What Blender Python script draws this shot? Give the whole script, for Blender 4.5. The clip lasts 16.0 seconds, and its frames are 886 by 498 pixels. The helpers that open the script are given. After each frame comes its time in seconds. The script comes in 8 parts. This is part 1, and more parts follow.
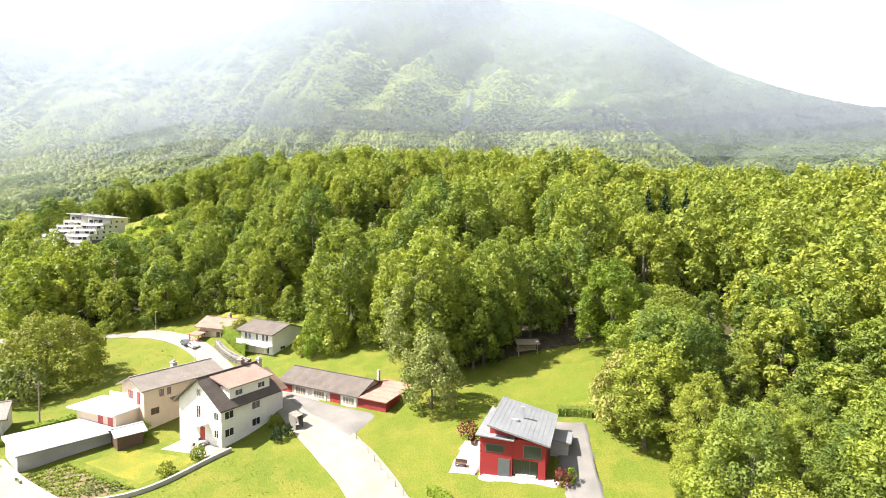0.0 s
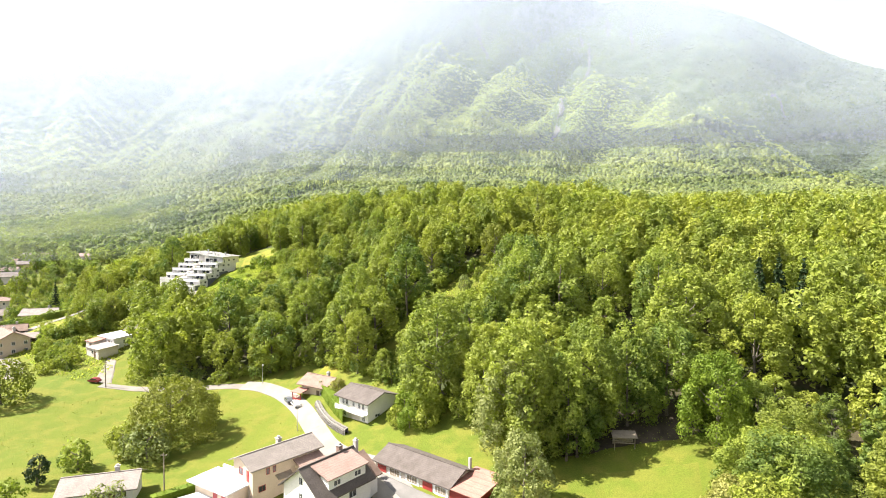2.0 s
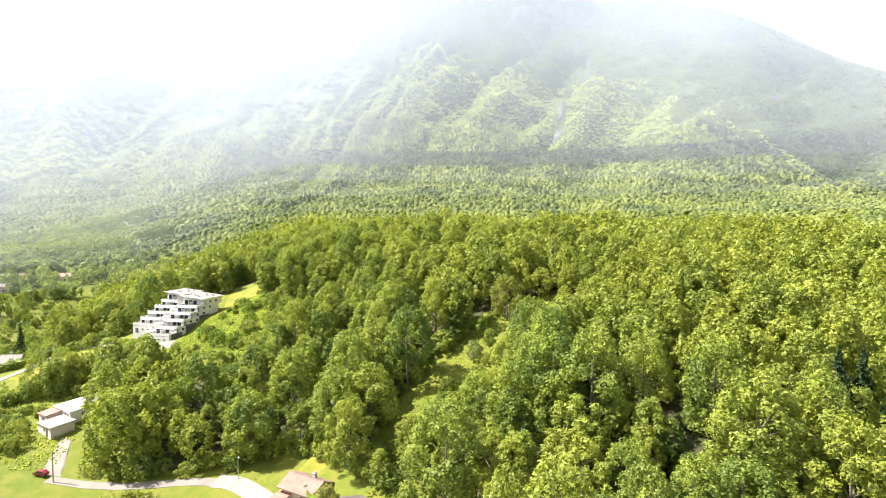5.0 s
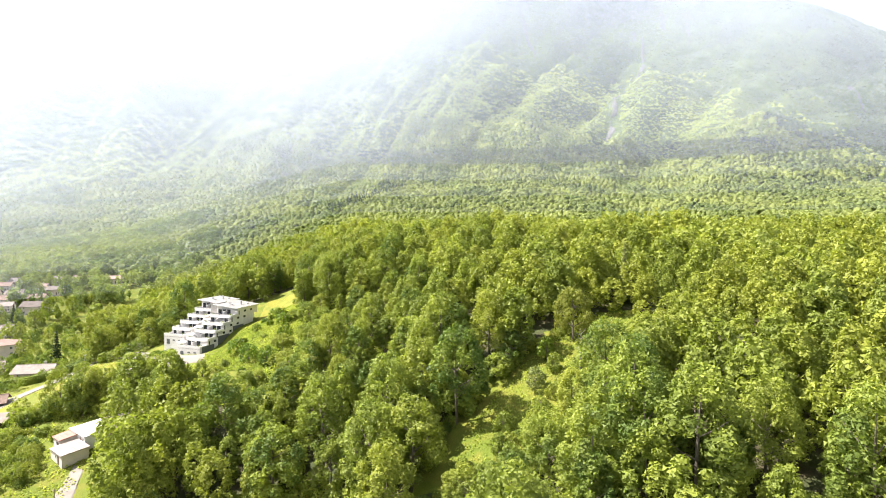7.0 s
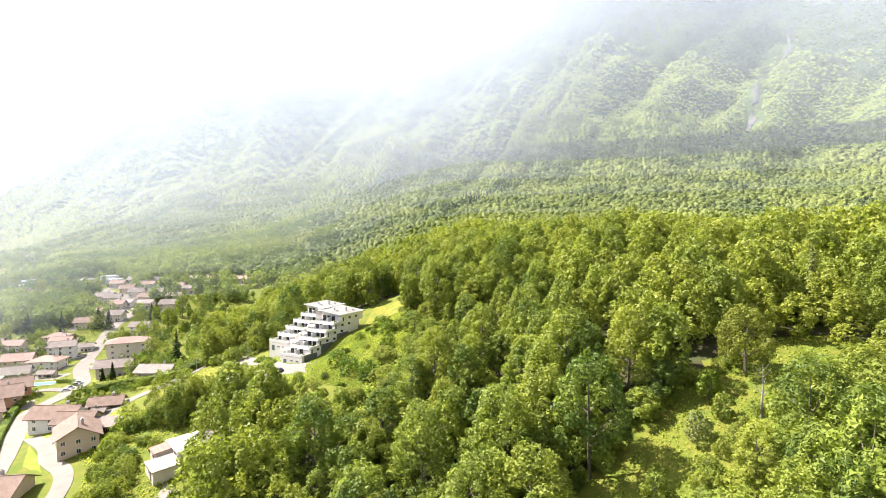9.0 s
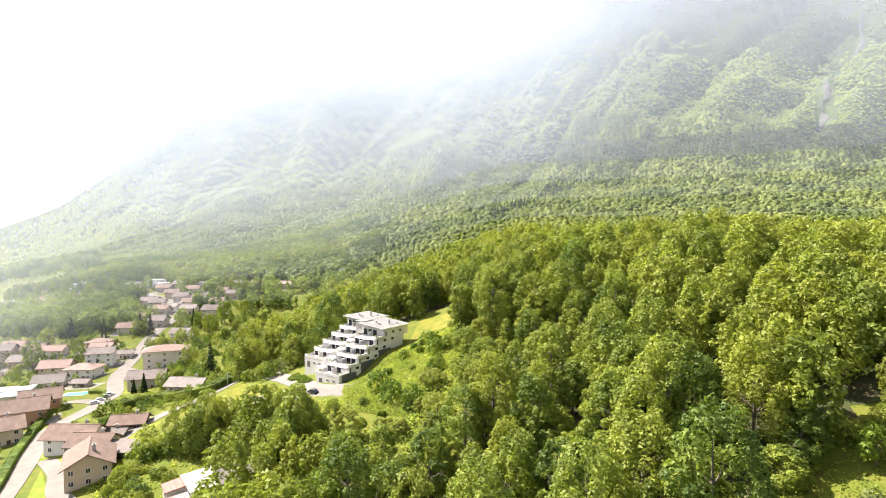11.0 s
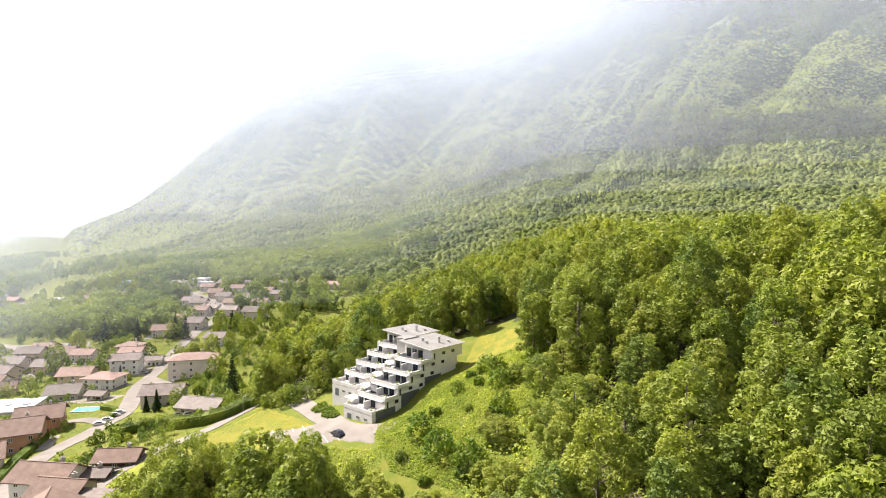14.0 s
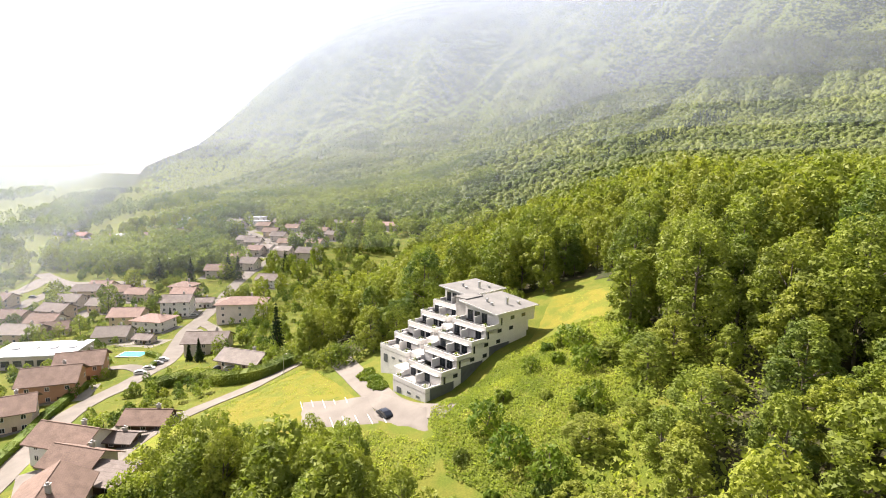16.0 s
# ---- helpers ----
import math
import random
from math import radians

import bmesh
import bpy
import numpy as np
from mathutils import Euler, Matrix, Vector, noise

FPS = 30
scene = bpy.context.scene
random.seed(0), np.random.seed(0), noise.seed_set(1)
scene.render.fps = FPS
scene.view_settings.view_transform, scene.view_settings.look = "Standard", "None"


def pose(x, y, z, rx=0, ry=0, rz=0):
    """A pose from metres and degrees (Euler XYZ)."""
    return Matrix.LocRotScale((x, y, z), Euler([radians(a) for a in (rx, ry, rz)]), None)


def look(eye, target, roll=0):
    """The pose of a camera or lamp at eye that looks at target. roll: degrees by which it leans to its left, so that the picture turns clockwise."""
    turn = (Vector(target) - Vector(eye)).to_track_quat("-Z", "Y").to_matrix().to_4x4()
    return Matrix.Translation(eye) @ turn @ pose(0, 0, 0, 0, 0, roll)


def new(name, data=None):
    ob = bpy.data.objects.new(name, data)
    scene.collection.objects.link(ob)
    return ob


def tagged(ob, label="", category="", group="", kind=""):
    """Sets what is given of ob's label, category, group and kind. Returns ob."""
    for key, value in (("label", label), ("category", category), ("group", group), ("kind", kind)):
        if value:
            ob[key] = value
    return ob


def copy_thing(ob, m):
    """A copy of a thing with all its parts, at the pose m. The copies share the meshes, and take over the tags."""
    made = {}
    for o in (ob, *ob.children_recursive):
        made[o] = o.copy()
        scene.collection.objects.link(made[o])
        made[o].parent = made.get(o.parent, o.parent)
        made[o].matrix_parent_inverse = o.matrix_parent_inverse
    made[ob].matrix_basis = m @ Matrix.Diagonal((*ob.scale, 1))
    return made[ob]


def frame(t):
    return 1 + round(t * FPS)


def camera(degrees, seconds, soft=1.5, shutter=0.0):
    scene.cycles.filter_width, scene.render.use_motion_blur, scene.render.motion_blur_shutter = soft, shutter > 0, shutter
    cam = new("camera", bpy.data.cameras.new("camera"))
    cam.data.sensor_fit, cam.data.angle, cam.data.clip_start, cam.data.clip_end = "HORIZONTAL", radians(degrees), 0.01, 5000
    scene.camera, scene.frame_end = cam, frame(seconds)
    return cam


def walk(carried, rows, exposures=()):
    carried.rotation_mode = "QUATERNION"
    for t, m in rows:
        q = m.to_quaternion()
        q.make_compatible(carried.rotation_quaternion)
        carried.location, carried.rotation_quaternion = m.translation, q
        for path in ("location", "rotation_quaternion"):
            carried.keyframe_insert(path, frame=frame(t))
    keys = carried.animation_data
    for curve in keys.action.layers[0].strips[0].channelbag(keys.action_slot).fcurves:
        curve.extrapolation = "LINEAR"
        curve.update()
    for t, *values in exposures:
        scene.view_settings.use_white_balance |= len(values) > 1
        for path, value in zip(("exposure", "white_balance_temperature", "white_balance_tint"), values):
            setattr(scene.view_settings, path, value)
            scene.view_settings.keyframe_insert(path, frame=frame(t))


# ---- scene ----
cam = camera(77.5, 16.0, soft=1.0)
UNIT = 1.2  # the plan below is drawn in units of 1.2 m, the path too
PATH = [
    (0.0, 1.75, -45.57, 36.15, -11.37, -3.10, 0.37),
    (0.5, 1.97, -45.51, 41.08, -6.24, -2.87, 0.12),
    (1.0, 2.15, -45.49, 46.24, -2.08, -2.66, -0.06),
    (1.5, 1.92, -45.48, 49.87, -1.14, -2.64, -0.07),
    (2.0, 1.37, -44.95, 51.10, -2.07, -2.62, 0.12),
    (2.5, 1.09, -42.64, 52.07, -2.65, -2.60, 0.20),
    (3.0, 1.28, -39.12, 54.64, -2.89, -2.61, 0.11),
    (3.5, 1.06, -34.96, 58.66, -2.86, -2.61, 0.09),
    (4.0, 0.44, -30.29, 63.22, -2.79, -2.70, 0.28),
    (4.3, 0.20, -28.30, 65.00, -2.60, -2.68, 0.20),
    (5.2, -0.20, -18.60, 67.40, -2.30, -2.70, 0.10),
    (6.5, -0.79, -3.93, 67.95, -0.27, -2.71, -0.03),
    (7.0, -0.94, 2.20, 68.04, 2.63, -2.66, -0.12),
    (7.5, -1.22, 8.23, 68.14, 5.22, -2.61, -0.17),
    (8.0, -1.92, 14.53, 68.12, 8.28, -2.61, -0.28),
    (8.5, -2.91, 20.60, 67.62, 11.40, -2.49, -0.34),
    (9.0, -4.28, 26.74, 67.51, 14.53, -2.44, -0.46),
    (9.5, -6.20, 32.38, 67.31, 17.21, -2.28, -0.45),
    (12.0, -18.60, 61.20, 66.37, 19.42, -1.61, -0.26),
    (12.5, -21.30, 67.91, 65.90, 19.35, -1.43, -0.18),
    (13.0, -23.97, 74.09, 65.49, 20.71, -1.30, -0.22),
    (13.5, -26.60, 80.52, 65.46, 23.15, -1.24, -0.22),
    (14.0, -29.23, 86.36, 65.23, 25.02, -1.90, -0.14),
    (14.5, -32.29, 92.29, 65.10, 27.04, -3.82, -0.14),
    (15.0, -35.50, 97.80, 65.00, 28.62, -5.75, -0.01),
    (15.5, -38.95, 103.41, 64.92, 29.69, -6.81, 0.03),
    (16.0, -42.55, 108.44, 64.78, 31.05, -8.13, 0.27),
]
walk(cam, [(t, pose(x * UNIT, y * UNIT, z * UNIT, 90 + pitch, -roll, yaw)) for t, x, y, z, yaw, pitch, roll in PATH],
     exposures=[(0.0, 1.93, 6500, 12), (4.0, 1.95, 6450, 13), (9.0, 1.88, 6450, 15), (12.0, 1.66, 6550, 16), (14.0, 1.52, 6600, 17), (16.0, 1.5, 6700, 18)])

# ---- light: hazy midday sun from the west, bright summer sky ----
SUN_AZ, SUN_EL = 80.0, 50.0  # degrees left of +y, and above the horizon
world = bpy.data.worlds.new("sky")
scene.world = world
world.use_nodes = True
wn = world.node_tree.nodes
sky = wn.new("ShaderNodeTexSky")
sky.sky_type = "NISHITA"
sky.sun_disc = False
sky.sun_elevation = radians(SUN_EL)
sky.sun_rotation = radians(-SUN_AZ)
sky.dust_density = 2.0
sky.air_density = 1.0
sky.ozone_density = 1.0
wn["Background"].inputs["Strength"].default_value = 0.082
soften = wn.new("ShaderNodeHueSaturation")
soften.inputs["Saturation"].default_value = 0.3  # hazy, milky sky
world.node_tree.links.new(sky.outputs[0], soften.inputs["Color"])
world.node_tree.links.new(soften.outputs[0], wn["Background"].inputs["Color"])
sun = new("sun", bpy.data.lights.new("sun", "SUN"))
sun.data.energy = 4.5
sun.data.angle = radians(0.6)
sun.data.color = (1.0, 0.94, 0.84)
to_sun = Vector((-math.sin(radians(SUN_AZ)) * math.cos(radians(SUN_EL)), math.cos(radians(SUN_AZ)) * math.cos(radians(SUN_EL)), math.sin(radians(SUN_EL))))
sun.matrix_world = look(to_sun * 200, (0, 0, 0))

# ---- materials ----
def nodes_of(name):
    m = bpy.data.materials.new(name)
    m.use_nodes = True
    return m, m.node_tree.nodes, m.node_tree.links


def noise_node(n, l, scale, detail=4.0, vector=None):
    tex = n.new("ShaderNodeTexNoise")
    tex.inputs["Scale"].default_value = scale
    tex.inputs["Detail"].default_value = detail
    if vector:
        l.new(vector, tex.inputs["Vector"])
    return tex.outputs["Fac"]


def ramp(n, l, fac, stops):
    r = n.new("ShaderNodeValToRGB")
    while len(r.color_ramp.elements) < len(stops):
        r.color_ramp.elements.new(0.5)
    for e, (p, c) in zip(r.color_ramp.elements, stops):
        e.position, e.color = p, (*c, 1)
    l.new(fac, r.inputs[0])
    return r.outputs[0]


def mixed(n, l, fac, a, b, kind="MIX"):
    m = n.new("ShaderNodeMix")
    m.data_type, m.blend_type = "RGBA", kind
    for value, socket in ((fac, m.inputs[0]), (a, m.inputs[6]), (b, m.inputs[7])):
        if isinstance(value, (int, float)):
            socket.default_value = value
        elif isinstance(value, tuple):
            socket.default_value = (*value, 1)
        else:
            l.new(value, socket)
    return m.outputs[2]


def place_of(n):
    return n.new("ShaderNodeNewGeometry").outputs["Position"]


def surface(name, a, b, scale=1.0, fine=12.0, rough=0.8, bump=0.3, metal=0.0, spread=0.0, distance=0.03):
    """Two colours blended by coarse stains and fine grain, with relief; spread: how much each object differs."""
    m, n, l = nodes_of(name)
    pos = place_of(n)
    big, small = noise_node(n, l, scale, 5, pos), noise_node(n, l, fine, 6, pos)
    col = mixed(n, l, ramp(n, l, big, [(0.3, (0, 0, 0)), (0.7, (1, 1, 1))]), a, b)
    grain = ramp(n, l, small, [(0.25, (0.78, 0.78, 0.78)), (0.75, (1.12, 1.12, 1.12))])
    col = mixed(n, l, 1.0, col, grain, "MULTIPLY")
    if spread:
        info = n.new("ShaderNodeObjectInfo")
        lift = ramp(n, l, info.outputs["Random"], [(0.0, (1 - spread,) * 3), (1.0, (1 + spread,) * 3)])
        col = mixed(n, l, 1.0, col, lift, "MULTIPLY")
    p = n["Principled BSDF"]
    l.new(col, p.inputs["Base Color"])
    p.inputs["Roughness"].default_value = rough
    p.inputs["Metallic"].default_value = metal
    if bump:
        bm_node = n.new("ShaderNodeBump")
        bm_node.inputs["Strength"].default_value = bump
        bm_node.inputs["Distance"].default_value = distance
        l.new(small, bm_node.inputs["Height"])
        l.new(bm_node.outputs[0], p.inputs["Normal"])
    return m


def leafage(name, dark, light, warm, thin=0.3, stand=0.11):
    """Leaves: each tree and each tuft has its own green, and light shines through them."""
    m, n, l = nodes_of(name)
    info, geo = n.new("ShaderNodeObjectInfo"), n.new("ShaderNodeNewGeometry")
    tree = noise_node(n, l, stand, 1.5, geo.outputs["Position"])
    tone = mixed(n, l, ramp(n, l, tree, [(0.38, (0, 0, 0)), (0.62, (1, 1, 1))]), dark, light)
    tone = mixed(n, l, ramp(n, l, info.outputs["Random"], [(0.2, (0, 0, 0)), (1.0, (0.6, 0.6, 0.6))]), tone, warm)
    spot = ramp(n, l, geo.outputs["Random Per Island"], [(0.0, (0.82, 0.84, 0.8)), (1.0, (1.16, 1.14, 1.12))])
    tone = mixed(n, l, 1.0, tone, spot, "MULTIPLY")
    p = n["Principled BSDF"]
    l.new(tone, p.inputs["Base Color"])
    p.inputs["Roughness"].default_value = 0.55
    p.inputs["Specular IOR Level"].default_value = 0.16
    back = n.new("ShaderNodeBsdfTranslucent")
    l.new(mixed(n, l, 1.0, tone, (1.25, 1.35, 0.7), "MULTIPLY"), back.inputs["Color"])
    mix = n.new("ShaderNodeMixShader")
    mix.inputs[0].default_value = thin
    l.new(p.outputs[0], mix.inputs[1])
    l.new(back.outputs[0], mix.inputs[2])
    l.new(mix.outputs[0], n["Material Output"].inputs["Surface"])
    return m


LEAF = leafage("leaves", (0.092, 0.138, 0.031), (0.235, 0.28, 0.047), (0.29, 0.302, 0.05), 0.36)
LEAF_DEEP = leafage("deep_green_leaves", (0.082, 0.13, 0.03), (0.212, 0.262, 0.047), (0.275, 0.298, 0.052), 0.36)
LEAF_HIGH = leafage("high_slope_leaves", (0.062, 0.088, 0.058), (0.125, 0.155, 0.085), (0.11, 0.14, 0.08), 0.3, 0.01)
# Paler, bluer green for far woods: part of their haze is in this colour.
LEAF_FAR = leafage("far_hazy_leaves", (0.125, 0.172, 0.06), (0.25, 0.29, 0.085), (0.255, 0.29, 0.085), 0.42, 0.012)
LEAF_PALE = leafage("flowering_leaves", (0.2, 0.2, 0.05), (0.32, 0.31, 0.1), (0.3, 0.3, 0.08))
LEAF_DARK = leafage("needles", (0.018, 0.036, 0.014), (0.032, 0.055, 0.018), (0.03, 0.05, 0.015), 0.15)
LEAF_PINE = leafage("pine_needles", (0.045, 0.068, 0.036), (0.075, 0.1, 0.045), (0.07, 0.095, 0.045), 0.2)
LEAF_WALNUT = leafage("walnut_leaves", (0.15, 0.175, 0.03), (0.19, 0.21, 0.035), (0.19, 0.2, 0.035))
LEAF_GRASSY = leafage("rank_grass", (0.237, 0.288, 0.0625), (0.338, 0.375, 0.0813), (0.362, 0.388, 0.0875), 0.5)
LEAF_RED = leafage("red_leaves", (0.09, 0.02, 0.02), (0.14, 0.03, 0.025), (0.15, 0.04, 0.03))
LEAF_SILVER = leafage("willow_leaves", (0.15, 0.185, 0.06), (0.22, 0.245, 0.085), (0.21, 0.23, 0.08))
LEAF_HEDGE = leafage("hedge_leaves", (0.09, 0.15, 0.02), (0.15, 0.21, 0.025), (0.18, 0.22, 0.022))
BARK = surface("bark", (0.09, 0.07, 0.05), (0.16, 0.14, 0.11), 2.0, 20.0, 0.95, 0.8)
DEADWOOD = surface("dead_wood", (0.18, 0.165, 0.15), (0.27, 0.255, 0.24), 2.0, 20.0, 0.9, 0.5)


def meadow(name, a, b, c):
    m, n, l = nodes_of(name)
    pos = place_of(n)
    broad, patch, blade = noise_node(n, l, 0.03, 3, pos), noise_node(n, l, 0.22, 6, pos), noise_node(n, l, 4.0, 5, pos)
    col = mixed(n, l, ramp(n, l, broad, [(0.38, (0, 0, 0)), (0.62, (1, 1, 1))]), a, b)
    col = mixed(n, l, ramp(n, l, patch, [(0.44, (0, 0, 0)), (0.6, (0.9, 0.9, 0.9))]), col, c)
    col = mixed(n, l, 1.0, col, ramp(n, l, blade, [(0.3, (0.72, 0.75, 0.7)), (0.7, (1.18, 1.16, 1.12))]), "MULTIPLY")
    p = n["Principled BSDF"]
    l.new(col, p.inputs["Base Color"])
    p.inputs["Roughness"].default_value = 0.9
    p.inputs["Specular IOR Level"].default_value = 0.15
    bump = n.new("ShaderNodeBump")
    bump.inputs["Strength"].default_value, bump.inputs["Distance"].default_value = 0.6, 0.25
    l.new(blade, bump.inputs["Height"])
    l.new(bump.outputs[0], p.inputs["Normal"])
    return m


GRASS = meadow("grass", (0.09, 0.122, 0.015), (0.115, 0.138, 0.018), (0.14, 0.144, 0.024))
MOWN = meadow("mown_lawn", (0.15, 0.2, 0.022), (0.18, 0.215, 0.026), (0.22, 0.22, 0.04))
DRY = meadow("dry_grass", (0.175, 0.168, 0.024), (0.2, 0.178, 0.03), (0.125, 0.148, 0.022))
SUNBURNT = meadow("sunburnt_lawn", (0.11, 0.135, 0.018), (0.15, 0.148, 0.026), (0.1, 0.132, 0.016))
SOIL = surface("bare_soil", (0.12, 0.085, 0.05), (0.22, 0.165, 0.1), 0.4, 5.0, 0.95, 0.8, distance=0.1)
# Leaf litter, with the shade at the wood's edge darkened into its colour.
SHADED_LITTER = surface("shade_dark_litter", (0.04, 0.032, 0.02), (0.075, 0.058, 0.036), 0.5, 6.0, 0.95, 0.8, distance=0.1)
FOREST_FLOOR = meadow("forest_floor", (0.04, 0.05, 0.02), (0.055, 0.065, 0.024), (0.06, 0.05, 0.03))
ROCK = surface("pale_rock", (0.07, 0.07, 0.066), (0.13, 0.13, 0.125), 0.05, 0.6, 0.95, 0.8, distance=0.6)
GRAVEL = surface("pale_gravel", (0.198, 0.18, 0.15), (0.252, 0.234, 0.198), 0.3, 14.0, 0.95, 0.5)
ASPHALT = surface("old_asphalt", (0.121, 0.116, 0.108), (0.176, 0.165, 0.155), 0.25, 16.0, 0.9, 0.3)
LANE = surface("light_worn_asphalt", (0.156, 0.139, 0.12), (0.211, 0.19, 0.163), 0.2, 14.0, 0.9, 0.3)


def mountain_cover():
    """Woods on the lower slopes, pale rock on the steep upper ones."""
    m, n, l = nodes_of("mountain_woods_and_rock")
    geo = n.new("ShaderNodeNewGeometry")
    pos = geo.outputs["Position"]
    crown, stand, wide = noise_node(n, l, 0.07, 5, pos), noise_node(n, l, 0.012, 4, pos), noise_node(n, l, 0.003, 3, pos)
    col = mixed(n, l, ramp(n, l, stand, [(0.35, (0, 0, 0)), (0.65, (1, 1, 1))]), (0.07, 0.1, 0.045), (0.12, 0.155, 0.06))
    col = mixed(n, l, ramp(n, l, wide, [(0.45, (0, 0, 0)), (0.6, (0.6, 0.6, 0.6))]), col, (0.14, 0.17, 0.07))
    col = mixed(n, l, 1.0, col, ramp(n, l, crown, [(0.3, (0.6, 0.62, 0.6)), (0.7, (1.25, 1.25, 1.2))]), "MULTIPLY")
    up, rough = n.new("ShaderNodeSeparateXYZ"), n.new("ShaderNodeMath")
    l.new(geo.outputs["Normal"], up.inputs[0])
    rough.operation = "MULTIPLY_ADD"
    l.new(stand, rough.inputs[0])
    rough.inputs[1].default_value = 0.35
    l.new(up.outputs["Z"], rough.inputs[2])
    rock = ramp(n, l, rough.outputs[0], [(0.84, (1, 1, 1)), (0.99, (0, 0, 0))])
    high, hz = n.new("ShaderNodeSeparateXYZ"), n.new("ShaderNodeMapRange")
    l.new(pos, high.inputs[0])
    l.new(high.outputs["Z"], hz.inputs[0])
    hz.inputs[1].default_value, hz.inputs[2].default_value = 800, 1500
    bare = mixed(n, l, hz.outputs[0], (0, 0, 0), rock)
    cliff = ramp(n, l, noise_node(n, l, 0.03, 6, pos), [(0.35, (0.07, 0.08, 0.08)), (0.7, (0.26, 0.26, 0.26))])
    col = mixed(n, l, bare, col, cliff)
    p = n["Principled BSDF"]
    l.new(col, p.inputs["Base Color"])
    p.inputs["Roughness"].default_value = 0.95
    p.inputs["Specular IOR Level"].default_value = 0.1
    bump = n.new("ShaderNodeBump")
    bump.inputs["Strength"].default_value, bump.inputs["Distance"].default_value = 1.0, 9.0
    l.new(crown, bump.inputs["Height"])
    l.new(bump.outputs[0], p.inputs["Normal"])
    return m


MOUNTAIN = mountain_cover()


def haze_film():
    """Stand-in for thin summer haze over the slopes: bright scattering films, one over another, their opacity set to
    grow with distance and towards the sun.
    """
    m, n, l = nodes_of("haze_stand_in")
    pos = place_of(n)
    far_node, side = n.new("ShaderNodeVectorMath"), n.new("ShaderNodeVectorMath")
    far_node.operation, side.operation = "LENGTH", "DOT_PRODUCT"
    l.new(pos, far_node.inputs[0])
    unit = n.new("ShaderNodeVectorMath")
    unit.operation = "NORMALIZE"
    l.new(pos, unit.inputs[0])
    l.new(unit.outputs[0], side.inputs[0])
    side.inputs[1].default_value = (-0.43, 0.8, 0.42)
    def band(value, lo, hi, a, b):
        r = n.new("ShaderNodeMapRange")
        r.interpolation_type = "SMOOTHSTEP"
        l.new(value, r.inputs[0])
        for k, v in enumerate((lo, hi, a, b)):
            r.inputs[k + 1].default_value = v
        return r.outputs[0]
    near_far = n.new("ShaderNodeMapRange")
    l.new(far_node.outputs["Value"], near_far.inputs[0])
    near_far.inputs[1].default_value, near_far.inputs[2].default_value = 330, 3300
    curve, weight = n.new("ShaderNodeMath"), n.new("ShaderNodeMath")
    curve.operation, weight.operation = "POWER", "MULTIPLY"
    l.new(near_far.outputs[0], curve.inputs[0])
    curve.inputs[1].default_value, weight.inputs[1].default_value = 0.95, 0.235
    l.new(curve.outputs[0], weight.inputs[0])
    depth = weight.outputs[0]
    # opacity raised towards the sun, which whitens the slopes there like glare
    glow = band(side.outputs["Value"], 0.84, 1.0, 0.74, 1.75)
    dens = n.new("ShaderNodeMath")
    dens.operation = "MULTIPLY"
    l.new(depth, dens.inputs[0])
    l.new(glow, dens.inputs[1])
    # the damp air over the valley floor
    # extra opacity put in towards the valley, for the haze over the village
    valley, valley_haze, haze_sum = n.new("ShaderNodeVectorMath"), n.new("ShaderNodeMath"), n.new("ShaderNodeMath")
    valley.operation, valley_haze.operation, haze_sum.operation = "DOT_PRODUCT", "MULTIPLY", "ADD"
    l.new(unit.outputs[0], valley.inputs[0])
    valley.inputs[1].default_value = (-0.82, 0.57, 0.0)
    l.new(band(valley.outputs["Value"], 0.91, 0.985, 0.0, 0.042), valley_haze.inputs[0])
    l.new(band(far_node.outputs["Value"], 230, 520, 0.0, 1.0), valley_haze.inputs[1])
    l.new(dens.outputs[0], haze_sum.inputs[0])
    l.new(valley_haze.outputs[0], haze_sum.inputs[1])
    both, veil, clear, mix = n.new("ShaderNodeMixShader"), n.new("ShaderNodeBsdfTranslucent"), n.new("ShaderNodeBsdfTransparent"), n.new("ShaderNodeMixShader")
    white = n.new("ShaderNodeBsdfDiffuse")
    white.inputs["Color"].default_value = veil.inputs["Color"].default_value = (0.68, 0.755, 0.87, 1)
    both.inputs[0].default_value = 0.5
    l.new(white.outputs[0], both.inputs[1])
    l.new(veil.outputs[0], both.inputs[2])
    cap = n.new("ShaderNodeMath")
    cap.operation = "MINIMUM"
    l.new(haze_sum.outputs[0], cap.inputs[0])
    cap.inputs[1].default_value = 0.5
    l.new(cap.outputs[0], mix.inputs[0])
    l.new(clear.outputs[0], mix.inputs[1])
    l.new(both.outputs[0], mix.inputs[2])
    l.new(mix.outputs[0], n["Material Output"].inputs["Surface"])
    return m


HAZE = haze_film()

# ---- the lie of the land ----
# Heights that guide the hill and the valley floor, 64 m apart (west to east, each south to north).
HEIGHTS = np.array([
    [3, 1, 0, -1, -1, 0, 1, 5, 10],
    [3, 1, -1, -2, -2, -2, -1, 2, 7],
    [2, 1, -1, -3, -3, -3, -2, 0, 5],
    [1, 0, -1, -2, -1, 0, -2, 1, 7],
    [-1, -1, -2, -2, 0, 5, 6, 9, 18],
    [-3, -3, -1, 5, 7, 19, 30, 36, 38],
    [-3, -2, 3, -4, -3, 38, 51, 58, 53],
    [1, 2, -3, 5, 33, 48, 56, 60, 58],
    [6, 8, 3, 21, 48, 42, 56, 59, 58],
    [9, 14, 17, 25, 34, 41, 57, 60, 58],
    [14, 21, 26, 28, 31, 41, 52, 57, 58],
], float)
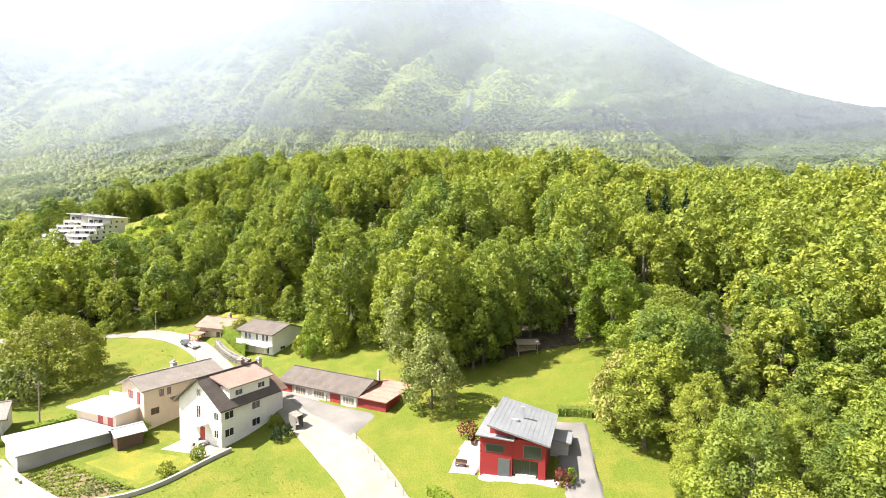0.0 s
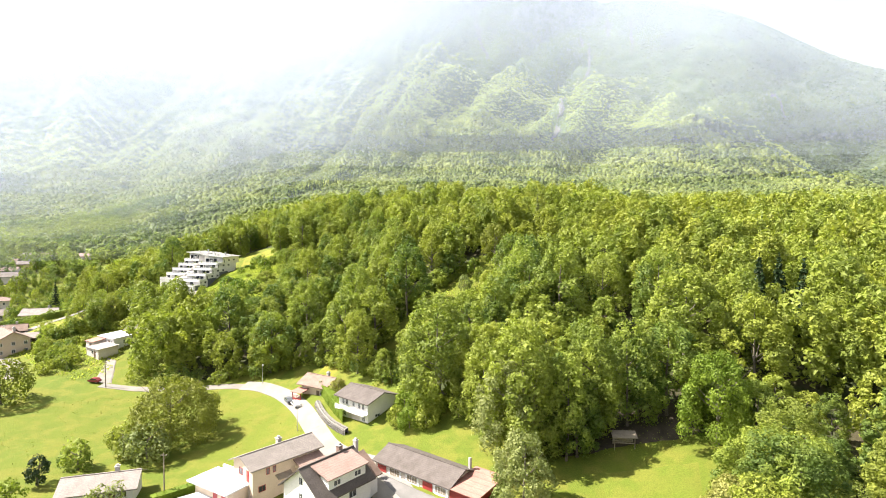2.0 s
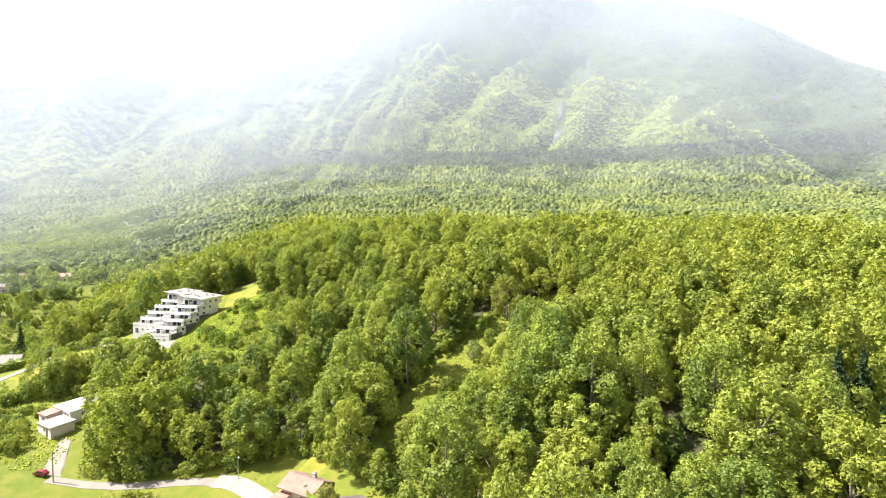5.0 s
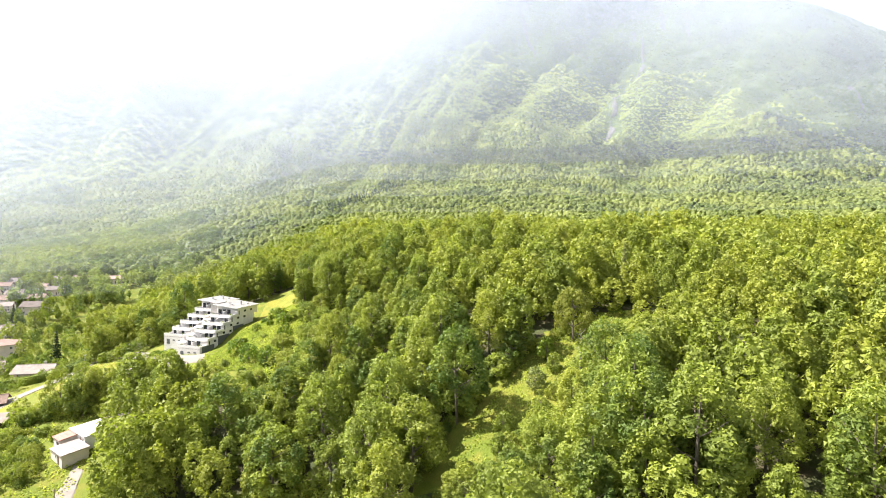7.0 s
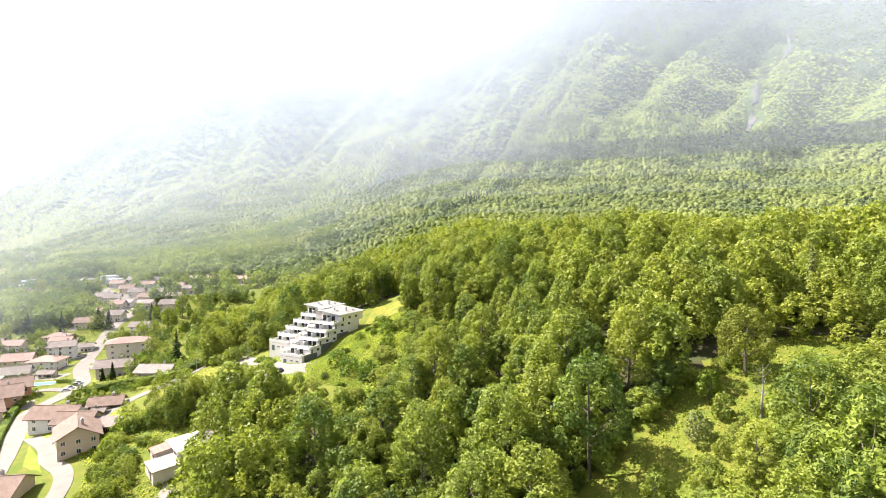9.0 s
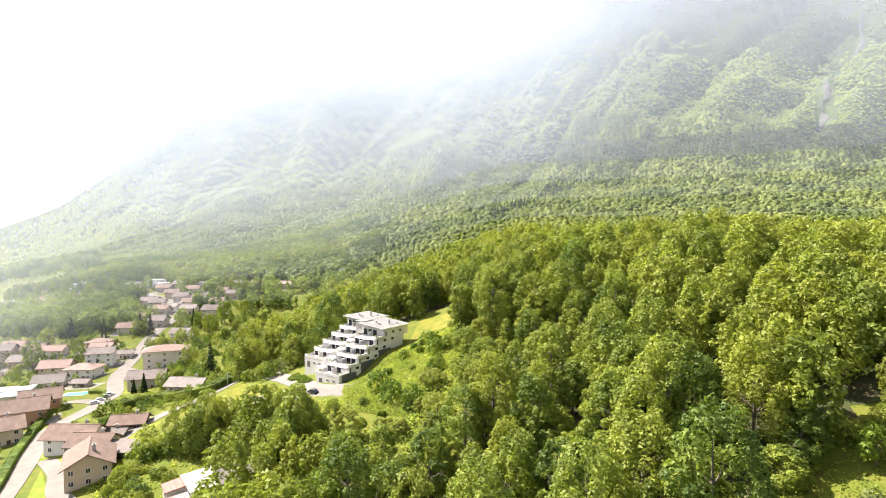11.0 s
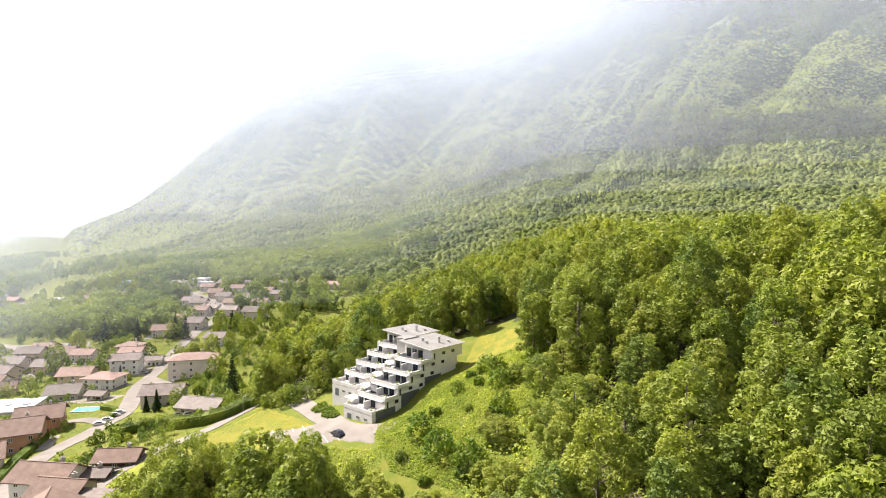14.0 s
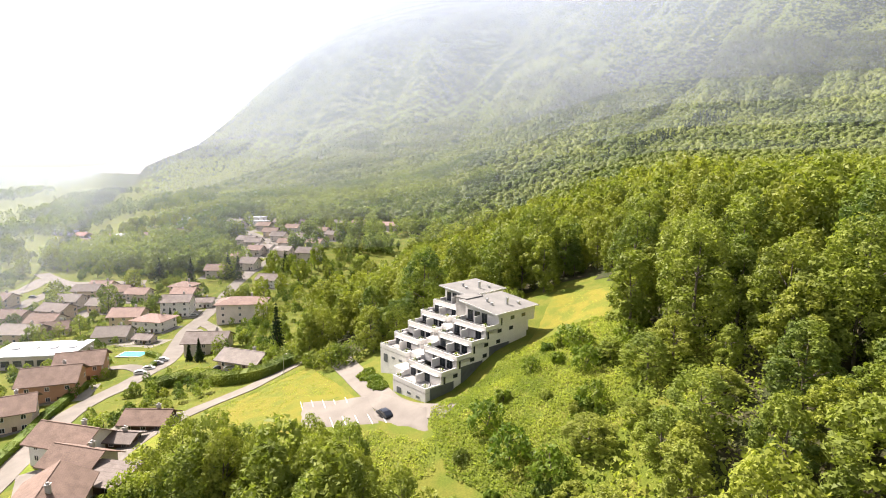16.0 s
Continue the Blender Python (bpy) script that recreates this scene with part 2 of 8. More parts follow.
# The skyline of the mountain: degrees left of north, degrees above eye level.
SKYLINE = [(-180, 2), (-110, 4), (-70, 7), (-50, 9), (-44.5, 11), (-38.5, 13.8), (-32, 18), (-27, 20.3), (-20, 21.6), (-8, 25), (5, 25.5), (12, 23),
           (18, 20.6), (22, 19.3), (26.5, 17.2), (32, 18.0), (36.5, 15.8), (40, 14.2), (45, 10.6), (48.5, 7.5), (54, 2.3), (57.5, 0.8), (59.5, -0.4), (64, -1), (180, -1)]


def smooth(a, b, x):
    t = np.clip((x - a) / (b - a), 0, 1)
    return t * t * (3 - 2 * t)


def wave(x, y, seed, size):
    """Soft value noise for whole arrays, about -1 to 1."""
    rng = np.random.RandomState(seed)
    out, total = 0, 0
    for k in range(4):
        f, w = 2 ** k / size, 0.55 ** k
        for _ in range(3):
            a, ph = rng.uniform(0, 6.283), rng.uniform(0, 6.283, 2)
            u, v = (x * np.cos(a) + y * np.sin(a)) * f, (y * np.cos(a) - x * np.sin(a)) * f
            out = out + w * np.sin(6.283 * u + ph[0] + 1.7 * np.sin(4.1 * v + ph[1]))
        total += w * 1.6
    return out / total


CREST_AZ = np.linspace(-180, 180, 1441)
CREST = np.interp(CREST_AZ, [a for a, _ in SKYLINE], [e for _, e in SKYLINE])
VEIL = np.max([np.roll(CREST, k) for k in range(-8, 9, 2)], axis=0)
VEIL = np.convolve(np.pad(VEIL, 30, mode="edge"), np.hanning(63)[1:-1] / np.hanning(63).sum(), mode="valid")
CREST = np.convolve(np.pad(CREST, 8, mode="edge"), np.hanning(19)[1:-1] / np.hanning(19).sum(), mode="valid")


def far_land(x, y, bare=False):
    r, az = np.hypot(x, y - 60), np.degrees(np.arctan2(-x, y - 60))
    inner = smooth(38, 12, az) * smooth(-150, -95, az)
    base = 2 + 50 * inner * smooth(60, 330, r) + 31 * smooth(330, 680, r) * smooth(64, 46, az) * smooth(-170, -100, az) * (1 - inner)
    crest = np.interp(az, CREST_AZ, VEIL if bare else CREST)
    foot = np.interp(az, [-180, 30, 46, 58, 180], [430, 430, 680, 1500, 1500])
    end = 3300.0
    top = np.where(crest < 0.05, 0, 65 + end * np.tan(np.radians(crest)) - base)
    s = (r - foot) / (end - foot)
    c = np.clip(s, 0, 1)
    f = np.where(s < 1, 0.3 * c + 0.7 * c ** 2, np.maximum(1 - 1.2 * (s - 1), 0.3))
    # spurs and gullies that run down the slope
    ribs = wave(az * 14 + r * 0.1, r * 0.05, 5, 190) * 90 + wave(az * 40 + r * 0.2, r * 0.25, 6, 170) * 10 + wave(x, y, 7, 320) * 14
    gully = np.exp(-((az + 17 + 6 * (c - 0.75) + 1.2 * wave(r, r * 0, 8, 500)) / 1.7) ** 2) * smooth(0.28, 0.6, c) * 60
    fan = np.exp(-((az + 23 + 3 * c) / 5) ** 2) * smooth(0.15, 0.45, c) * smooth(0.9, 0.55, c) * 30
    relief = (ribs * smooth(0.02, 0.5, c) * smooth(1.0, 0.82, s) - gully + fan) * np.clip(top / 900, 0, 1) * (s < 1.05)
    rise = 48 * smooth(2400, 4100, r) * smooth(55, 66, az)
    return base + rise + np.maximum(top, 0) * f * (s > 0) + (0 if bare else relief)


def near_land(x, y):
    def spline(v, start, count):
        g = (v - start) / 64
        i = np.clip(np.floor(g).astype(int), 0, count - 4)
        u = np.clip(g - i, 0, 1)
        return i, [(1 - u) ** 3 / 6, (3 * u ** 3 - 6 * u ** 2 + 4) / 6, (-3 * u ** 3 + 3 * u ** 2 + 3 * u + 1) / 6, u ** 3 / 6]
    i, bx = spline(x, -366, HEIGHTS.shape[0])
    j, by = spline(y, -70, HEIGHTS.shape[1])
    return sum(bx[a] * by[b] * HEIGHTS[i + a, j + b] for a in range(4) for b in range(4))


def land(x, y):
    x, y = np.asarray(x, float), np.asarray(y, float)
    inside = np.minimum(np.minimum(x + 366, 146 - x), np.minimum(y + 70, 314 - y))
    w = smooth(0, 60, inside)
    z = near_land(x, y) * w + far_land(x, y) * (1 - w)
    z = z - 2.6 * np.exp(-((x + 83) / 9) ** 2 - ((y - 220) / 11) ** 2) - 2.4 * np.exp(-((x + 91) / 8) ** 2 - ((y - 197) / 8) ** 2)
    return z + 0.25 * wave(x, y, 3, 22) * smooth(4000, 300, np.hypot(x, y))


def axis(lo, fine_lo, fine_hi, hi, step):
    """Grid lines: every 4 m in the middle, wider and wider outside."""
    mid = list(np.arange(fine_lo, fine_hi + 0.1, 4.0))
    out, s, v = [], 6.0, fine_hi
    while v < hi:
        v, s = v + s, min(s * 1.08, step)
        out.append(v)
    low, s, v = [], 6.0, fine_lo
    while v > lo:
        v, s = v - s, min(s * 1.08, step)
        low.append(v)
    return np.array(low[::-1] + mid + out)


GX, GY = axis(-4050, -420, 180, 3400, 34.0), axis(-500, -80, 340, 3900, 30.0)
GRID = land(*np.meshgrid(GX, GY, indexing="ij"))


def ground(x, y):
    """The height of the ground sheet at a place."""
    x, y = np.asarray(x, float), np.asarray(y, float)
    i, j = np.clip(np.searchsorted(GX, x) - 1, 0, len(GX) - 2), np.clip(np.searchsorted(GY, y) - 1, 0, len(GY) - 2)
    u, v = (x - GX[i]) / (GX[i + 1] - GX[i]), (y - GY[j]) / (GY[j + 1] - GY[j])
    return (GRID[i, j] * (1 - u) + GRID[i + 1, j] * u) * (1 - v) + (GRID[i, j + 1] * (1 - u) + GRID[i + 1, j + 1] * u) * v


def quick_mesh(name, verts, faces, material, even=False):
    """A mesh from arrays; all faces have the same count of corners."""
    verts, faces = np.asarray(verts, np.float32), np.asarray(faces, np.int32)
    me = bpy.data.meshes.new(name)
    me.vertices.add(len(verts))
    me.vertices.foreach_set("co", verts.ravel())
    k = faces.shape[1]
    me.loops.add(faces.size)
    me.loops.foreach_set("vertex_index", faces.ravel())
    me.polygons.add(len(faces))
    me.polygons.foreach_set("loop_start", np.arange(0, faces.size, k, dtype=np.int32))
    me.update(calc_edges=True)
    me.polygons.foreach_set("use_smooth", np.full(len(faces), even))
    me.materials.append(material)
    return me


def sheet_object(name, keep, material, label, category):
    nx, ny = len(GX), len(GY)
    idx = np.arange(nx * ny).reshape(nx, ny)
    quads = np.stack([idx[:-1, :-1], idx[1:, :-1], idx[1:, 1:], idx[:-1, 1:]], -1)[keep]
    used, inverse = np.unique(quads, return_inverse=True)
    xx, yy = np.meshgrid(GX, GY, indexing="ij")
    co = np.stack([xx, yy, GRID], -1).reshape(-1, 3)[used]
    return tagged(new(name, quick_mesh(name, co, inverse.reshape(-1, 4), material, True)), label, category, kind="structure")


cx, cy = (GX[1:] + GX[:-1]) / 2, (GY[1:] + GY[:-1]) / 2
cxx, cyy = np.meshgrid(cx, cy, indexing="ij")
c_r, c_az = np.hypot(cxx, cyy - 60), np.degrees(np.arctan2(-cxx, cyy - 60))
on_mountain = c_r > np.interp(c_az, [-180, -100, 30, 46, 58, 60, 180], [600, 430, 430, 680, 1500, 9000, 9000])
sheet_object("ground", ~on_mountain, GRASS, "sunlit green meadows of a valley and a wooded hill", "ground")
sheet_object("mountain", on_mountain, MOUNTAIN, "steep hazy mountain with wooded slopes and pale rock", "mountain")


# One added sheet above the far land that carries the haze.
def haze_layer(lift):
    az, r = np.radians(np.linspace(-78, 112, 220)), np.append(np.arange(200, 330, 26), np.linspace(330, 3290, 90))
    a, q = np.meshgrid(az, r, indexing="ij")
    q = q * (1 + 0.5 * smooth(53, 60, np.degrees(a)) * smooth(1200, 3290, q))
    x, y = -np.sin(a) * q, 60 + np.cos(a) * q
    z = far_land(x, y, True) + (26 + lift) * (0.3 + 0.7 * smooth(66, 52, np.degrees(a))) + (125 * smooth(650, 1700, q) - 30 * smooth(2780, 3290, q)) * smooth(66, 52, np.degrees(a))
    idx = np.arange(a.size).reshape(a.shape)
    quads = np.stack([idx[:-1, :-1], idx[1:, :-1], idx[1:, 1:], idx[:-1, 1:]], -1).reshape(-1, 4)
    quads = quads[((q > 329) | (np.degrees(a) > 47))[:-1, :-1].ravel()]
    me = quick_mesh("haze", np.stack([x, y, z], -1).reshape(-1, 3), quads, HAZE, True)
    tagged(new("haze", me), "added bright sheets standing in for haze over the slopes", "haze", kind="stuff")


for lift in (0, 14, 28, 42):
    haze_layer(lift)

# ---- woods ----
def part(name, me, parent, label=""):
    """Links a mesh, or a bmesh with its material, as one part under a thing."""
    ob = new(name, me)
    ob.parent = parent
    return tagged(ob, label)


def tufts(rng, at, out, size):
    """Folded lozenge-shaped sprays of leaves at places, facing outwards."""
    n = len(at)
    out = out + rng.normal(0, 0.42, (n, 3))
    out /= np.linalg.norm(out, axis=1)[:, None]
    side = np.cross(out, rng.normal(0, 1, (n, 3)))
    side /= np.linalg.norm(side, axis=1)[:, None] + 1e-9
    along = np.cross(out, side)
    s = (size * rng.uniform(0.6, 1.35, n))[:, None]
    v = np.stack([at + along * s - out * s * 0.25, at + side * s * 0.55, at - along * s * 0.8 - out * s * 0.25, at - side * s * 0.55], 1)
    return v.reshape(-1, 3)


def sprigs(rng, at, out, size):
    """Three-cornered sprays of leaves, lighter than tufts, for crowns."""
    q = tufts(rng, at, out, size).reshape(-1, 4, 3)
    mid = (q[:, 1] + q[:, 3]) / 2
    return np.stack([q[:, 0] + (q[:, 0] - mid) * 0.2, q[:, 1] * 1.0 + (q[:, 2] - mid) * 0.55, q[:, 3] + (q[:, 2] - mid) * 0.55], 1).reshape(-1, 3)


def crown_arrays(rng, height, width, base, count, size, lobes, lean=0.0):
    """A full egg-shaped crown: many leafy boughs on its skin, sprays of leaves on and inside each bough."""
    n = int(lobes * 1.7) + 3
    tall = height - base
    k = np.arange(n)
    t = 0.06 + 0.9 * ((k + rng.uniform(0, 1, n)) / n) ** 0.85

    def girth(u):
        return width * np.sin(np.pi * np.clip(u * 0.76 + 0.2, 0, 0.985)) ** 0.75
    a = k * 2.4 + rng.uniform(-0.5, 0.5, n)
    rs = width * rng.uniform(0.2, 0.42, n) * (34 / n) ** 0.36 * (1 - 0.22 * t)
    lop = 1 + 0.16 * np.sin(a + rng.uniform(0, 6.28)) + 0.1 * np.sin(2 * a + rng.uniform(0, 6.28))
    reach = np.maximum(girth(t) * lop * rng.uniform(0.78, 1.04, n) - rs * 0.7, 0)
    cs = np.stack([np.cos(a) * reach + lean * t, np.sin(a) * reach, base + tall * t - rs * 0.55 * t], -1)
    stretch = np.array([1, 1, 1.12])
    which = rng.choice(n, count * 3, p=rs ** 2 / (rs ** 2).sum())
    d = rng.normal(0, 1, (count * 3, 3))
    d[:, 2] += 0.4
    d[:, :2] += 0.35 * cs[which][:, :2] / width
    d /= np.linalg.norm(d, axis=1)[:, None]
    at = cs[which] + d * (rs[which] * rng.uniform(0.55, 1.12, count * 3))[:, None] * stretch
    gap = np.linalg.norm((at[:, None] - cs) / stretch, axis=2) / rs
    gap[np.arange(len(at)), which] = 9
    inner = np.hypot(at[:, 0], at[:, 1]) < 0.5 * girth(np.clip((at[:, 2] - base) / tall, 0, 0.8))
    keep = np.where((gap.min(1) > 0.7) & (~inner | (rng.uniform(0, 1, len(at)) < 0.25)))[0][:count]
    v = sprigs(rng, at[keep], d[keep], size)
    return v, np.arange(len(v)).reshape(-1, 3)


def limb(rng, path, radii, sides=6):
    """A tapered, bent stick through the given points."""
    path = np.array(path, float)
    v, f = [], []
    for k, (p, r) in enumerate(zip(path, radii)):
        d = path[min(k + 1, len(path) - 1)] - path[max(k - 1, 0)]
        d /= np.linalg.norm(d) + 1e-9
        a = np.cross(d, (0.3, 0.9, 0.2))
        a /= np.linalg.norm(a) + 1e-9
        b = np.cross(d, a)
        for s in range(sides):
            an = 6.283 * s / sides
            v.append(p + (a * math.cos(an) + b * math.sin(an)) * r)
        if k:
            for s in range(sides):
                i, j = (k - 1) * sides + s, (k - 1) * sides + (s + 1) % sides
                f.append((i, j, j + sides, i + sides))
    return np.array(v), np.array(f)


def trunk_arrays(rng, height, width, thick=0.26, forks=6):
    h = height * 0.78
    vs, fs = limb(rng, [(0, 0, -0.6), (0.05, 0, 0.6), (rng.uniform(-.3, .3), rng.uniform(-.3, .3), h * 0.5), (rng.uniform(-.5, .5), rng.uniform(-.5, .5), h)], [thick * 1.5, thick, thick * 0.7, thick * 0.15])
    for k in range(forks):
        z = height * rng.uniform(0.25, 0.6)
        a, reach = k * 2.4 + rng.uniform(-.4, .4), width * rng.uniform(0.5, 0.8)
        v, f = limb(rng, [(0, 0, z), (math.cos(a) * reach * 0.5, math.sin(a) * reach * 0.5, z + reach * 0.35), (math.cos(a) * reach, math.sin(a) * reach, z + reach * 0.9)], [thick * 0.45, thick * 0.3, thick * 0.06], 5)
        fs = np.concatenate([fs, f + len(vs)])
        vs = np.concatenate([vs, v])
    return vs, fs


def broadleaf(name, seed, height, width, base, count, size, lobes, leaf, label, category="tree", group="", thick=0.26):
    """A tree as a thing with a trunk and a crown, at the origin."""
    rng = np.random.RandomState(seed)
    tree = tagged(new(name), label, category, group)
    part("trunk", quick_mesh("trunk", *trunk_arrays(rng, height, width, thick), BARK), tree)
    part("crown", quick_mesh("crown", *crown_arrays(rng, height, width, base, count, size, lobes), leaf), tree)
    return tree


def conifer(name, seed, height, width, count, size, label, group="", leaf=None):
    rng = np.random.RandomState(seed)
    tree = tagged(new(name), label, "tree", group)
    part("trunk", quick_mesh("trunk", *limb(rng, [(0, 0, -0.5), (0, 0, height * 0.5), (0, 0, height * 0.97)], [0.28, 0.17, 0.03]), BARK), tree)
    t = 1 - np.sqrt(rng.uniform(0, 1, count))
    t = np.round(t * 13) / 13 + rng.uniform(-0.02, 0.02, count)
    a = rng.uniform(0, 6.283, count)
    r = width * (1 - t) * np.sqrt(rng.uniform(0.15, 1, count)) * (0.8 + 0.3 * np.sin(a * 5 + t * 30))
    at = np.stack([np.cos(a) * r, np.sin(a) * r, height * (0.1 + 0.9 * t) - r * 0.3], -1)
    out = np.stack([np.cos(a), np.sin(a), np.full(count, 0.5)], -1)
    v = tufts(rng, at, out, size)
    part("crown", quick_mesh("crown", v, np.arange(len(v)).reshape(-1, 4), leaf or LEAF_DARK), tree)
    return tree


def inside(poly, x, y):
    hit = np.zeros(np.shape(x), bool)
    for (x0, y0), (x1, y1) in zip(poly, poly[1:] + poly[:1]):
        hit ^= ((y0 > y) != (y1 > y)) & (x < (x1 - x0) * (y - y0) / (y1 - y0 + 1e-12) + x0)
    return hit


def beside(line, x, y):
    """The distance of places from a line of points."""
    best = np.full(np.shape(x), 1e9)
    for (x0, y0), (x1, y1) in zip(line, line[1:]):
        dx, dy = x1 - x0, y1 - y0
        t = np.clip(((x - x0) * dx + (y - y0) * dy) / (dx * dx + dy * dy), 0, 1)
        best = np.minimum(best, np.hypot(x - x0 - t * dx, y - y0 - t * dy))
    return best


WOODS = [(36, -60), (36, -5), (41, 8), (45, 34), (56, 46), (54, 54), (38, 54), (26, 48.5), (20, 51), (13, 62), (8, 70), (-1, 81), (-10, 94), (-22, 104), (-34, 113), (-75, 112),
         (-84, 122), (-89, 138), (-90, 150), (-122, 156.5), (-122, 162), (-92, 163), (-78, 163), (-66, 168), (-60, 188), (-67, 205), (-70, 231), (-84, 243), (-105, 238), (-120, 224),
         (-132, 207), (-152, 213), (-173, 240), (-195, 300), (-240, 400), (-240, 440), (240, 440), (240, -60)]
GLADE = [(-1, 116), (5, 123), (14, 134), (24, 142), (38, 150)]


OPEN_GLADE = [(-7, 116), (4, 121), (3, 130), (12, 140.5), (17, 151), (22, 156), (33, 154), (42, 160), (45, 157), (34, 136), (25, 124), (13, 113), (3, 112)]
CLEARINGS = [(-16, 213, 6.5), (82, 188, 7), (17.5, 41.5, 5), (26.5, 147.5, 9)]


def stature(x, y):
    """How tall the trees stand: young growth below the glade and round the flats."""
    d = beside(GLADE, x, y)
    below = (x - 12) * 0.77 - (y - 131) * 0.64 > 0
    s = np.where(below & (d < 45), np.clip(0.4 + (d - 9) / 36, 0.42, 1), 1.0)
    west = np.clip((x + 58) / 22, 0, 1) * 0.72 + 0.28
    s = np.where((y > 150) & (y < 203) & (x < -36) & (x > -70), np.minimum(s, west), s)
    s = np.where((x < -86) & (y > 148) & (y < 166), np.minimum(s, 0.8), s)
    return np.where((x < -70) & (x > -86) & (y > 146) & (y < 170), np.minimum(s, 0.5), s)


def forest_floor():
    """Dark leaf litter and ground plants under the trees, just above the ground sheet."""
    mid_x, mid_y = np.meshgrid((GX[1:] + GX[:-1]) / 2, (GY[1:] + GY[:-1]) / 2, indexing="ij")
    keep = inside(WOODS, mid_x, mid_y) & ~inside(OPEN_GLADE, mid_x, mid_y) & (beside(GLADE, mid_x, mid_y) > 11) & (stature(mid_x, mid_y) > 0.62)
    keep &= beside(WOODS + WOODS[:1], mid_x, mid_y) > 5.5
    keep &= (np.hypot(mid_x, mid_y - 60) < 430) & ~((mid_x < -72) & (mid_y < 170))
    idx = np.arange(len(GX) * len(GY)).reshape(len(GX), len(GY))
    quads = np.stack([idx[:-1, :-1], idx[1:, :-1], idx[1:, 1:], idx[:-1, 1:]], -1)[keep]
    used, inverse = np.unique(quads, return_inverse=True)
    xx, yy = np.meshgrid(GX, GY, indexing="ij")
    co = np.stack([xx, yy, GRID + 0.06], -1).reshape(-1, 3)[used]
    tagged(new("forest_floor", quick_mesh("forest_floor", co, inverse.reshape(-1, 4), FOREST_FLOOR, True)), "dark leaf litter and ground plants under the wood", "ground", kind="structure")


forest_floor()


def plant_woods():
    rng = np.random.RandomState(11)
    step = 7.4
    gx, gy = np.meshgrid(np.arange(-240, 240, step), np.arange(-60, 440, step), indexing="ij")
    x, y = gx.ravel() + rng.uniform(-2.9, 2.9, gx.size), gy.ravel() + rng.uniform(-2.9, 2.9, gx.size)
    keep = inside(WOODS, x, y) & ~inside(OPEN_GLADE, x, y) & (beside(GLADE, x, y) > 7) & (np.hypot(x, y - 60) < 440)
    keep &= ~((x > 100) & (y < 20))
    for cx0, cy0, cr in CLEARINGS:
        keep &= np.hypot(x - cx0, y - cy0) > cr
    x, y = x[keep], y[keep]
    order = np.argsort(np.minimum(beside([(48, -25), (45, 20), (36, 58), (15, 85), (-5, 110), (-25, 135), (-40, 160), (-45, 185)], x, y), 14 + beside([(-60, 196), (-68, 232), (-90, 243), (-120, 226), (-136, 210)], x, y)))
    x, y = x[order], y[order]
    z, tall = ground(x, y), stature(x, y)
    kinds = [broadleaf("broadleaf_tree", 20 + k, h, w, b, 5800, 0.32, lobes, LEAF_DEEP if k in (2, 4) else LEAF, "tall leafy broadleaf tree in the dense mixed wood", group="trees of the hillside wood")
             for k, (h, w, b, lobes) in enumerate([(19, 5.2, 1.0, 32), (17, 4.5, 0.8, 27), (21.5, 5.4, 1.2, 35), (15, 5.0, 0.8, 29), (18.5, 4.1, 1.0, 29), (20.5, 4.7, 1.0, 33)])]
    close = [broadleaf("broadleaf_tree", 40 + k, h, w, 0.8, 13000, 0.2, lobes, LEAF, "tall feathery green tree at the near corner of the wood", group="trees of the hillside wood") for k, (h, w, lobes) in enumerate(((20, 5.4, 36), (17.5, 5.0, 32)))]
    by_lane = beside([(48, -45), (46, 0), (46, 24)], x, y) < 13
    used = set()
    for k in range(300):
        proto = close[rng.randint(2)] if by_lane[k] else kinds[rng.randint(len(kinds))]
        s = rng.uniform(0.78, 1.24) * (0.35 + 0.65 * tall[k])
        m = pose(x[k], y[k], z[k] - 0.1, 0, 0, rng.uniform(0, 360)) @ Matrix.Diagonal((s, s, s * rng.uniform(0.82, 0.98) * tall[k] / (0.35 + 0.65 * tall[k]), 1))
        if proto in used:
            copy_thing(proto, m)
        else:
            proto.matrix_basis = m
            used.add(proto)
    shapes = [crown_arrays(np.random.RandomState(60 + k), rng.uniform(16, 20), rng.uniform(4.4, 5.4), 2, 360, 0.95, 18) for k in range(8)]
    finer = [crown_arrays(np.random.RandomState(80 + k), rng.uniform(16, 20), rng.uniform(4.4, 5.4), 2, 1700, 0.5, 28) for k in range(8)]
    kind_of = rng.randint(0, 4, len(x))
    for kind, leaf in enumerate((LEAF_DEEP, LEAF_DEEP, LEAF, LEAF_DEEP)):
        vs, fs, n = [], [], 0
        for k in [q for q in range(300, len(x)) if kind_of[q] == kind]:
            v, f = (finer if k < 1000 else shapes)[rng.randint(len(shapes))]
            a, s = rng.uniform(0, 6.283), rng.uniform(0.72, 1.18)
            h, s = s * tall[k], 1.06 * s * (0.42 + 0.58 * tall[k])
            c, d = math.cos(a) * s, math.sin(a) * s
            vs.append(np.stack([v[:, 0] * c - v[:, 1] * d + x[k], v[:, 0] * d + v[:, 1] * c + y[k], v[:, 2] * h + z[k]], -1))
            fs.append(f + n)
            n += len(v)
        me = quick_mesh("woods", np.concatenate(vs), np.concatenate(fs), leaf)
        tagged(new("woods", me), "dense green broadleaf wood covering the far side of the hill", "forest", kind="stuff")


plant_woods()


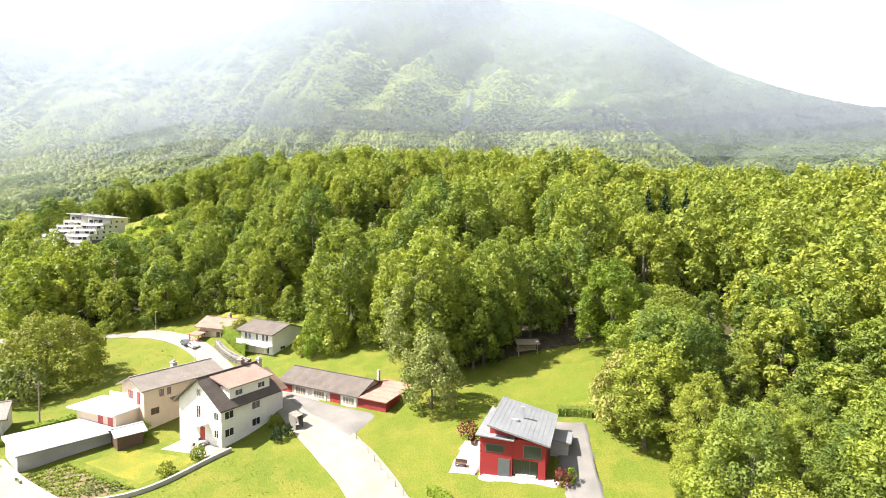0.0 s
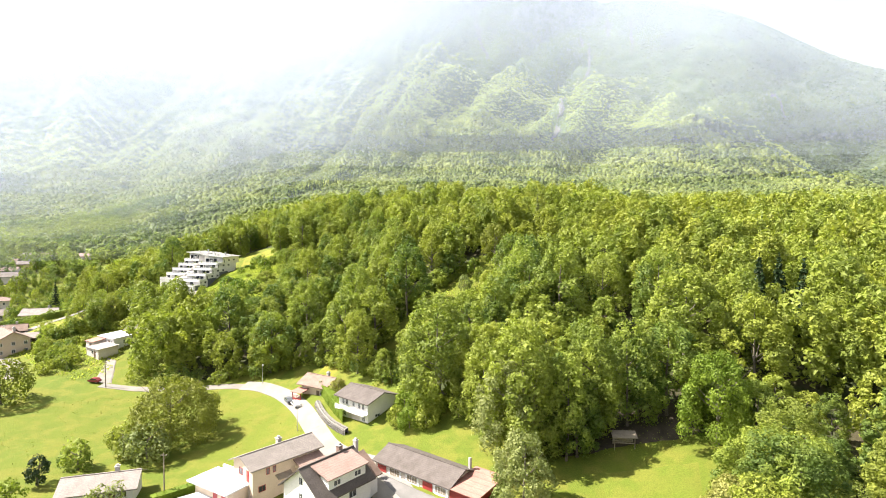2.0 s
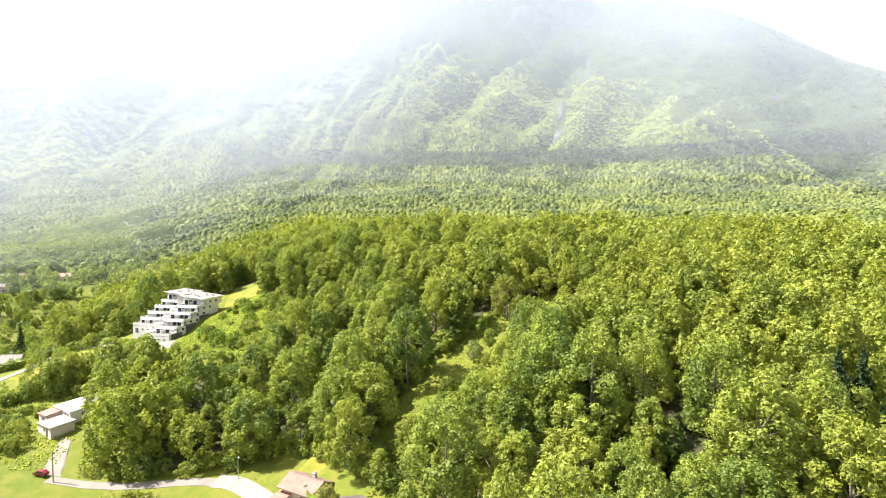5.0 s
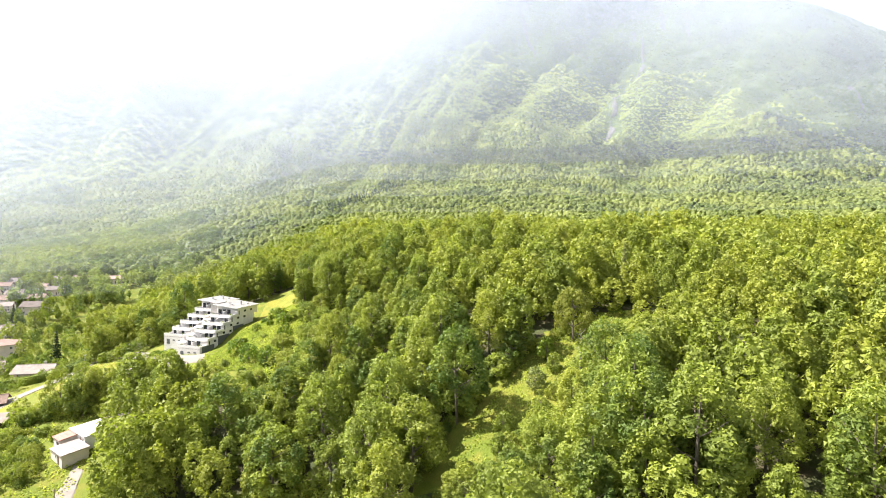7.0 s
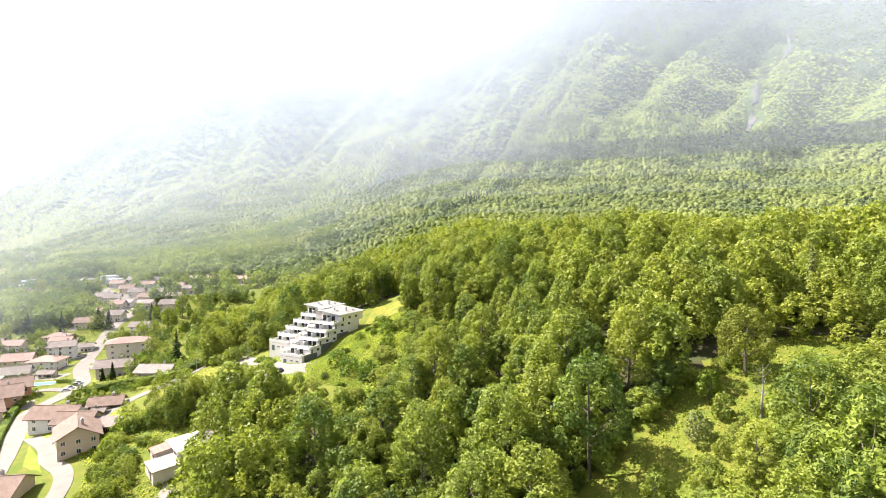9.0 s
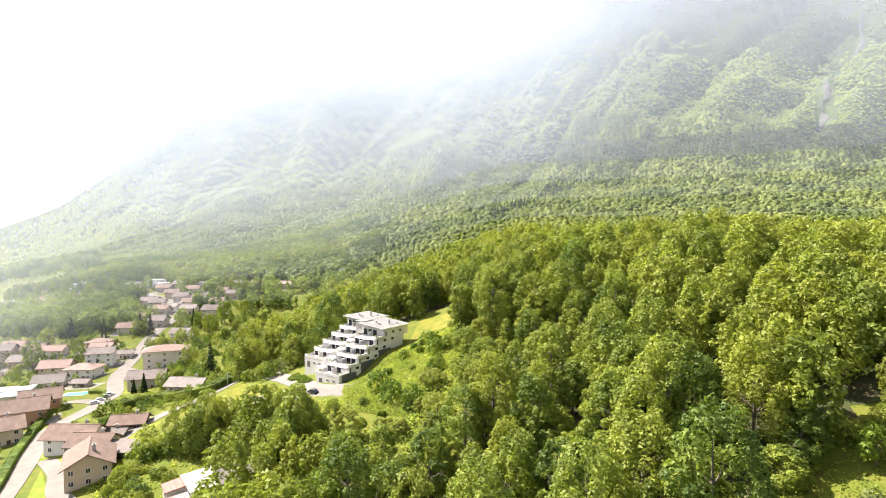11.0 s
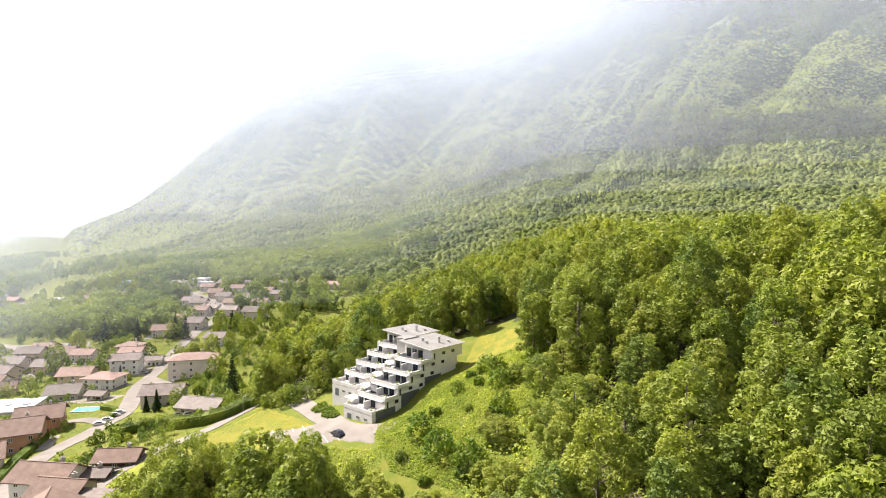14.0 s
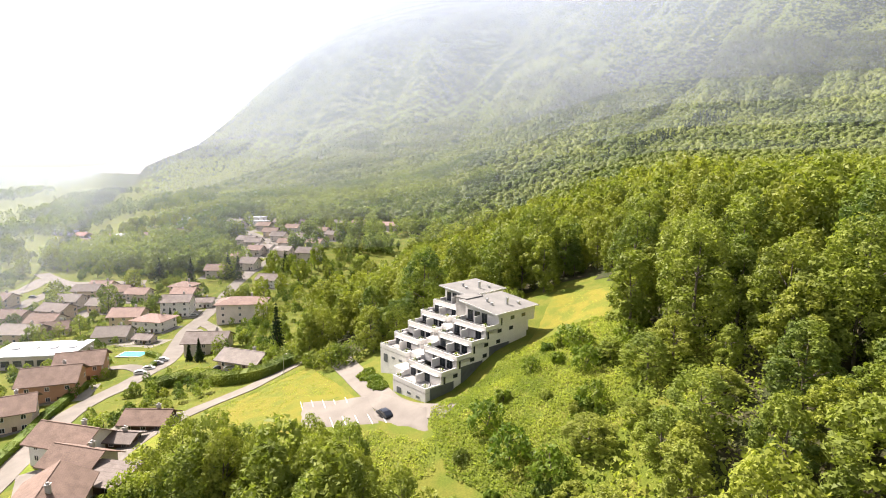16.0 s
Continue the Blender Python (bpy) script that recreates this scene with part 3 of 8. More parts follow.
SCREES = [([(790, 2720), (775, 2560), (640, 2100), (520, 1890), (450, 1740), (360, 1420), (338, 1320)], 24),
          ([(1080, 2809), (960, 2500), (856, 2243)], 18), ([(1095, 1690), (1047, 1523)], 15), ([(250, 2640), (262, 2300), (246, 2124)], 16), ([(980, 2900), (905, 2620)], 22)]


def scree(line, wide):
    """A pale gully of rock and rubble down the mountain."""
    pts = np.array(line, float)
    t = np.linspace(0, len(pts) - 1, 60)
    x, y = np.interp(t, np.arange(len(pts)), pts[:, 0]), np.interp(t, np.arange(len(pts)), pts[:, 1])
    x, y = x + 14 * wave(t * 9, t * 0, 71, 22), y + 10 * wave(t * 9, t * 0, 72, 22)
    w = wide * (0.55 + 0.45 * wave(t * 8, t * 0, 73, 15)) * np.sin(np.pi * np.clip(t / t[-1], 0.06, 0.94)) ** 0.4
    u = np.linspace(-1, 1, 7)
    gx, gy = x[:, None] + w[:, None] * u, y[:, None] + 0 * u
    gz = ground(gx, gy) + np.where(np.abs(u) > 0.9, -3, 3 + 1.5 * wave(gx, gy, 74, 12))
    idx = np.arange(gx.size).reshape(gx.shape)
    q = np.stack([idx[:-1, :-1], idx[1:, :-1], idx[1:, 1:], idx[:-1, 1:]], -1).reshape(-1, 4)
    tagged(new("scree", quick_mesh("scree", np.stack([gx, gy, gz], -1).reshape(-1, 3), q[:, ::-1], ROCK, True)), "pale rock and rubble in a steep mountain gully", "rock", kind="structure")


for scree_line, scree_wide in SCREES:
    scree(scree_line, scree_wide)


def round_crowns(rng, x, y, wide, tall, sides, rings):
    """Domed crowns of far trees, each one uneven."""
    n = len(x)
    z = ground(x, y)
    a = np.linspace(0, 2 * np.pi, sides, endpoint=False)
    rows_v = [np.stack([x + rng.normal(0, 0.15, n) * wide, y + rng.normal(0, 0.15, n) * wide, z + tall * rng.uniform(0.9, 1.12, n)], -1)[:, None]]
    for q in range(rings):
        grow, drop = ((0.74, 0.8), (1.06, 0.16))[q] if rings == 2 else (1.05, 0.1)
        an = a[None] + rng.uniform(0, 6.28, n)[:, None] * (q == 0) + 0.5 * q
        r = wide[:, None] * grow * rng.uniform(0.72, 1.25, (n, sides))
        zz = z[:, None] + tall[:, None] * (drop + rng.uniform(-0.14, 0.14, (n, sides)))
        rows_v.append(np.stack([x[:, None] + np.cos(an) * r, y[:, None] + np.sin(an) * r, zz], -1))
    v = np.concatenate(rows_v, 1)
    i = np.arange(sides)
    j = (i + 1) % sides
    f = [np.stack([i * 0, i + 1, j + 1], -1)]
    for q in range(rings - 1):
        lo, hi = 1 + q * sides, 1 + (q + 1) * sides
        f += [np.stack([i + lo, i + hi, j + hi], -1), np.stack([i + lo, j + hi, j + lo], -1)]
    f = np.concatenate(f)
    per = v.shape[1]
    return v.reshape(-1, 3), (f[None] + (np.arange(n) * per)[:, None, None]).reshape(-1, 3)


def leafy(rng, x, y, wide, tall, count, v, f):
    """Adds sprays of leaves over domed crowns."""
    d = rng.normal(0, 1, (len(x), count, 3))
    d[:, :, 2] = np.abs(d[:, :, 2]) + 0.15
    d /= np.linalg.norm(d, axis=2)[:, :, None]
    at = np.stack([x, y, ground(x, y) + tall * 0.25], -1)[:, None] + d * np.stack([wide, wide, tall * 0.78], -1)[:, None]
    w = sprigs(rng, at.reshape(-1, 3), d.reshape(-1, 3), np.repeat(wide * 0.4, count))
    return np.concatenate([v, w]), np.concatenate([f, np.arange(len(w)).reshape(-1, 3) + len(v)])


def mountain_woods():
    """The woods of the slopes: crowns side by side, wider spaced and larger with distance."""
    rng = np.random.RandomState(31)

    def belt(r0, r1, step, long):
        az, lr = np.meshgrid(np.arange(-56, 59.5, math.degrees(step)), np.arange(math.log(r0), math.log(r1), step * long), indexing="ij")
        az = az.ravel() + rng.uniform(-0.42, 0.42, az.size) * math.degrees(step)
        r = np.exp(lr.ravel() + rng.uniform(-0.42, 0.42, az.size) * step * long)
        x, y = -np.sin(np.radians(az)) * r, 60 + np.cos(np.radians(az)) * r
        keep = (r > np.interp(az, [-62, 30, 46, 56, 62], [430, 425, 640, 1000, 1500])) & (az < rng.uniform(52, 59.5, len(r)))
        for line, wide in SCREES:
            keep &= beside(line, x, y) > wide * 0.75
        bald = wave(az * 14 + r * 0.1, r * 0.05, 5, 190) + 0.8 * wave(x, y, 9, 260)
        keep &= (r < 2100) | (az > 4) | (bald < 1.15 - (r - 2100) / 1300 + rng.uniform(-0.3, 0.3, len(r)))
        return x[keep], y[keep], r[keep]
    def grow(x, y, r, step, sides, rings, leaf, label):
        wide = r * step * (0.66 if rings == 2 else 0.58) * rng.uniform(0.7, 1.35, len(r))
        tall = wide * rng.uniform(0.9, 1.5, len(r)) + (2.5 if rings == 2 else 0.0) + 1.2 * wave(x, y, 33, 40)
        v, f = round_crowns(rng, x, y, wide, tall, sides, rings)
        if rings == 2:
            v, f = leafy(rng, x, y, wide, tall, 14 if r.min() < 700 else 8, v, f)
        me = quick_mesh("mountain_woods", v, f, leaf, True)
        tagged(new("mountain_woods", me), label, "forest", kind="stuff")
    for r0, r1, step, long, sides, rings in ((424, 720, 0.0085, 1.05, 6, 2), (720, 1250, 0.0068, 1.25, 5, 2), (1250, 3230, 0.0047, 1.8, 5, 1)):
        x, y, r = belt(r0, r1, step, long)
        az = np.degrees(np.arctan2(-x, y - 60))
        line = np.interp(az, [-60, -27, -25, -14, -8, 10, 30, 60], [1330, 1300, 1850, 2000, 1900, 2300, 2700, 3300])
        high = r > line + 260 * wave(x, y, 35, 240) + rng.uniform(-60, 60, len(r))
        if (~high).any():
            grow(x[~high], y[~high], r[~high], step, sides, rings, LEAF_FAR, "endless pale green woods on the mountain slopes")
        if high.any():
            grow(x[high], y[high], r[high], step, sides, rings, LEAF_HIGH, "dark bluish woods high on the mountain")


mountain_woods()


def pine_stand():
    """A dark stand of conifers on the lower slope."""
    rng = np.random.RandomState(37)
    x, y = rng.uniform(-175, -70, 420), rng.uniform(600, 860, 420)
    keep = np.abs((x + 140 - (y - 700) * 0.35) / 26) + np.abs((y - 725) / 130) < 1 + rng.uniform(-0.2, 0.2, 420)
    x, y = x[keep], y[keep]
    k, t = np.repeat(np.arange(len(x)), 26), np.tile(np.linspace(0.05, 1, 26), len(x))
    a, h = rng.uniform(0, 6.283, len(k)), 13 * rng.uniform(0.8, 1.15, len(x))[k]
    w = 3.4 * (1.05 - t)
    at = np.stack([x[k] + np.cos(a) * w, y[k] + np.sin(a) * w, ground(x, y)[k] + h * t], -1)
    v = sprigs(rng, at, np.stack([np.cos(a), np.sin(a), a * 0 + 0.4], -1), 1.0 + w * 0.35)
    tagged(new("pine_stand", quick_mesh("pine_stand", v, np.arange(len(v)).reshape(-1, 3), LEAF_PINE)), "dark stand of conifers among the pale mountain woods", "forest", kind="stuff")


pine_stand()

# ---- building kit ----
WHITE_WALL = surface("white_render", (0.754, 0.728, 0.696), (0.663, 0.643, 0.611), 0.35, 9.0, 0.9, 0.15)
CREAM_WALL = surface("cream_render", (0.625, 0.5, 0.375), (0.55, 0.438, 0.325), 0.35, 9.0, 0.9, 0.15, spread=0.12)
PALE_WALL = surface("pale_render", (0.63, 0.555, 0.495), (0.54, 0.48, 0.42), 0.3, 9.0, 0.9, 0.15, spread=0.15)
PEACH_WALL = surface("peach_render", (0.46, 0.27, 0.165), (0.4, 0.235, 0.145), 0.3, 9.0, 0.9, 0.15, spread=0.08)
RED_WALL = surface("red_render", (0.3, 0.02, 0.022), (0.26, 0.018, 0.02), 0.5, 8.0, 0.75, 0.1)
MAROON = surface("maroon_boards", (0.2, 0.022, 0.02), (0.26, 0.03, 0.025), 0.8, 14.0, 0.7, 0.3)
DARK_WOOD = surface("dark_stained_wood", (0.07, 0.04, 0.028), (0.11, 0.065, 0.04), 1.2, 14.0, 0.75, 0.4)
GREY_WOOD = surface("weathered_wood", (0.22, 0.18, 0.13), (0.3, 0.25, 0.19), 1.2, 14.0, 0.85, 0.5)
CONCRETE = surface("concrete", (0.325, 0.312, 0.294), (0.425, 0.406, 0.381), 0.4, 10.0, 0.9, 0.3)
STONE = surface("field_stone", (0.14, 0.13, 0.115), (0.22, 0.205, 0.185), 1.6, 7.0, 0.95, 0.9, distance=0.1)
GREY_SHEET = surface("grey_zinc_sheet", (0.2, 0.21, 0.225), (0.25, 0.26, 0.275), 0.3, 5.0, 0.5, 0.05, metal=0.15)
WHITE_SHEET = surface("white_sheet_roof", (0.57, 0.585, 0.615), (0.465, 0.48, 0.51), 0.25, 5.0, 0.5, 0.05)
FLAT_ROOF = surface("grey_gravelled_roof", (0.166, 0.164, 0.156), (0.224, 0.218, 0.205), 0.3, 16.0, 0.95, 0.4)
WHITE_TRIM = surface("white_paint", (0.8, 0.79, 0.77), (0.74, 0.73, 0.71), 1.0, 12.0, 0.6, 0.05)
ANTHRACITE = surface("anthracite_paint", (0.09, 0.1, 0.11), (0.12, 0.13, 0.14), 1.0, 12.0, 0.5, 0.05)
RED_PAINT = surface("red_paint", (0.34, 0.035, 0.03), (0.28, 0.03, 0.028), 1.0, 12.0, 0.6, 0.1)
STEEL = surface("galvanised_steel", (0.45, 0.46, 0.47), (0.52, 0.53, 0.54), 1.0, 12.0, 0.45, 0.05, metal=0.6)
TABLE_CLOTH = surface("pale_plastic", (0.62, 0.6, 0.57), (0.7, 0.68, 0.65), 1.0, 12.0, 0.6, 0.05)


def tiled(name, a, b, spread=0.15):
    """Roof tiles: level courses, each tile a little different."""
    m, n, l = nodes_of(name)
    pos = place_of(n)
    z = n.new("ShaderNodeSeparateXYZ")
    l.new(pos, z.inputs[0])
    saw = n.new("ShaderNodeMath")
    saw.operation = "FRACT"
    steps = n.new("ShaderNodeMath")
    steps.operation = "MULTIPLY"
    steps.inputs[1].default_value = 5.5
    l.new(z.outputs["Z"], steps.inputs[0])
    l.new(steps.outputs[0], saw.inputs[0])
    stain, tile = noise_node(n, l, 0.5, 5, pos), noise_node(n, l, 4.5, 2, pos)
    col = mixed(n, l, ramp(n, l, stain, [(0.3, (0, 0, 0)), (0.7, (1, 1, 1))]), a, b)
    col = mixed(n, l, 1.0, col, ramp(n, l, tile, [(0.3, (0.72, 0.72, 0.74)), (0.7, (1.2, 1.18, 1.15))]), "MULTIPLY")
    col = mixed(n, l, 1.0, col, ramp(n, l, saw.outputs[0], [(0.0, (0.7, 0.7, 0.7)), (0.25, (1, 1, 1))]), "MULTIPLY")
    info = n.new("ShaderNodeObjectInfo")
    col = mixed(n, l, 1.0, col, ramp(n, l, info.outputs["Random"], [(0.0, (1 - spread,) * 3), (1.0, (1 + spread,) * 3)]), "MULTIPLY")
    p = n["Principled BSDF"]
    l.new(col, p.inputs["Base Color"])
    p.inputs["Roughness"].default_value = 0.85
    bump = n.new("ShaderNodeBump")
    bump.inputs["Strength"].default_value, bump.inputs["Distance"].default_value = 0.6, 0.05
    l.new(saw.outputs[0], bump.inputs["Height"])
    l.new(bump.outputs[0], p.inputs["Normal"])
    return m


BROWN_TILE = tiled("brown_roof_tiles", (0.152, 0.102, 0.0769), (0.225, 0.152, 0.119))
PINK_TILE = tiled("faded_terracotta_tiles", (0.238, 0.158, 0.13), (0.302, 0.209, 0.173))
GREY_TILE = tiled("grey_brown_tiles", (0.131, 0.107, 0.0943), (0.19, 0.16, 0.142))
DULL_TILE = tiled("dull_grey_brown_tiles", (0.082, 0.066, 0.057), (0.122, 0.102, 0.09))
RED_TILE = tiled("red_brown_sheet", (0.264, 0.12, 0.096), (0.324, 0.162, 0.126))
PALE_TILE = tiled("pale_fibre_cement", (0.19, 0.166, 0.147), (0.252, 0.222, 0.198))


def glass():
    m, n, l = nodes_of("window_glass")
    p = n["Principled BSDF"]
    p.inputs["Base Color"].default_value = (0.03, 0.035, 0.04, 1)
    p.inputs["Roughness"].default_value = 0.08
    p.inputs["Specular IOR Level"].default_value = 0.7
    return m


GLASS = glass()


def box_arrays(boxes):
    v, f = [], []
    for x0, y0, z0, x1, y1, z1 in boxes:
        n = len(v)
        v += [(x0, y0, z0), (x1, y0, z0), (x1, y1, z0), (x0, y1, z0), (x0, y0, z1), (x1, y0, z1), (x1, y1, z1), (x0, y1, z1)]
        f += [(n, n + 3, n + 2, n + 1), (n + 4, n + 5, n + 6, n + 7), (n, n + 1, n + 5, n + 4), (n + 1, n + 2, n + 6, n + 5), (n + 2, n + 3, n + 7, n + 6), (n + 3, n, n + 4, n + 7)]
    return np.array(v, float), np.array(f)


def boxes(name, parent, material, rows, label=""):
    """A part made of upright boxes (x0, y0, z0, x1, y1, z1), in its thing's own axes."""
    return part(name, quick_mesh(name, *box_arrays(rows), material), parent, label)


def slab(name, parent, material, corners, thick, label=""):
    """A flat piece through four or more corners of its top, with a thickness downwards."""
    k = len(corners)
    v = [Vector(c) for c in corners] + [Vector(c) - Vector((0, 0, thick)) for c in corners]
    bm = bmesh.new()
    vs = [bm.verts.new(c) for c in v]
    bm.faces.new(vs[:k])
    bm.faces.new(vs[k:][::-1])
    for i in range(k):
        j = (i + 1) % k
        bm.faces.new((vs[i], vs[i + k], vs[j + k], vs[j]))
    bmesh.ops.recalc_face_normals(bm, faces=bm.faces)
    me = bpy.data.meshes.new(name)
    bm.to_mesh(me)
    bm.free()
    me.materials.append(material)
    return part(name, me, parent, label)


def prism(name, parent, material, profile, x0, x1, label=""):
    """A profile in (y, z) drawn out along x: a gabled body, for one."""
    k = len(profile)
    bm = bmesh.new()
    a = [bm.verts.new((x0, y, z)) for y, z in profile]
    b = [bm.verts.new((x1, y, z)) for y, z in profile]
    bm.faces.new(a)
    bm.faces.new(b[::-1])
    for i in range(k):
        j = (i + 1) % k
        bm.faces.new((a[i], b[i], b[j], a[j]))
    bmesh.ops.recalc_face_normals(bm, faces=bm.faces)
    me = bpy.data.meshes.new(name)
    bm.to_mesh(me)
    bm.free()
    me.materials.append(material)
    return part(name, me, parent, label)


def on_face(face, w, d, u, out, z):
    """A place on a wall: u runs along the wall from its middle, out from its skin."""
    return {"S": (u, -d / 2 - out, z), "N": (-u, d / 2 + out, z), "W": (-w / 2 - out, -u, z), "E": (w / 2 + out, u, z)}[face]


def face_box(face, w, d, u0, u1, o0, o1, z0, z1):
    a, b = on_face(face, w, d, u0, o0, z0), on_face(face, w, d, u1, o1, z1)
    return tuple(min(p, q) for p, q in zip(a, b)) + tuple(max(p, q) for p, q in zip(a, b))


def window(parent, face, w, d, u, z, wide, high, frame_mat=None, shutters=None, bars=1):
    """A window: frame with a sill, a dark pane set back in it, and shutters if any."""
    t = 0.07
    ring = [face_box(face, w, d, u - wide / 2, u + wide / 2, 0, 0.06, z, z + t), face_box(face, w, d, u - wide / 2, u + wide / 2, 0, 0.06, z + high - t, z + high),
            face_box(face, w, d, u - wide / 2, u - wide / 2 + t, 0, 0.06, z + t, z + high - t), face_box(face, w, d, u + wide / 2 - t, u + wide / 2, 0, 0.06, z + t, z + high - t)]
    ring += [face_box(face, w, d, u - wide / 2 + wide * k / (bars + 1) - 0.03, u - wide / 2 + wide * k / (bars + 1) + 0.03, 0, 0.05, z + t, z + high - t) for k in range(1, bars + 1)]
    win = boxes("window", parent, frame_mat or WHITE_TRIM, ring)
    boxes("pane", win, GLASS, [face_box(face, w, d, u - wide / 2 + t, u + wide / 2 - t, 0, 0.02, z + t, z + high - t)])
    if shutters:
        for s in (-1, 1):
            a, b = u + s * (wide / 2 + 0.04), u + s * (wide * 0.95 + 0.04)
            boxes("shutter", win, shutters, [face_box(face, w, d, min(a, b), max(a, b), 0, 0.05, z, z + high)])
    return win


def row(parent, face, w, d, count, z, wide=1.1, high=1.25, span=0.72, **more):
    length = w if face in "SN" else d
    for k in range(count):
        u = 0 if count == 1 else (k / (count - 1) - 0.5) * length * span
        window(parent, face, w, d, u, z, wide, high, **more)


def railing(name, parent, material, x0, y0, x1, y1, z, high=1.0, gap=0.5, label=""):
    """A railing with a rail, a foot rail and uprights along one line."""
    n = max(2, int(math.hypot(x1 - x0, y1 - y0) / gap) + 1)
    rows = []
    for k in range(n):
        x, y = x0 + (x1 - x0) * k / (n - 1), y0 + (y1 - y0) * k / (n - 1)
        rows.append((x - 0.03, y - 0.03, z, x + 0.03, y + 0.03, z + high))
    for h in (0.15, high - 0.06):
        rows.append((min(x0, x1) - 0.03, min(y0, y1) - 0.03, z + h, max(x0, x1) + 0.03, max(y0, y1) + 0.03, z + h + 0.06))
    return boxes(name, parent, material, rows, label)


def gable_roof(parent, material, w, d, eave, ridge, over=0.6, thick=0.22, shift=0.0, label=""):
    """Two pitched slabs that meet at a ridge along x, with a ridge cap."""
    drop = (ridge - eave) / (d / 2) * over
    s = shift
    a = [(-w / 2 - over, -d / 2 - over, eave - drop + thick), (w / 2 + over, -d / 2 - over, eave - drop + thick), (w / 2 + over, s, ridge + thick), (-w / 2 - over, s, ridge + thick)]
    b = [(w / 2 + over, d / 2 + over, eave - drop + thick), (-w / 2 - over, d / 2 + over, eave - drop + thick), (-w / 2 - over, s, ridge + thick), (w / 2 + over, s, ridge + thick)]
    roof = slab("roof", parent, material, a, thick, label)
    slab("roof_slope", roof, material, b, thick)
    boxes("ridge_cap", roof, material, [(-w / 2 - over, s - 0.14, ridge + thick - 0.02, w / 2 + over, s + 0.14, ridge + thick + 0.07)])
    return roof


def hip_roof(parent, material, w, d, eave, ridge, over=0.6, thick=0.2, label=""):
    W, D, r = w / 2 + over, d / 2 + over, max(0.3, (w - d) / 2)
    e = eave
    roof = slab("roof", parent, material, [(-W, -D, e + thick), (W, -D, e + thick), (r, 0, ridge), (-r, 0, ridge)], thick, label)
    slab("roof_slope", roof, material, [(W, D, e + thick), (-W, D, e + thick), (-r, 0, ridge), (r, 0, ridge)], thick)
    slab("roof_hip", roof, material, [(W, -D, e + thick), (W, D, e + thick), (r, 0, ridge)], thick)
    slab("roof_hip", roof, material, [(-W, D, e + thick), (-W, -D, e + thick), (-r, 0, ridge)], thick)
    return roof


def chimney(parent, x, y, z0, z1, s=0.7, material=None):
    c = boxes("chimney", parent, material or CONCRETE, [(x - s / 2, y - s / 2, z0, x + s / 2, y + s / 2, z1)])
    boxes("chimney_cap", c, CONCRETE, [(x - s * 0.65, y - s * 0.65, z1, x + s * 0.65, y + s * 0.65, z1 + 0.1), (x - s * 0.3, y - s * 0.3, z1 + 0.1, x + s * 0.3, y + s * 0.3, z1 + 0.4)])
    return c


def house(x, y, turn, w, d, eave, ridge, wall, roof, label, base=None, storeys=2, kind="gable", windows="SEWN", shutters=None, name="house", group="", over=1.0, balcony="", stack=True, counts=(3, 2), door="S", wide=1.1):
    """A dwelling of its own: body, roof, windows, door, chimney and balcony; z from its base."""
    z = float(ground(x, y)) - 0.5 if base is None else base
    h = tagged(new(name), label, "house", group)
    h.matrix_basis = pose(x, y, z, 0, 0, turn)
    if kind == "gable":
        prism("wall", h, wall, [(-d / 2, -3.0), (d / 2, -3.0), (d / 2, eave), (0, ridge), (-d / 2, eave)], -w / 2, w / 2)
        gable_roof(h, roof, w, d, eave, ridge, over)
    elif kind == "hip":
        boxes("wall", h, wall, [(-w / 2, -d / 2, -3.0, w / 2, d / 2, eave)])
        hip_roof(h, roof, w, d, eave, ridge, over)
    elif kind == "mono":
        prism("wall", h, wall, [(-d / 2, -3.0), (d / 2, -3.0), (d / 2, ridge), (-d / 2, eave)], -w / 2, w / 2)
        slab("roof", h, roof, [(-w / 2 - over, -d / 2 - over, eave + 0.2), (w / 2 + over, -d / 2 - over, eave + 0.2), (w / 2 + over, d / 2 + over, ridge + 0.2), (-w / 2 - over, d / 2 + over, ridge + 0.2)], 0.2)
    else:
        boxes("wall", h, wall, [(-w / 2, -d / 2, -3.0, w / 2, d / 2, eave)])
        boxes("roof", h, roof, [(-w / 2 - 0.3, -d / 2 - 0.3, eave, w / 2 + 0.3, d / 2 + 0.3, eave + 0.25)])
    step = (eave - 0.3) / storeys
    for s in range(storeys):
        for face in windows:
            n = counts[0] if face in "SN" else counts[1]
            if n:
                row(h, face, w, d, n, 0.95 + s * step, wide, 1.2, shutters=shutters)
        if balcony and s:
            span = (w if balcony in "SN" else d) * 0.36
            b = boxes("balcony", h, CONCRETE, [face_box(balcony, w, d, -span, span, 0.0, 1.3, s * step - 0.02, s * step + 0.14)])
            p, q = on_face(balcony, w, d, -span, 1.25, 0), on_face(balcony, w, d, span, 1.25, 0)
            railing("railing", b, DARK_WOOD, p[0], p[1], q[0], q[1], s * step + 0.14)
    if door:
        u = (w if door in "SN" else d) * 0.2
        boxes("door", h, DARK_WOOD, [face_box(door, w, d, u - 0.5, u + 0.5, 0, 0.07, 0.0, 2.05)])
    if stack:
        top = ridge if kind != "flat" else eave
        chimney(h, w * 0.2, d * 0.12, top - 1.0, top + 0.9)
    return h


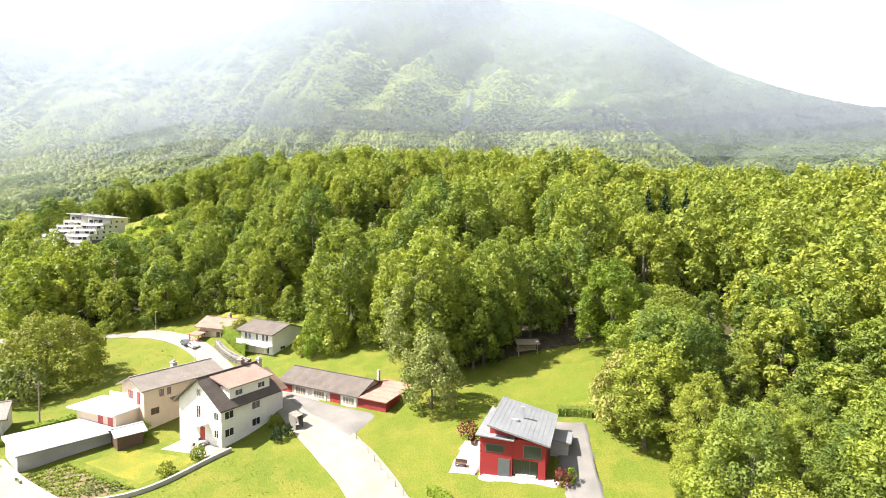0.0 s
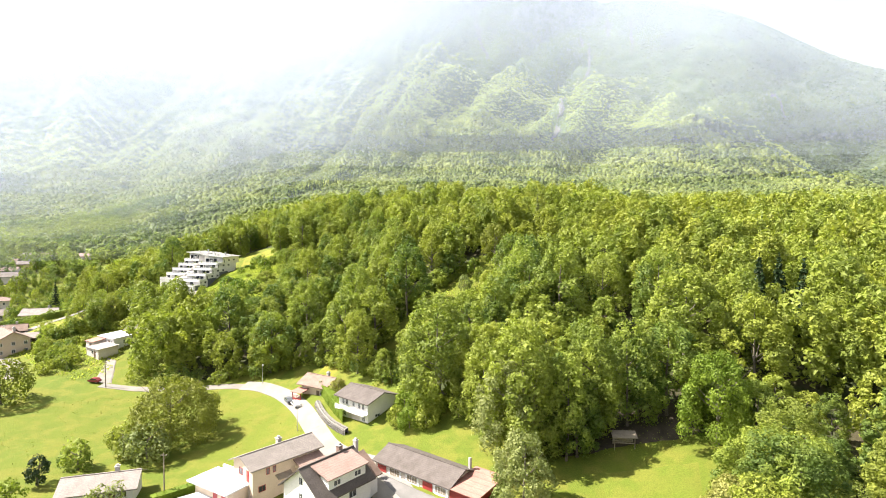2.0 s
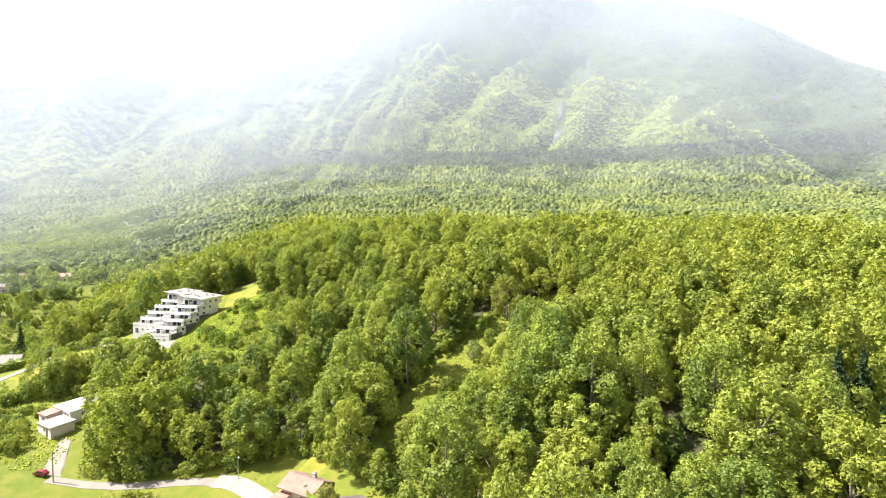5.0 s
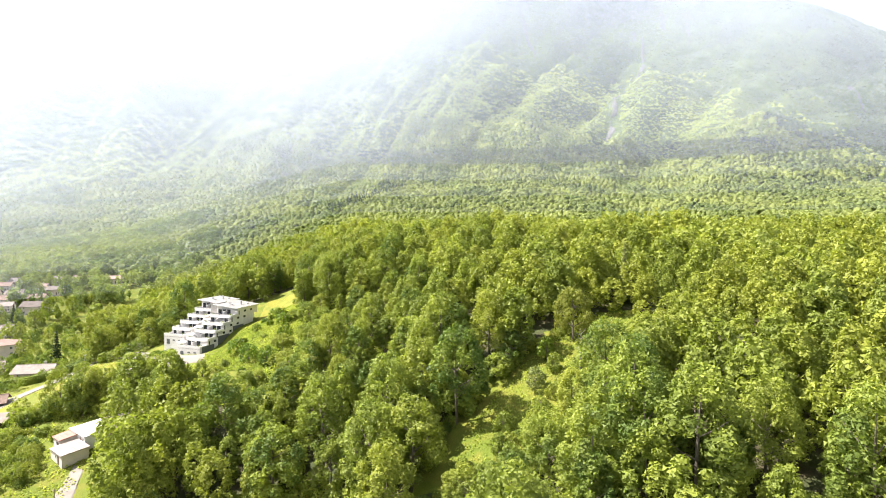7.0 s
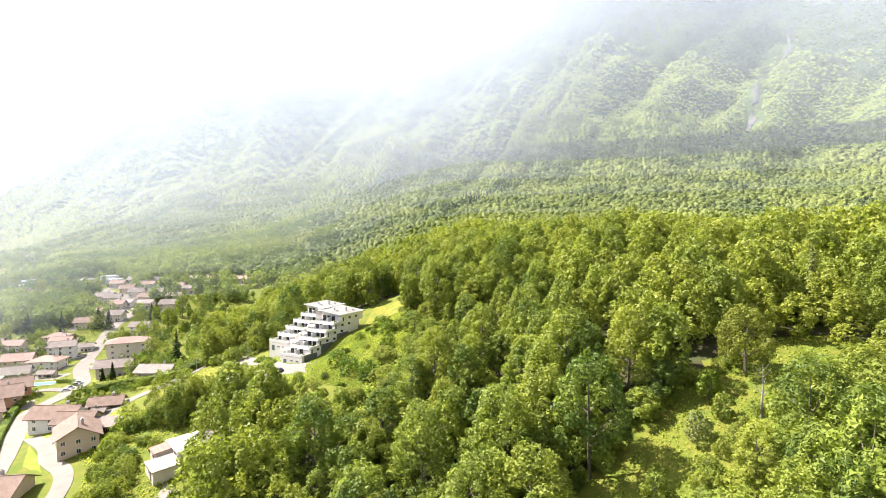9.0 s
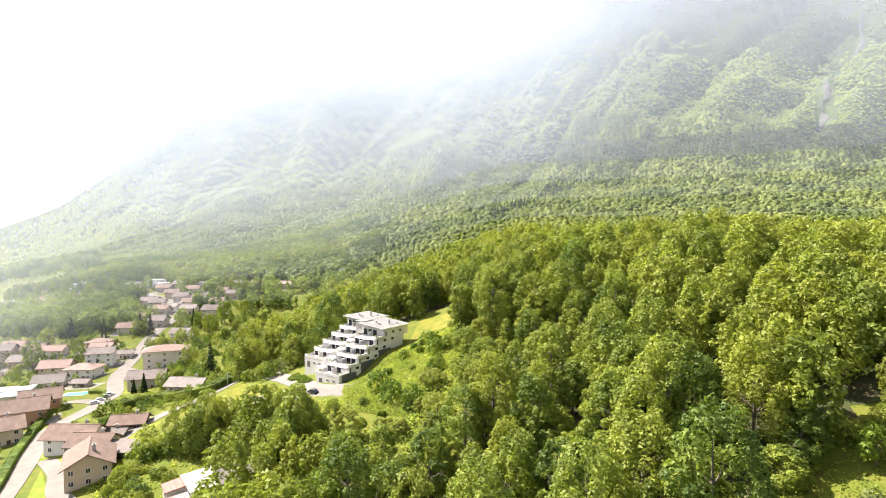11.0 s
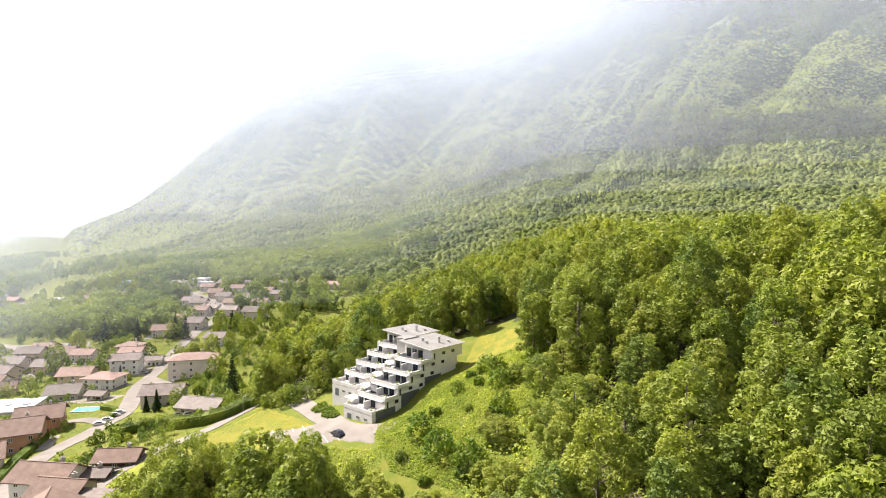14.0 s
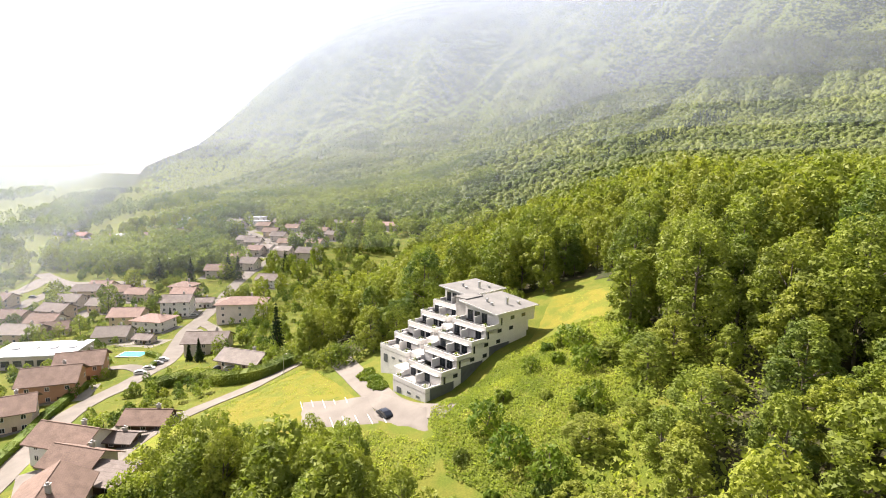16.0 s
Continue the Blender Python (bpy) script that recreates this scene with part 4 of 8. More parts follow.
# ---- roads and worn ground ----
def along(points, step=1.5):
    """A smooth line through the given points."""
    p = [Vector((*q, 0)) for q in points]
    p = [2 * p[0] - p[1]] + p + [2 * p[-1] - p[-2]]
    out = []
    for i in range(1, len(p) - 2):
        n = max(2, int((p[i + 1] - p[i]).length / step))
        for k in range(n):
            t = k / n
            out.append(0.5 * (2 * p[i] + (p[i + 1] - p[i - 1]) * t + (2 * p[i - 1] - 5 * p[i] + 4 * p[i + 1] - p[i + 2]) * t * t + (3 * p[i] - p[i - 1] - 3 * p[i + 1] + p[i + 2]) * t ** 3))
    return np.array([q[:2] for q in out + [p[-2]]])


def strip(name, points, width, material, label, category="road", lift=0.12, kind="structure", high=0.0):
    """A road, verge or low wall that follows the ground."""
    line = along(points)
    d = np.gradient(line, axis=0)
    d /= np.linalg.norm(d, axis=1)[:, None] + 1e-9
    side = np.stack([-d[:, 1], d[:, 0]], -1)
    n = max(3, int(width / 1.5) + 1)
    w = np.linspace(-0.5, 0.5, n) * width
    flat = line[:, None] + side[:, None] * w[None, :, None]
    z = ground(flat[..., 0], flat[..., 1]) + lift + high
    top = np.concatenate([flat, z[..., None]], -1)
    low = top.copy()[:, [0, -1]]
    low[..., 2] -= 0.5 + high
    rows_all = np.concatenate([low[:, :1], top, low[:, 1:]], 1)
    idx = np.arange(rows_all.shape[0] * rows_all.shape[1]).reshape(rows_all.shape[:2])
    q = np.stack([idx[:-1, :-1], idx[:-1, 1:], idx[1:, 1:], idx[1:, :-1]], -1).reshape(-1, 4)[:, ::-1]
    return tagged(new(name, quick_mesh(name, rows_all.reshape(-1, 3), q, material)), label, category, kind=kind)


def patch(name, a, b, c, d, material, label, category="ground", lift=0.09, n=14, kind="structure"):
    """A four-cornered piece of ground cover."""
    u, v = np.meshgrid(np.linspace(0, 1, n), np.linspace(0, 1, n), indexing="ij")
    x = a[0] * (1 - u) * (1 - v) + b[0] * u * (1 - v) + c[0] * u * v + d[0] * (1 - u) * v
    y = a[1] * (1 - u) * (1 - v) + b[1] * u * (1 - v) + c[1] * u * v + d[1] * (1 - u) * v
    edge = np.minimum(np.minimum(u, 1 - u), np.minimum(v, 1 - v)) < 0.01
    wob = np.where(edge, 0.5, 0.0)
    x, y = x + wob * wave(x, y, 41, 6), y + wob * wave(x, y, 42, 6)
    z = ground(x, y) + np.where(edge, -0.25, lift)
    idx = np.arange(n * n).reshape(n, n)
    q = np.stack([idx[:-1, :-1], idx[1:, :-1], idx[1:, 1:], idx[:-1, 1:]], -1).reshape(-1, 4)
    return tagged(new(name, quick_mesh(name, np.stack([x, y, z], -1).reshape(-1, 3), q, material, True)), label, category, kind=kind)


def blade_band(name, points, width, high, material, label, category="hedge", seed=1, size=0.22, dense=26):
    """A clipped hedge: a body of leaf sprays along a line, with an uneven top."""
    rng = np.random.RandomState(seed)
    line = along(points, 0.5)
    n = int(len(line) * dense)
    k = rng.randint(0, len(line) - 1, n)
    d = line[np.minimum(k + 1, len(line) - 1)] - line[k]
    d /= np.linalg.norm(d, axis=1)[:, None] + 1e-9
    a = rng.uniform(-0.25, 3.39, n)
    out2 = np.stack([np.cos(a), np.sin(a)], -1)
    side = np.stack([-d[:, 1], d[:, 0]], -1)
    off = np.clip(out2[:, 0] * 1.35, -1, 1) * width / 2
    up = np.clip(out2[:, 1] * 1.2 + 0.02, 0, 1) * high * (0.92 + 0.12 * wave(line[k, 0], line[k, 1], seed + 3, 4))
    xy = line[k] + side * off[:, None] + rng.normal(0, 0.06, (n, 2))
    at = np.column_stack([xy, ground(line[k, 0], line[k, 1]) + up])
    out = np.column_stack([side * out2[:, :1], out2[:, 1] + 0.2])
    v = tufts(rng, at, out, size)
    f = np.arange(len(v)).reshape(-1, 4)
    ob = tagged(new(name, quick_mesh(name, v, f, material)), label, category)
    core = line[::3]
    dd = np.gradient(core, axis=0)
    dd /= np.linalg.norm(dd, axis=1)[:, None] + 1e-9
    ss = np.stack([-dd[:, 1], dd[:, 0]], -1) * width * 0.42
    g = ground(core[:, 0], core[:, 1])
    ring = np.stack([np.column_stack([core + ss, g - 0.3]), np.column_stack([core + ss, g + high * 0.85]), np.column_stack([core - ss, g + high * 0.85]), np.column_stack([core - ss, g - 0.3])], 1)
    idx = np.arange(len(core) * 4).reshape(-1, 4)
    q = np.concatenate([np.stack([idx[:-1, j], idx[:-1, j + 1], idx[1:, j + 1], idx[1:, j]], -1) for j in range(3)])
    part("heart", quick_mesh("heart", ring.reshape(-1, 3), q, material), ob)
    return ob

# ---- hamlet: lanes and yards ----
strip("gravel_lane", [(9, 6), (7.5, 19), (5.5, 27), (1.5, 37), (-1.8, 45), (-5, 53), (-9, 61)], 7.0, GRAVEL, "wide pale gravel lane between the lawns", lift=0.14)
strip("lane", [(-9, 61), (-14, 65), (-19, 71), (-24, 81), (-29.5, 92), (-36, 101), (-44, 108), (-49, 110)], 4.6, GRAVEL, "sunlit pale lane climbing past the meadow", lift=0.1)
strip("field_lane", [(-47, 109.2), (-58, 110.8), (-75, 110.5), (-90, 113)], 2.6, LANE, "narrow track along the edge of the wood", "track", lift=0.08)
patch("barn_yard", (-8.8, 58.6), (9.6, 42.6), (4.6, 35.6), (-5.8, 54.0), ASPHALT, "worn grey asphalt yard before the barn", "yard", 0.26)
patch("driveway", (33.5, 31.5), (39.0, 29.5), (32.6, 10.5), (28.6, 12.5), ASPHALT, "dark asphalt drive beside the red house", "drive", 0.2)
patch("terrace", (16.5, 23.6), (19.9, 21.6), (24.5, 29.5), (20.5, 31), CONCRETE, "pale paved terrace beside the red house", "terrace", 0.25)
patch("house_apron", (19.8, 21.4), (29.3, 16.6), (29.8, 17.8), (20.4, 22.6), CONCRETE, "narrow pale paving along the red house", "paving", 0.27)
patch("terrace", (-24.5, 43.5), (-15.0, 37.2), (-12.8, 39.0), (-20.5, 47.2), GRAVEL, "bright gravelled terrace of the white house", "terrace", 0.2)
patch("bare_ground", (24, 51.5), (55, 50), (54, 64), (24, 64), SHADED_LITTER, "brown leaf litter darkened for the shade under the wood's edge", "soil", 0.1)
patch("dry_lawn", (30, 36), (44, 33), (49, 45), (30, 47), SUNBURNT, "yellowed lawn behind the red house", "lawn", 0.1)
patch("kitchen_garden", (-42.0, 39.0), (-31.0, 29.5), (-23.5, 31.0), (-36.0, 41.5), SOIL, "dark soil of a kitchen garden", "garden", 0.1)
patch("lawn", (-34.5, 41.5), (-23.0, 31.8), (-16.0, 37.6), (-28.5, 45.5), DRY, "mown yellowish lawn beside the kitchen garden", "lawn", 0.08)
patch("field_track", (-52, 44), (-44.5, 43.5), (-30.5, 28.5), (-34.5, 26.0), GRAVEL, "pale worn track beside the garden wall", "track", 0.1)
patch("bare_slope", (-33, 101), (-22, 103), (-14, 118), (-24, 117), DRY, "dry bare slope above the cottage", "slope", 0.1)


def low_wall(points, width, high, material, label, name="garden_wall"):
    return strip(name, points, width, material, label, "wall", 0.0, "", high)


low_wall([(-45.5, 44.0), (-38, 35.5), (-30.8, 28.4)], 0.35, 0.7, CONCRETE, "low concrete wall round the kitchen garden")
low_wall([(-30.8, 28.4), (-22.5, 30.2), (-13.0, 38.8)], 0.35, 0.6, CONCRETE, "low concrete wall below the lawn and terrace")
retaining = low_wall([(-24.6, 90), (-22.3, 84.5), (-19.2, 78.5), (-15.2, 73.6)], 0.9, 1.3, STONE, "rough dry stone retaining wall below the hedge", "retaining_wall")
low_wall([(-4.6, 44.6), (-3.4, 42.6)], 1.3, 2.2, STONE, "short rough stone wall end with a gate pillar", "stone_pillar")


def lay_stones():
    """Rough stones on the face and top of the retaining wall."""
    rng = random.Random(9)
    models = []
    for k in range(6):
        bm = bmesh.new()
        bmesh.ops.create_icosphere(bm, subdivisions=1, radius=0.3)
        for v in bm.verts:
            v.co = Vector((v.co.x * 1.25, v.co.y * 0.8, v.co.z * 0.8)) * rng.uniform(0.8, 1.15)
        me = bpy.data.meshes.new("stone")
        bm.to_mesh(me)
        bm.free()
        me.materials.append(STONE)
        models.append(me)
    line = along([(-24.6, 90), (-22.3, 84.5), (-19.2, 78.5), (-15.2, 73.6)], 0.62)
    for i in range(len(line) - 1):
        (x, y), (x1, y1) = line[i][:2], line[i + 1][:2]
        a = math.atan2(y1 - y, x1 - x)
        for k, (off, up) in enumerate(((-0.5, 0.1), (-0.48, 0.5), (-0.44, 0.9), (0.0, 1.3), (0.46, 1.1))):
            px, py = x - math.sin(a) * off, y + math.cos(a) * off
            ob = new("stone", models[rng.randrange(6)])
            ob.parent = retaining
            ob.matrix_basis = pose(px, py, float(ground(px, py)) + up + rng.uniform(-0.06, 0.06), rng.uniform(-20, 20), rng.uniform(-20, 20), math.degrees(a) + rng.uniform(-25, 25))


lay_stones()


# ---- red house ----
def red_house():
    h = tagged(new("house"), "modern red house with a grey single-pitch metal roof", "house")
    h.matrix_basis = pose(20.4, 22.0, 3.3, 0, 0, -27.8)
    W, D = 8.4, 10.6
    v = [(x, y, z) for y in (0.6, D) for x, z in ((0.0, -2), (0.0, 5.0), (1.2, 5.0), (1.2, 6.45), (W, 4.75), (W, -2))]
    body = quick_mesh("wall", v, [(0, 6, 11, 5), (0, 1, 7, 6), (1, 2, 8, 7), (2, 3, 9, 8), (3, 4, 10, 9), (4, 5, 11, 10), (0, 5, 4, 1), (1, 4, 3, 2), (6, 7, 10, 11), (7, 8, 9, 10)], RED_WALL)
    part("wall", body, h)
    boxes("bay", h, RED_WALL, [(0.02, 0.0, -2, 4.2, 0.7, 4.95)])
    boxes("corner_pier", h, RED_WALL, [(7.5, 0.05, -2, W - 0.01, 0.7, 4.6)])
    boxes("lintel", h, RED_WALL, [(4.2, 0.05, 2.4, 7.5, 0.62, 4.95)])
    roof = slab("roof", h, GREY_SHEET, [(1.0, -0.6, 6.75), (W + 0.6, -0.6, 4.85), (W + 0.6, D + 0.6, 4.85), (1.0, D + 0.6, 6.75)], 0.22, "grey standing-seam metal roof")
    slope = (4.85 - 6.75) / (W - 0.4)
    for k in range(14):
        x = 1.2 + k * 0.6
        z = 6.75 + (x - 1.0) * slope
        boxes("seam", roof, GREY_SHEET, [(x, -0.6, z - 0.03, x + 0.03, D + 0.6, z + 0.025)])
    slab("low_roof", h, GREY_SHEET, [(-0.5, -0.6, 5.3), (4.5, -0.6, 5.05), (4.5, D * 0.3, 5.05), (-0.5, D + 0.3, 5.3)], 0.16, "grey metal roof over the bay")
    boxes("flue", h, STEEL, [(4.6, 5.4, 5.4, 4.9, 5.7, 7.3), (4.5, 5.3, 7.3, 5.0, 5.8, 7.42)], "steel flue pipe")
    boxes("roof_light", roof, STEEL, [(3.4, 3.6, 6.06, 4.4, 4.2, 6.2)])
    w1 = boxes("window", h, ANTHRACITE, [(0.7, -0.05, 3.0, 3.2, 0.02, 4.1)])
    boxes("pane", w1, GLASS, [(0.8, -0.07, 3.1, 3.1, -0.04, 4.0)])
    w2 = boxes("window", h, ANTHRACITE, [(5.6, 0.0, 2.7, 7.9, 0.06, 4.4)])
    boxes("pane", w2, GLASS, [(5.72, -0.03, 2.82, 7.78, 0.01, 4.28)])
    boxes("door", h, ANTHRACITE, [(2.4, -0.05, 0.05, 3.9, 0.02, 2.3)], "anthracite front door")
    gl = boxes("window", h, ANTHRACITE, [(4.25, 0.5, 0.05, 7.45, 0.58, 2.38)])
    for k in range(3):
        boxes("pane", gl, GLASS, [(4.35 + k * 1.04, 0.44, 0.15, 5.3 + k * 1.04, 0.5, 2.28)])
    boxes("bench", h, CONCRETE, [(4.6, 0.1, 0.0, 7.2, 0.4, 0.45)])
    for yy in (2.5, 6.0, 8.6):
        w = boxes("window", h, ANTHRACITE, [(W, yy, 2.6, W + 0.05, yy + 1.2, 3.9)])
        boxes("pane", w, GLASS, [(W + 0.05, yy + 0.1, 2.7, W + 0.08, yy + 1.1, 3.8)])
    boxes("side_wing", h, CONCRETE, [(W, 6.2, -2, 10.8, 9.6, 2.9)], "grey rendered side wing")
    slab("wing_roof", h, GREY_SHEET, [(W, 5.8, 3.25), (11.2, 5.8, 2.95), (11.2, 10.0, 2.95), (W, 10.0, 3.25)], 0.16)


red_house()


# ---- tall white house ----
def white_house():
    w, d = 10.6, 9.6
    a = radians(50)
    cx_, cy_ = -14.5 + math.cos(a) * w / 2 - math.sin(a) * d / 2, 40.0 + math.sin(a) * w / 2 + math.cos(a) * d / 2
    h = tagged(new("house"), "tall white rendered house with a brown tiled roof", "house")
    h.matrix_basis = pose(cx_, cy_, 2.2, 0, 0, 50)
    prism("wall", h, WHITE_WALL, [(-d / 2, -3), (d / 2, -3), (d / 2, 5.7), (0, 9.4), (-d / 2, 5.7)], -w / 2, w / 2)
    gable_roof(h, DULL_TILE, w, d, 5.7, 9.4, 0.7)
    boxes("dormer", h, WHITE_WALL, [(-w / 2 + 2.0, -d / 2 + 0.5, 5.6, w / 2 - 0.6, -1.0, 8.0)], "white shed dormer")
    slab("dormer_roof", h, PINK_TILE, [(-w / 2 + 1.5, -d / 2 + 0.1, 8.15), (w / 2 - 0.1, -d / 2 + 0.1, 8.15), (w / 2 - 0.1, -0.3, 9.4), (-w / 2 + 1.5, -0.3, 9.4)], 0.16, "faded pink dormer roof")
    for u in (-1.6, 2.9):
        window(h, "S", w, d - 1.0, u, 6.55, 1.5, 0.95)
    for z in (0.9, 3.6):
        for u in (-3.9, 1.3):
            window(h, "S", w, d, u, z, 1.7, 1.25, shutters=None)
        window(h, "W", w, d, 3.7, z, 1.0, 1.25, shutters=WHITE_TRIM)
    window(h, "W", w, d, -0.2, 3.3, 1.0, 2.0)
    window(h, "W", w, d, -0.2, 6.6, 0.9, 1.3)
    boxes("door", h, RED_PAINT, [face_box("W", w, d, 0.1, 1.1, 0, 0.08, 0, 2.1)], "reddish brown front door")
    b = boxes("balcony", h, WHITE_TRIM, [face_box("W", w, d, -1.8, 1.9, 0, 1.5, 2.75, 2.95)])
    p, q = on_face("W", w, d, -1.7, 1.4, 0), on_face("W", w, d, 1.8, 1.4, 0)
    railing("railing", b, WHITE_TRIM, p[0], p[1], q[0], q[1], 2.95)
    chimney(h, 3.2, 0.6, 8.0, 10.4, 0.8, PINK_TILE)
    boxes("rear_wing", h, WHITE_WALL, [(w / 2, -d / 2 + 1.2, -3, w / 2 + 3.0, d / 2 - 0.6, 4.9)])
    slab("wing_roof", h, BROWN_TILE, [(w / 2, -d / 2 + 0.4, 4.9), (w / 2 + 3.5, -d / 2 + 0.4, 4.9), (w / 2 + 3.5, 0.4, 7.9), (w / 2, 0.4, 7.9)], 0.2)
    slab("wing_roof", h, BROWN_TILE, [(w / 2 + 3.5, d / 2, 4.9), (w / 2, d / 2, 4.9), (w / 2, 0.4, 7.9), (w / 2 + 3.5, 0.4, 7.9)], 0.2)
    chimney(h, w / 2 + 3.6, 2.6, 6.0, 9.0, 0.7)


white_house()


# ---- salmon house with its long low annexe ----
def salmon_house():
    w, d = 14.0, 6.6
    h = tagged(new("house"), "salmon rendered farmhouse with red shutters and pale roof", "house")
    h.matrix_basis = pose(-26.0, 58.2, 3.0, 0, 0, 46.5)
    prism("wall", h, CREAM_WALL, [(-d / 2, -3), (d / 2, -3), (d / 2, 5.1), (0, 6.5), (-d / 2, 5.1)], -w / 2, w / 2)
    gable_roof(h, PALE_TILE, w, d, 5.1, 6.5, 0.7)
    window(h, "W", w, d, -0.6, 3.0, 1.3, 1.3, RED_PAINT)
    boxes("door", h, RED_PAINT, [face_box("W", w, d, 1.3, 2.1, 0, 0.07, 2.4, 4.4)], "red balcony door")
    for u in (-4.0, -2.7):
        window(h, "S", w, d, u, 3.2, 0.7, 1.2, RED_PAINT)
    for u in (2.8, 4.6):
        window(h, "S", w, d, u, 3.2, 0.8, 1.1)
    window(h, "S", w, d, -5.2, 0.5, 1.4, 1.1, RED_PAINT)
    chimney(h, 1.0, 1.2, 5.6, 7.2, 0.8)
    slab("lean_to", h, PINK_TILE, [(1.2, -d / 2 - 2.6, 3.3), (7.0, -d / 2 - 2.6, 3.3), (7.0, -d / 2, 4.3), (1.2, -d / 2, 4.3)], 0.18, "terracotta lean-to roof")
    boxes("lean_to_wall", h, CREAM_WALL, [(1.6, -d / 2 - 2.2, -2, 6.8, -d / 2, 3.1)])
    slab("porch_roof", h, GREY_WOOD, [(-2.6, -d / 2 - 1.3, 2.1), (0.6, -d / 2 - 1.3, 2.1), (0.6, -d / 2, 2.6), (-2.6, -d / 2, 2.6)], 0.1)
    a = tagged(new("annexe"), "low annexe with a flat white roof terrace", "annexe")
    a.matrix_basis = pose(-34.6, 53.4, 2.4, 0, 0, -33)
    boxes("wall", a, CREAM_WALL, [(-4.0, -2.6, -3, 5.0, 3.0, 2.3)])
    slab("roof", a, WHITE_SHEET, [(-5.4, -3.4, 2.75), (5.2, -3.4, 2.6), (5.2, 3.2, 2.6), (-5.4, 3.2, 2.75)], 0.22, "white flat roof")
    for u in (1.0, 3.2):
        boxes("door", a, RED_PAINT, [(u, -2.66, 0, u + 1.1, -2.58, 2.0)], "red garage door")
    boxes("parapet", a, WHITE_TRIM, [(-3.6, 2.9, 2.6, 3.4, 3.2, 3.7)])
    s = tagged(new("shed"), "long low shed with a white sheet roof", "shed")
    s.matrix_basis = pose(-38.6, 47.3, 0.7, 0, 0, 37)
    boxes("wall", s, CONCRETE, [(-6.6, -3.6, -2, 6.0, 4.0, 2.0)])
    slab("roof", s, WHITE_SHEET, [(-7.0, -4.4, 2.15), (6.4, -4.4, 2.15), (6.4, 4.4, 2.6), (-7.0, 4.4, 2.6)], 0.18, "white sheet metal roof")
    boxes("gutter", s, GREY_SHEET, [(-7.0, -4.5, 1.9, 6.4, -4.38, 2.05)])
    k = tagged(new("garden_hut"), "small dark brown wooden garden hut", "hut")
    k.matrix_basis = pose(-29.6, 46.6, 1.4, 0, 0, 34)
    prism("wall", k, DARK_WOOD, [(-1.6, -1), (1.6, -1), (1.6, 1.7), (0, 2.3), (-1.6, 1.7)], -1.8, 1.8)
    gable_roof(k, WHITE_SHEET, 3.6, 3.2, 1.7, 2.3, 0.5, 0.1)
    boxes("door", k, DARK_WOOD, [(-0.4, -1.66, 0, 0.5, -1.58, 1.8)])


salmon_house()


# ---- long barn with a red annexe ----
def long_barn():
    b = tagged(new("barn"), "long low barn with white bays, red doors and brown roof", "barn")
    a = radians(-40.8)
    w, d = 17.6, 8.0
    b.matrix_basis = pose(-7.5 + math.cos(a) * w / 2 - math.sin(a) * d / 2, 58.3 + math.sin(a) * w / 2 + math.cos(a) * d / 2, 3.9, 0, 0, -40.8)
    prism("wall", b, PALE_WALL, [(-d / 2, -3), (d / 2, -3), (d / 2, 2.5), (0, 4.1), (-d / 2, 2.5)], -w / 2, w / 2)
    gable_roof(b, DULL_TILE, w, d, 2.5, 4.1, 0.6)
    for u in (-7.2, 4.0):
        boxes("door", b, RED_PAINT, [face_box("S", w, d, u - 1.1, u + 1.1, 0, 0.1, 0, 2.3)], "dark red barn door")
    for u in (-3.9, 0.4, 7.0):
        bay = boxes("bay", b, WHITE_TRIM, [face_box("S", w, d, u - 1.6, u + 1.6, 0, 0.12, 0.0, 2.35)], "white framed bay")
        boxes("pane", bay, GREY_WOOD, [face_box("S", w, d, u - 1.15, u + 1.15, 0.12, 0.15, 0.8, 1.9)], "dull boarded window pane")
        boxes("mullion", bay, WHITE_TRIM, [face_box("S", w, d, u + k * 0.58 - 0.03, u + k * 0.58 + 0.03, 0.15, 0.18, 0.8, 1.9) for k in (-1, 0, 1)])
    boxes("plinth", b, MAROON, [face_box("S", w, d, -8.7, 8.7, 0, 0.05, -0.3, 0.35)])
    boxes("chimney", b, CONCRETE, [(w / 2 - 0.6, 2.3, 2.5, w / 2 - 0.15, 2.75, 5.3)], "thin pale chimney pipe")
    n = tagged(new("annexe"), "maroon boarded annexe with a red-brown sheet roof", "annexe")
    n.matrix_basis = b.matrix_basis @ pose(w / 2 + 3.0, -0.2, 0)
    prism("wall", n, MAROON, [(-3.8, -3), (3.8, -3), (3.8, 3.1), (-3.8, 2.3)], -2.9, 2.9)
    slab("roof", n, RED_TILE, [(-3.1, -4.3, 2.5), (3.3, -4.3, 2.5), (3.3, 4.2, 3.4), (-3.1, 4.2, 3.4)], 0.16)
    for k in range(8):
        boxes("board", n, MAROON, [(-2.9, -3.86, k * 0.3, 2.9, -3.8, k * 0.3 + 0.26)])


long_barn()


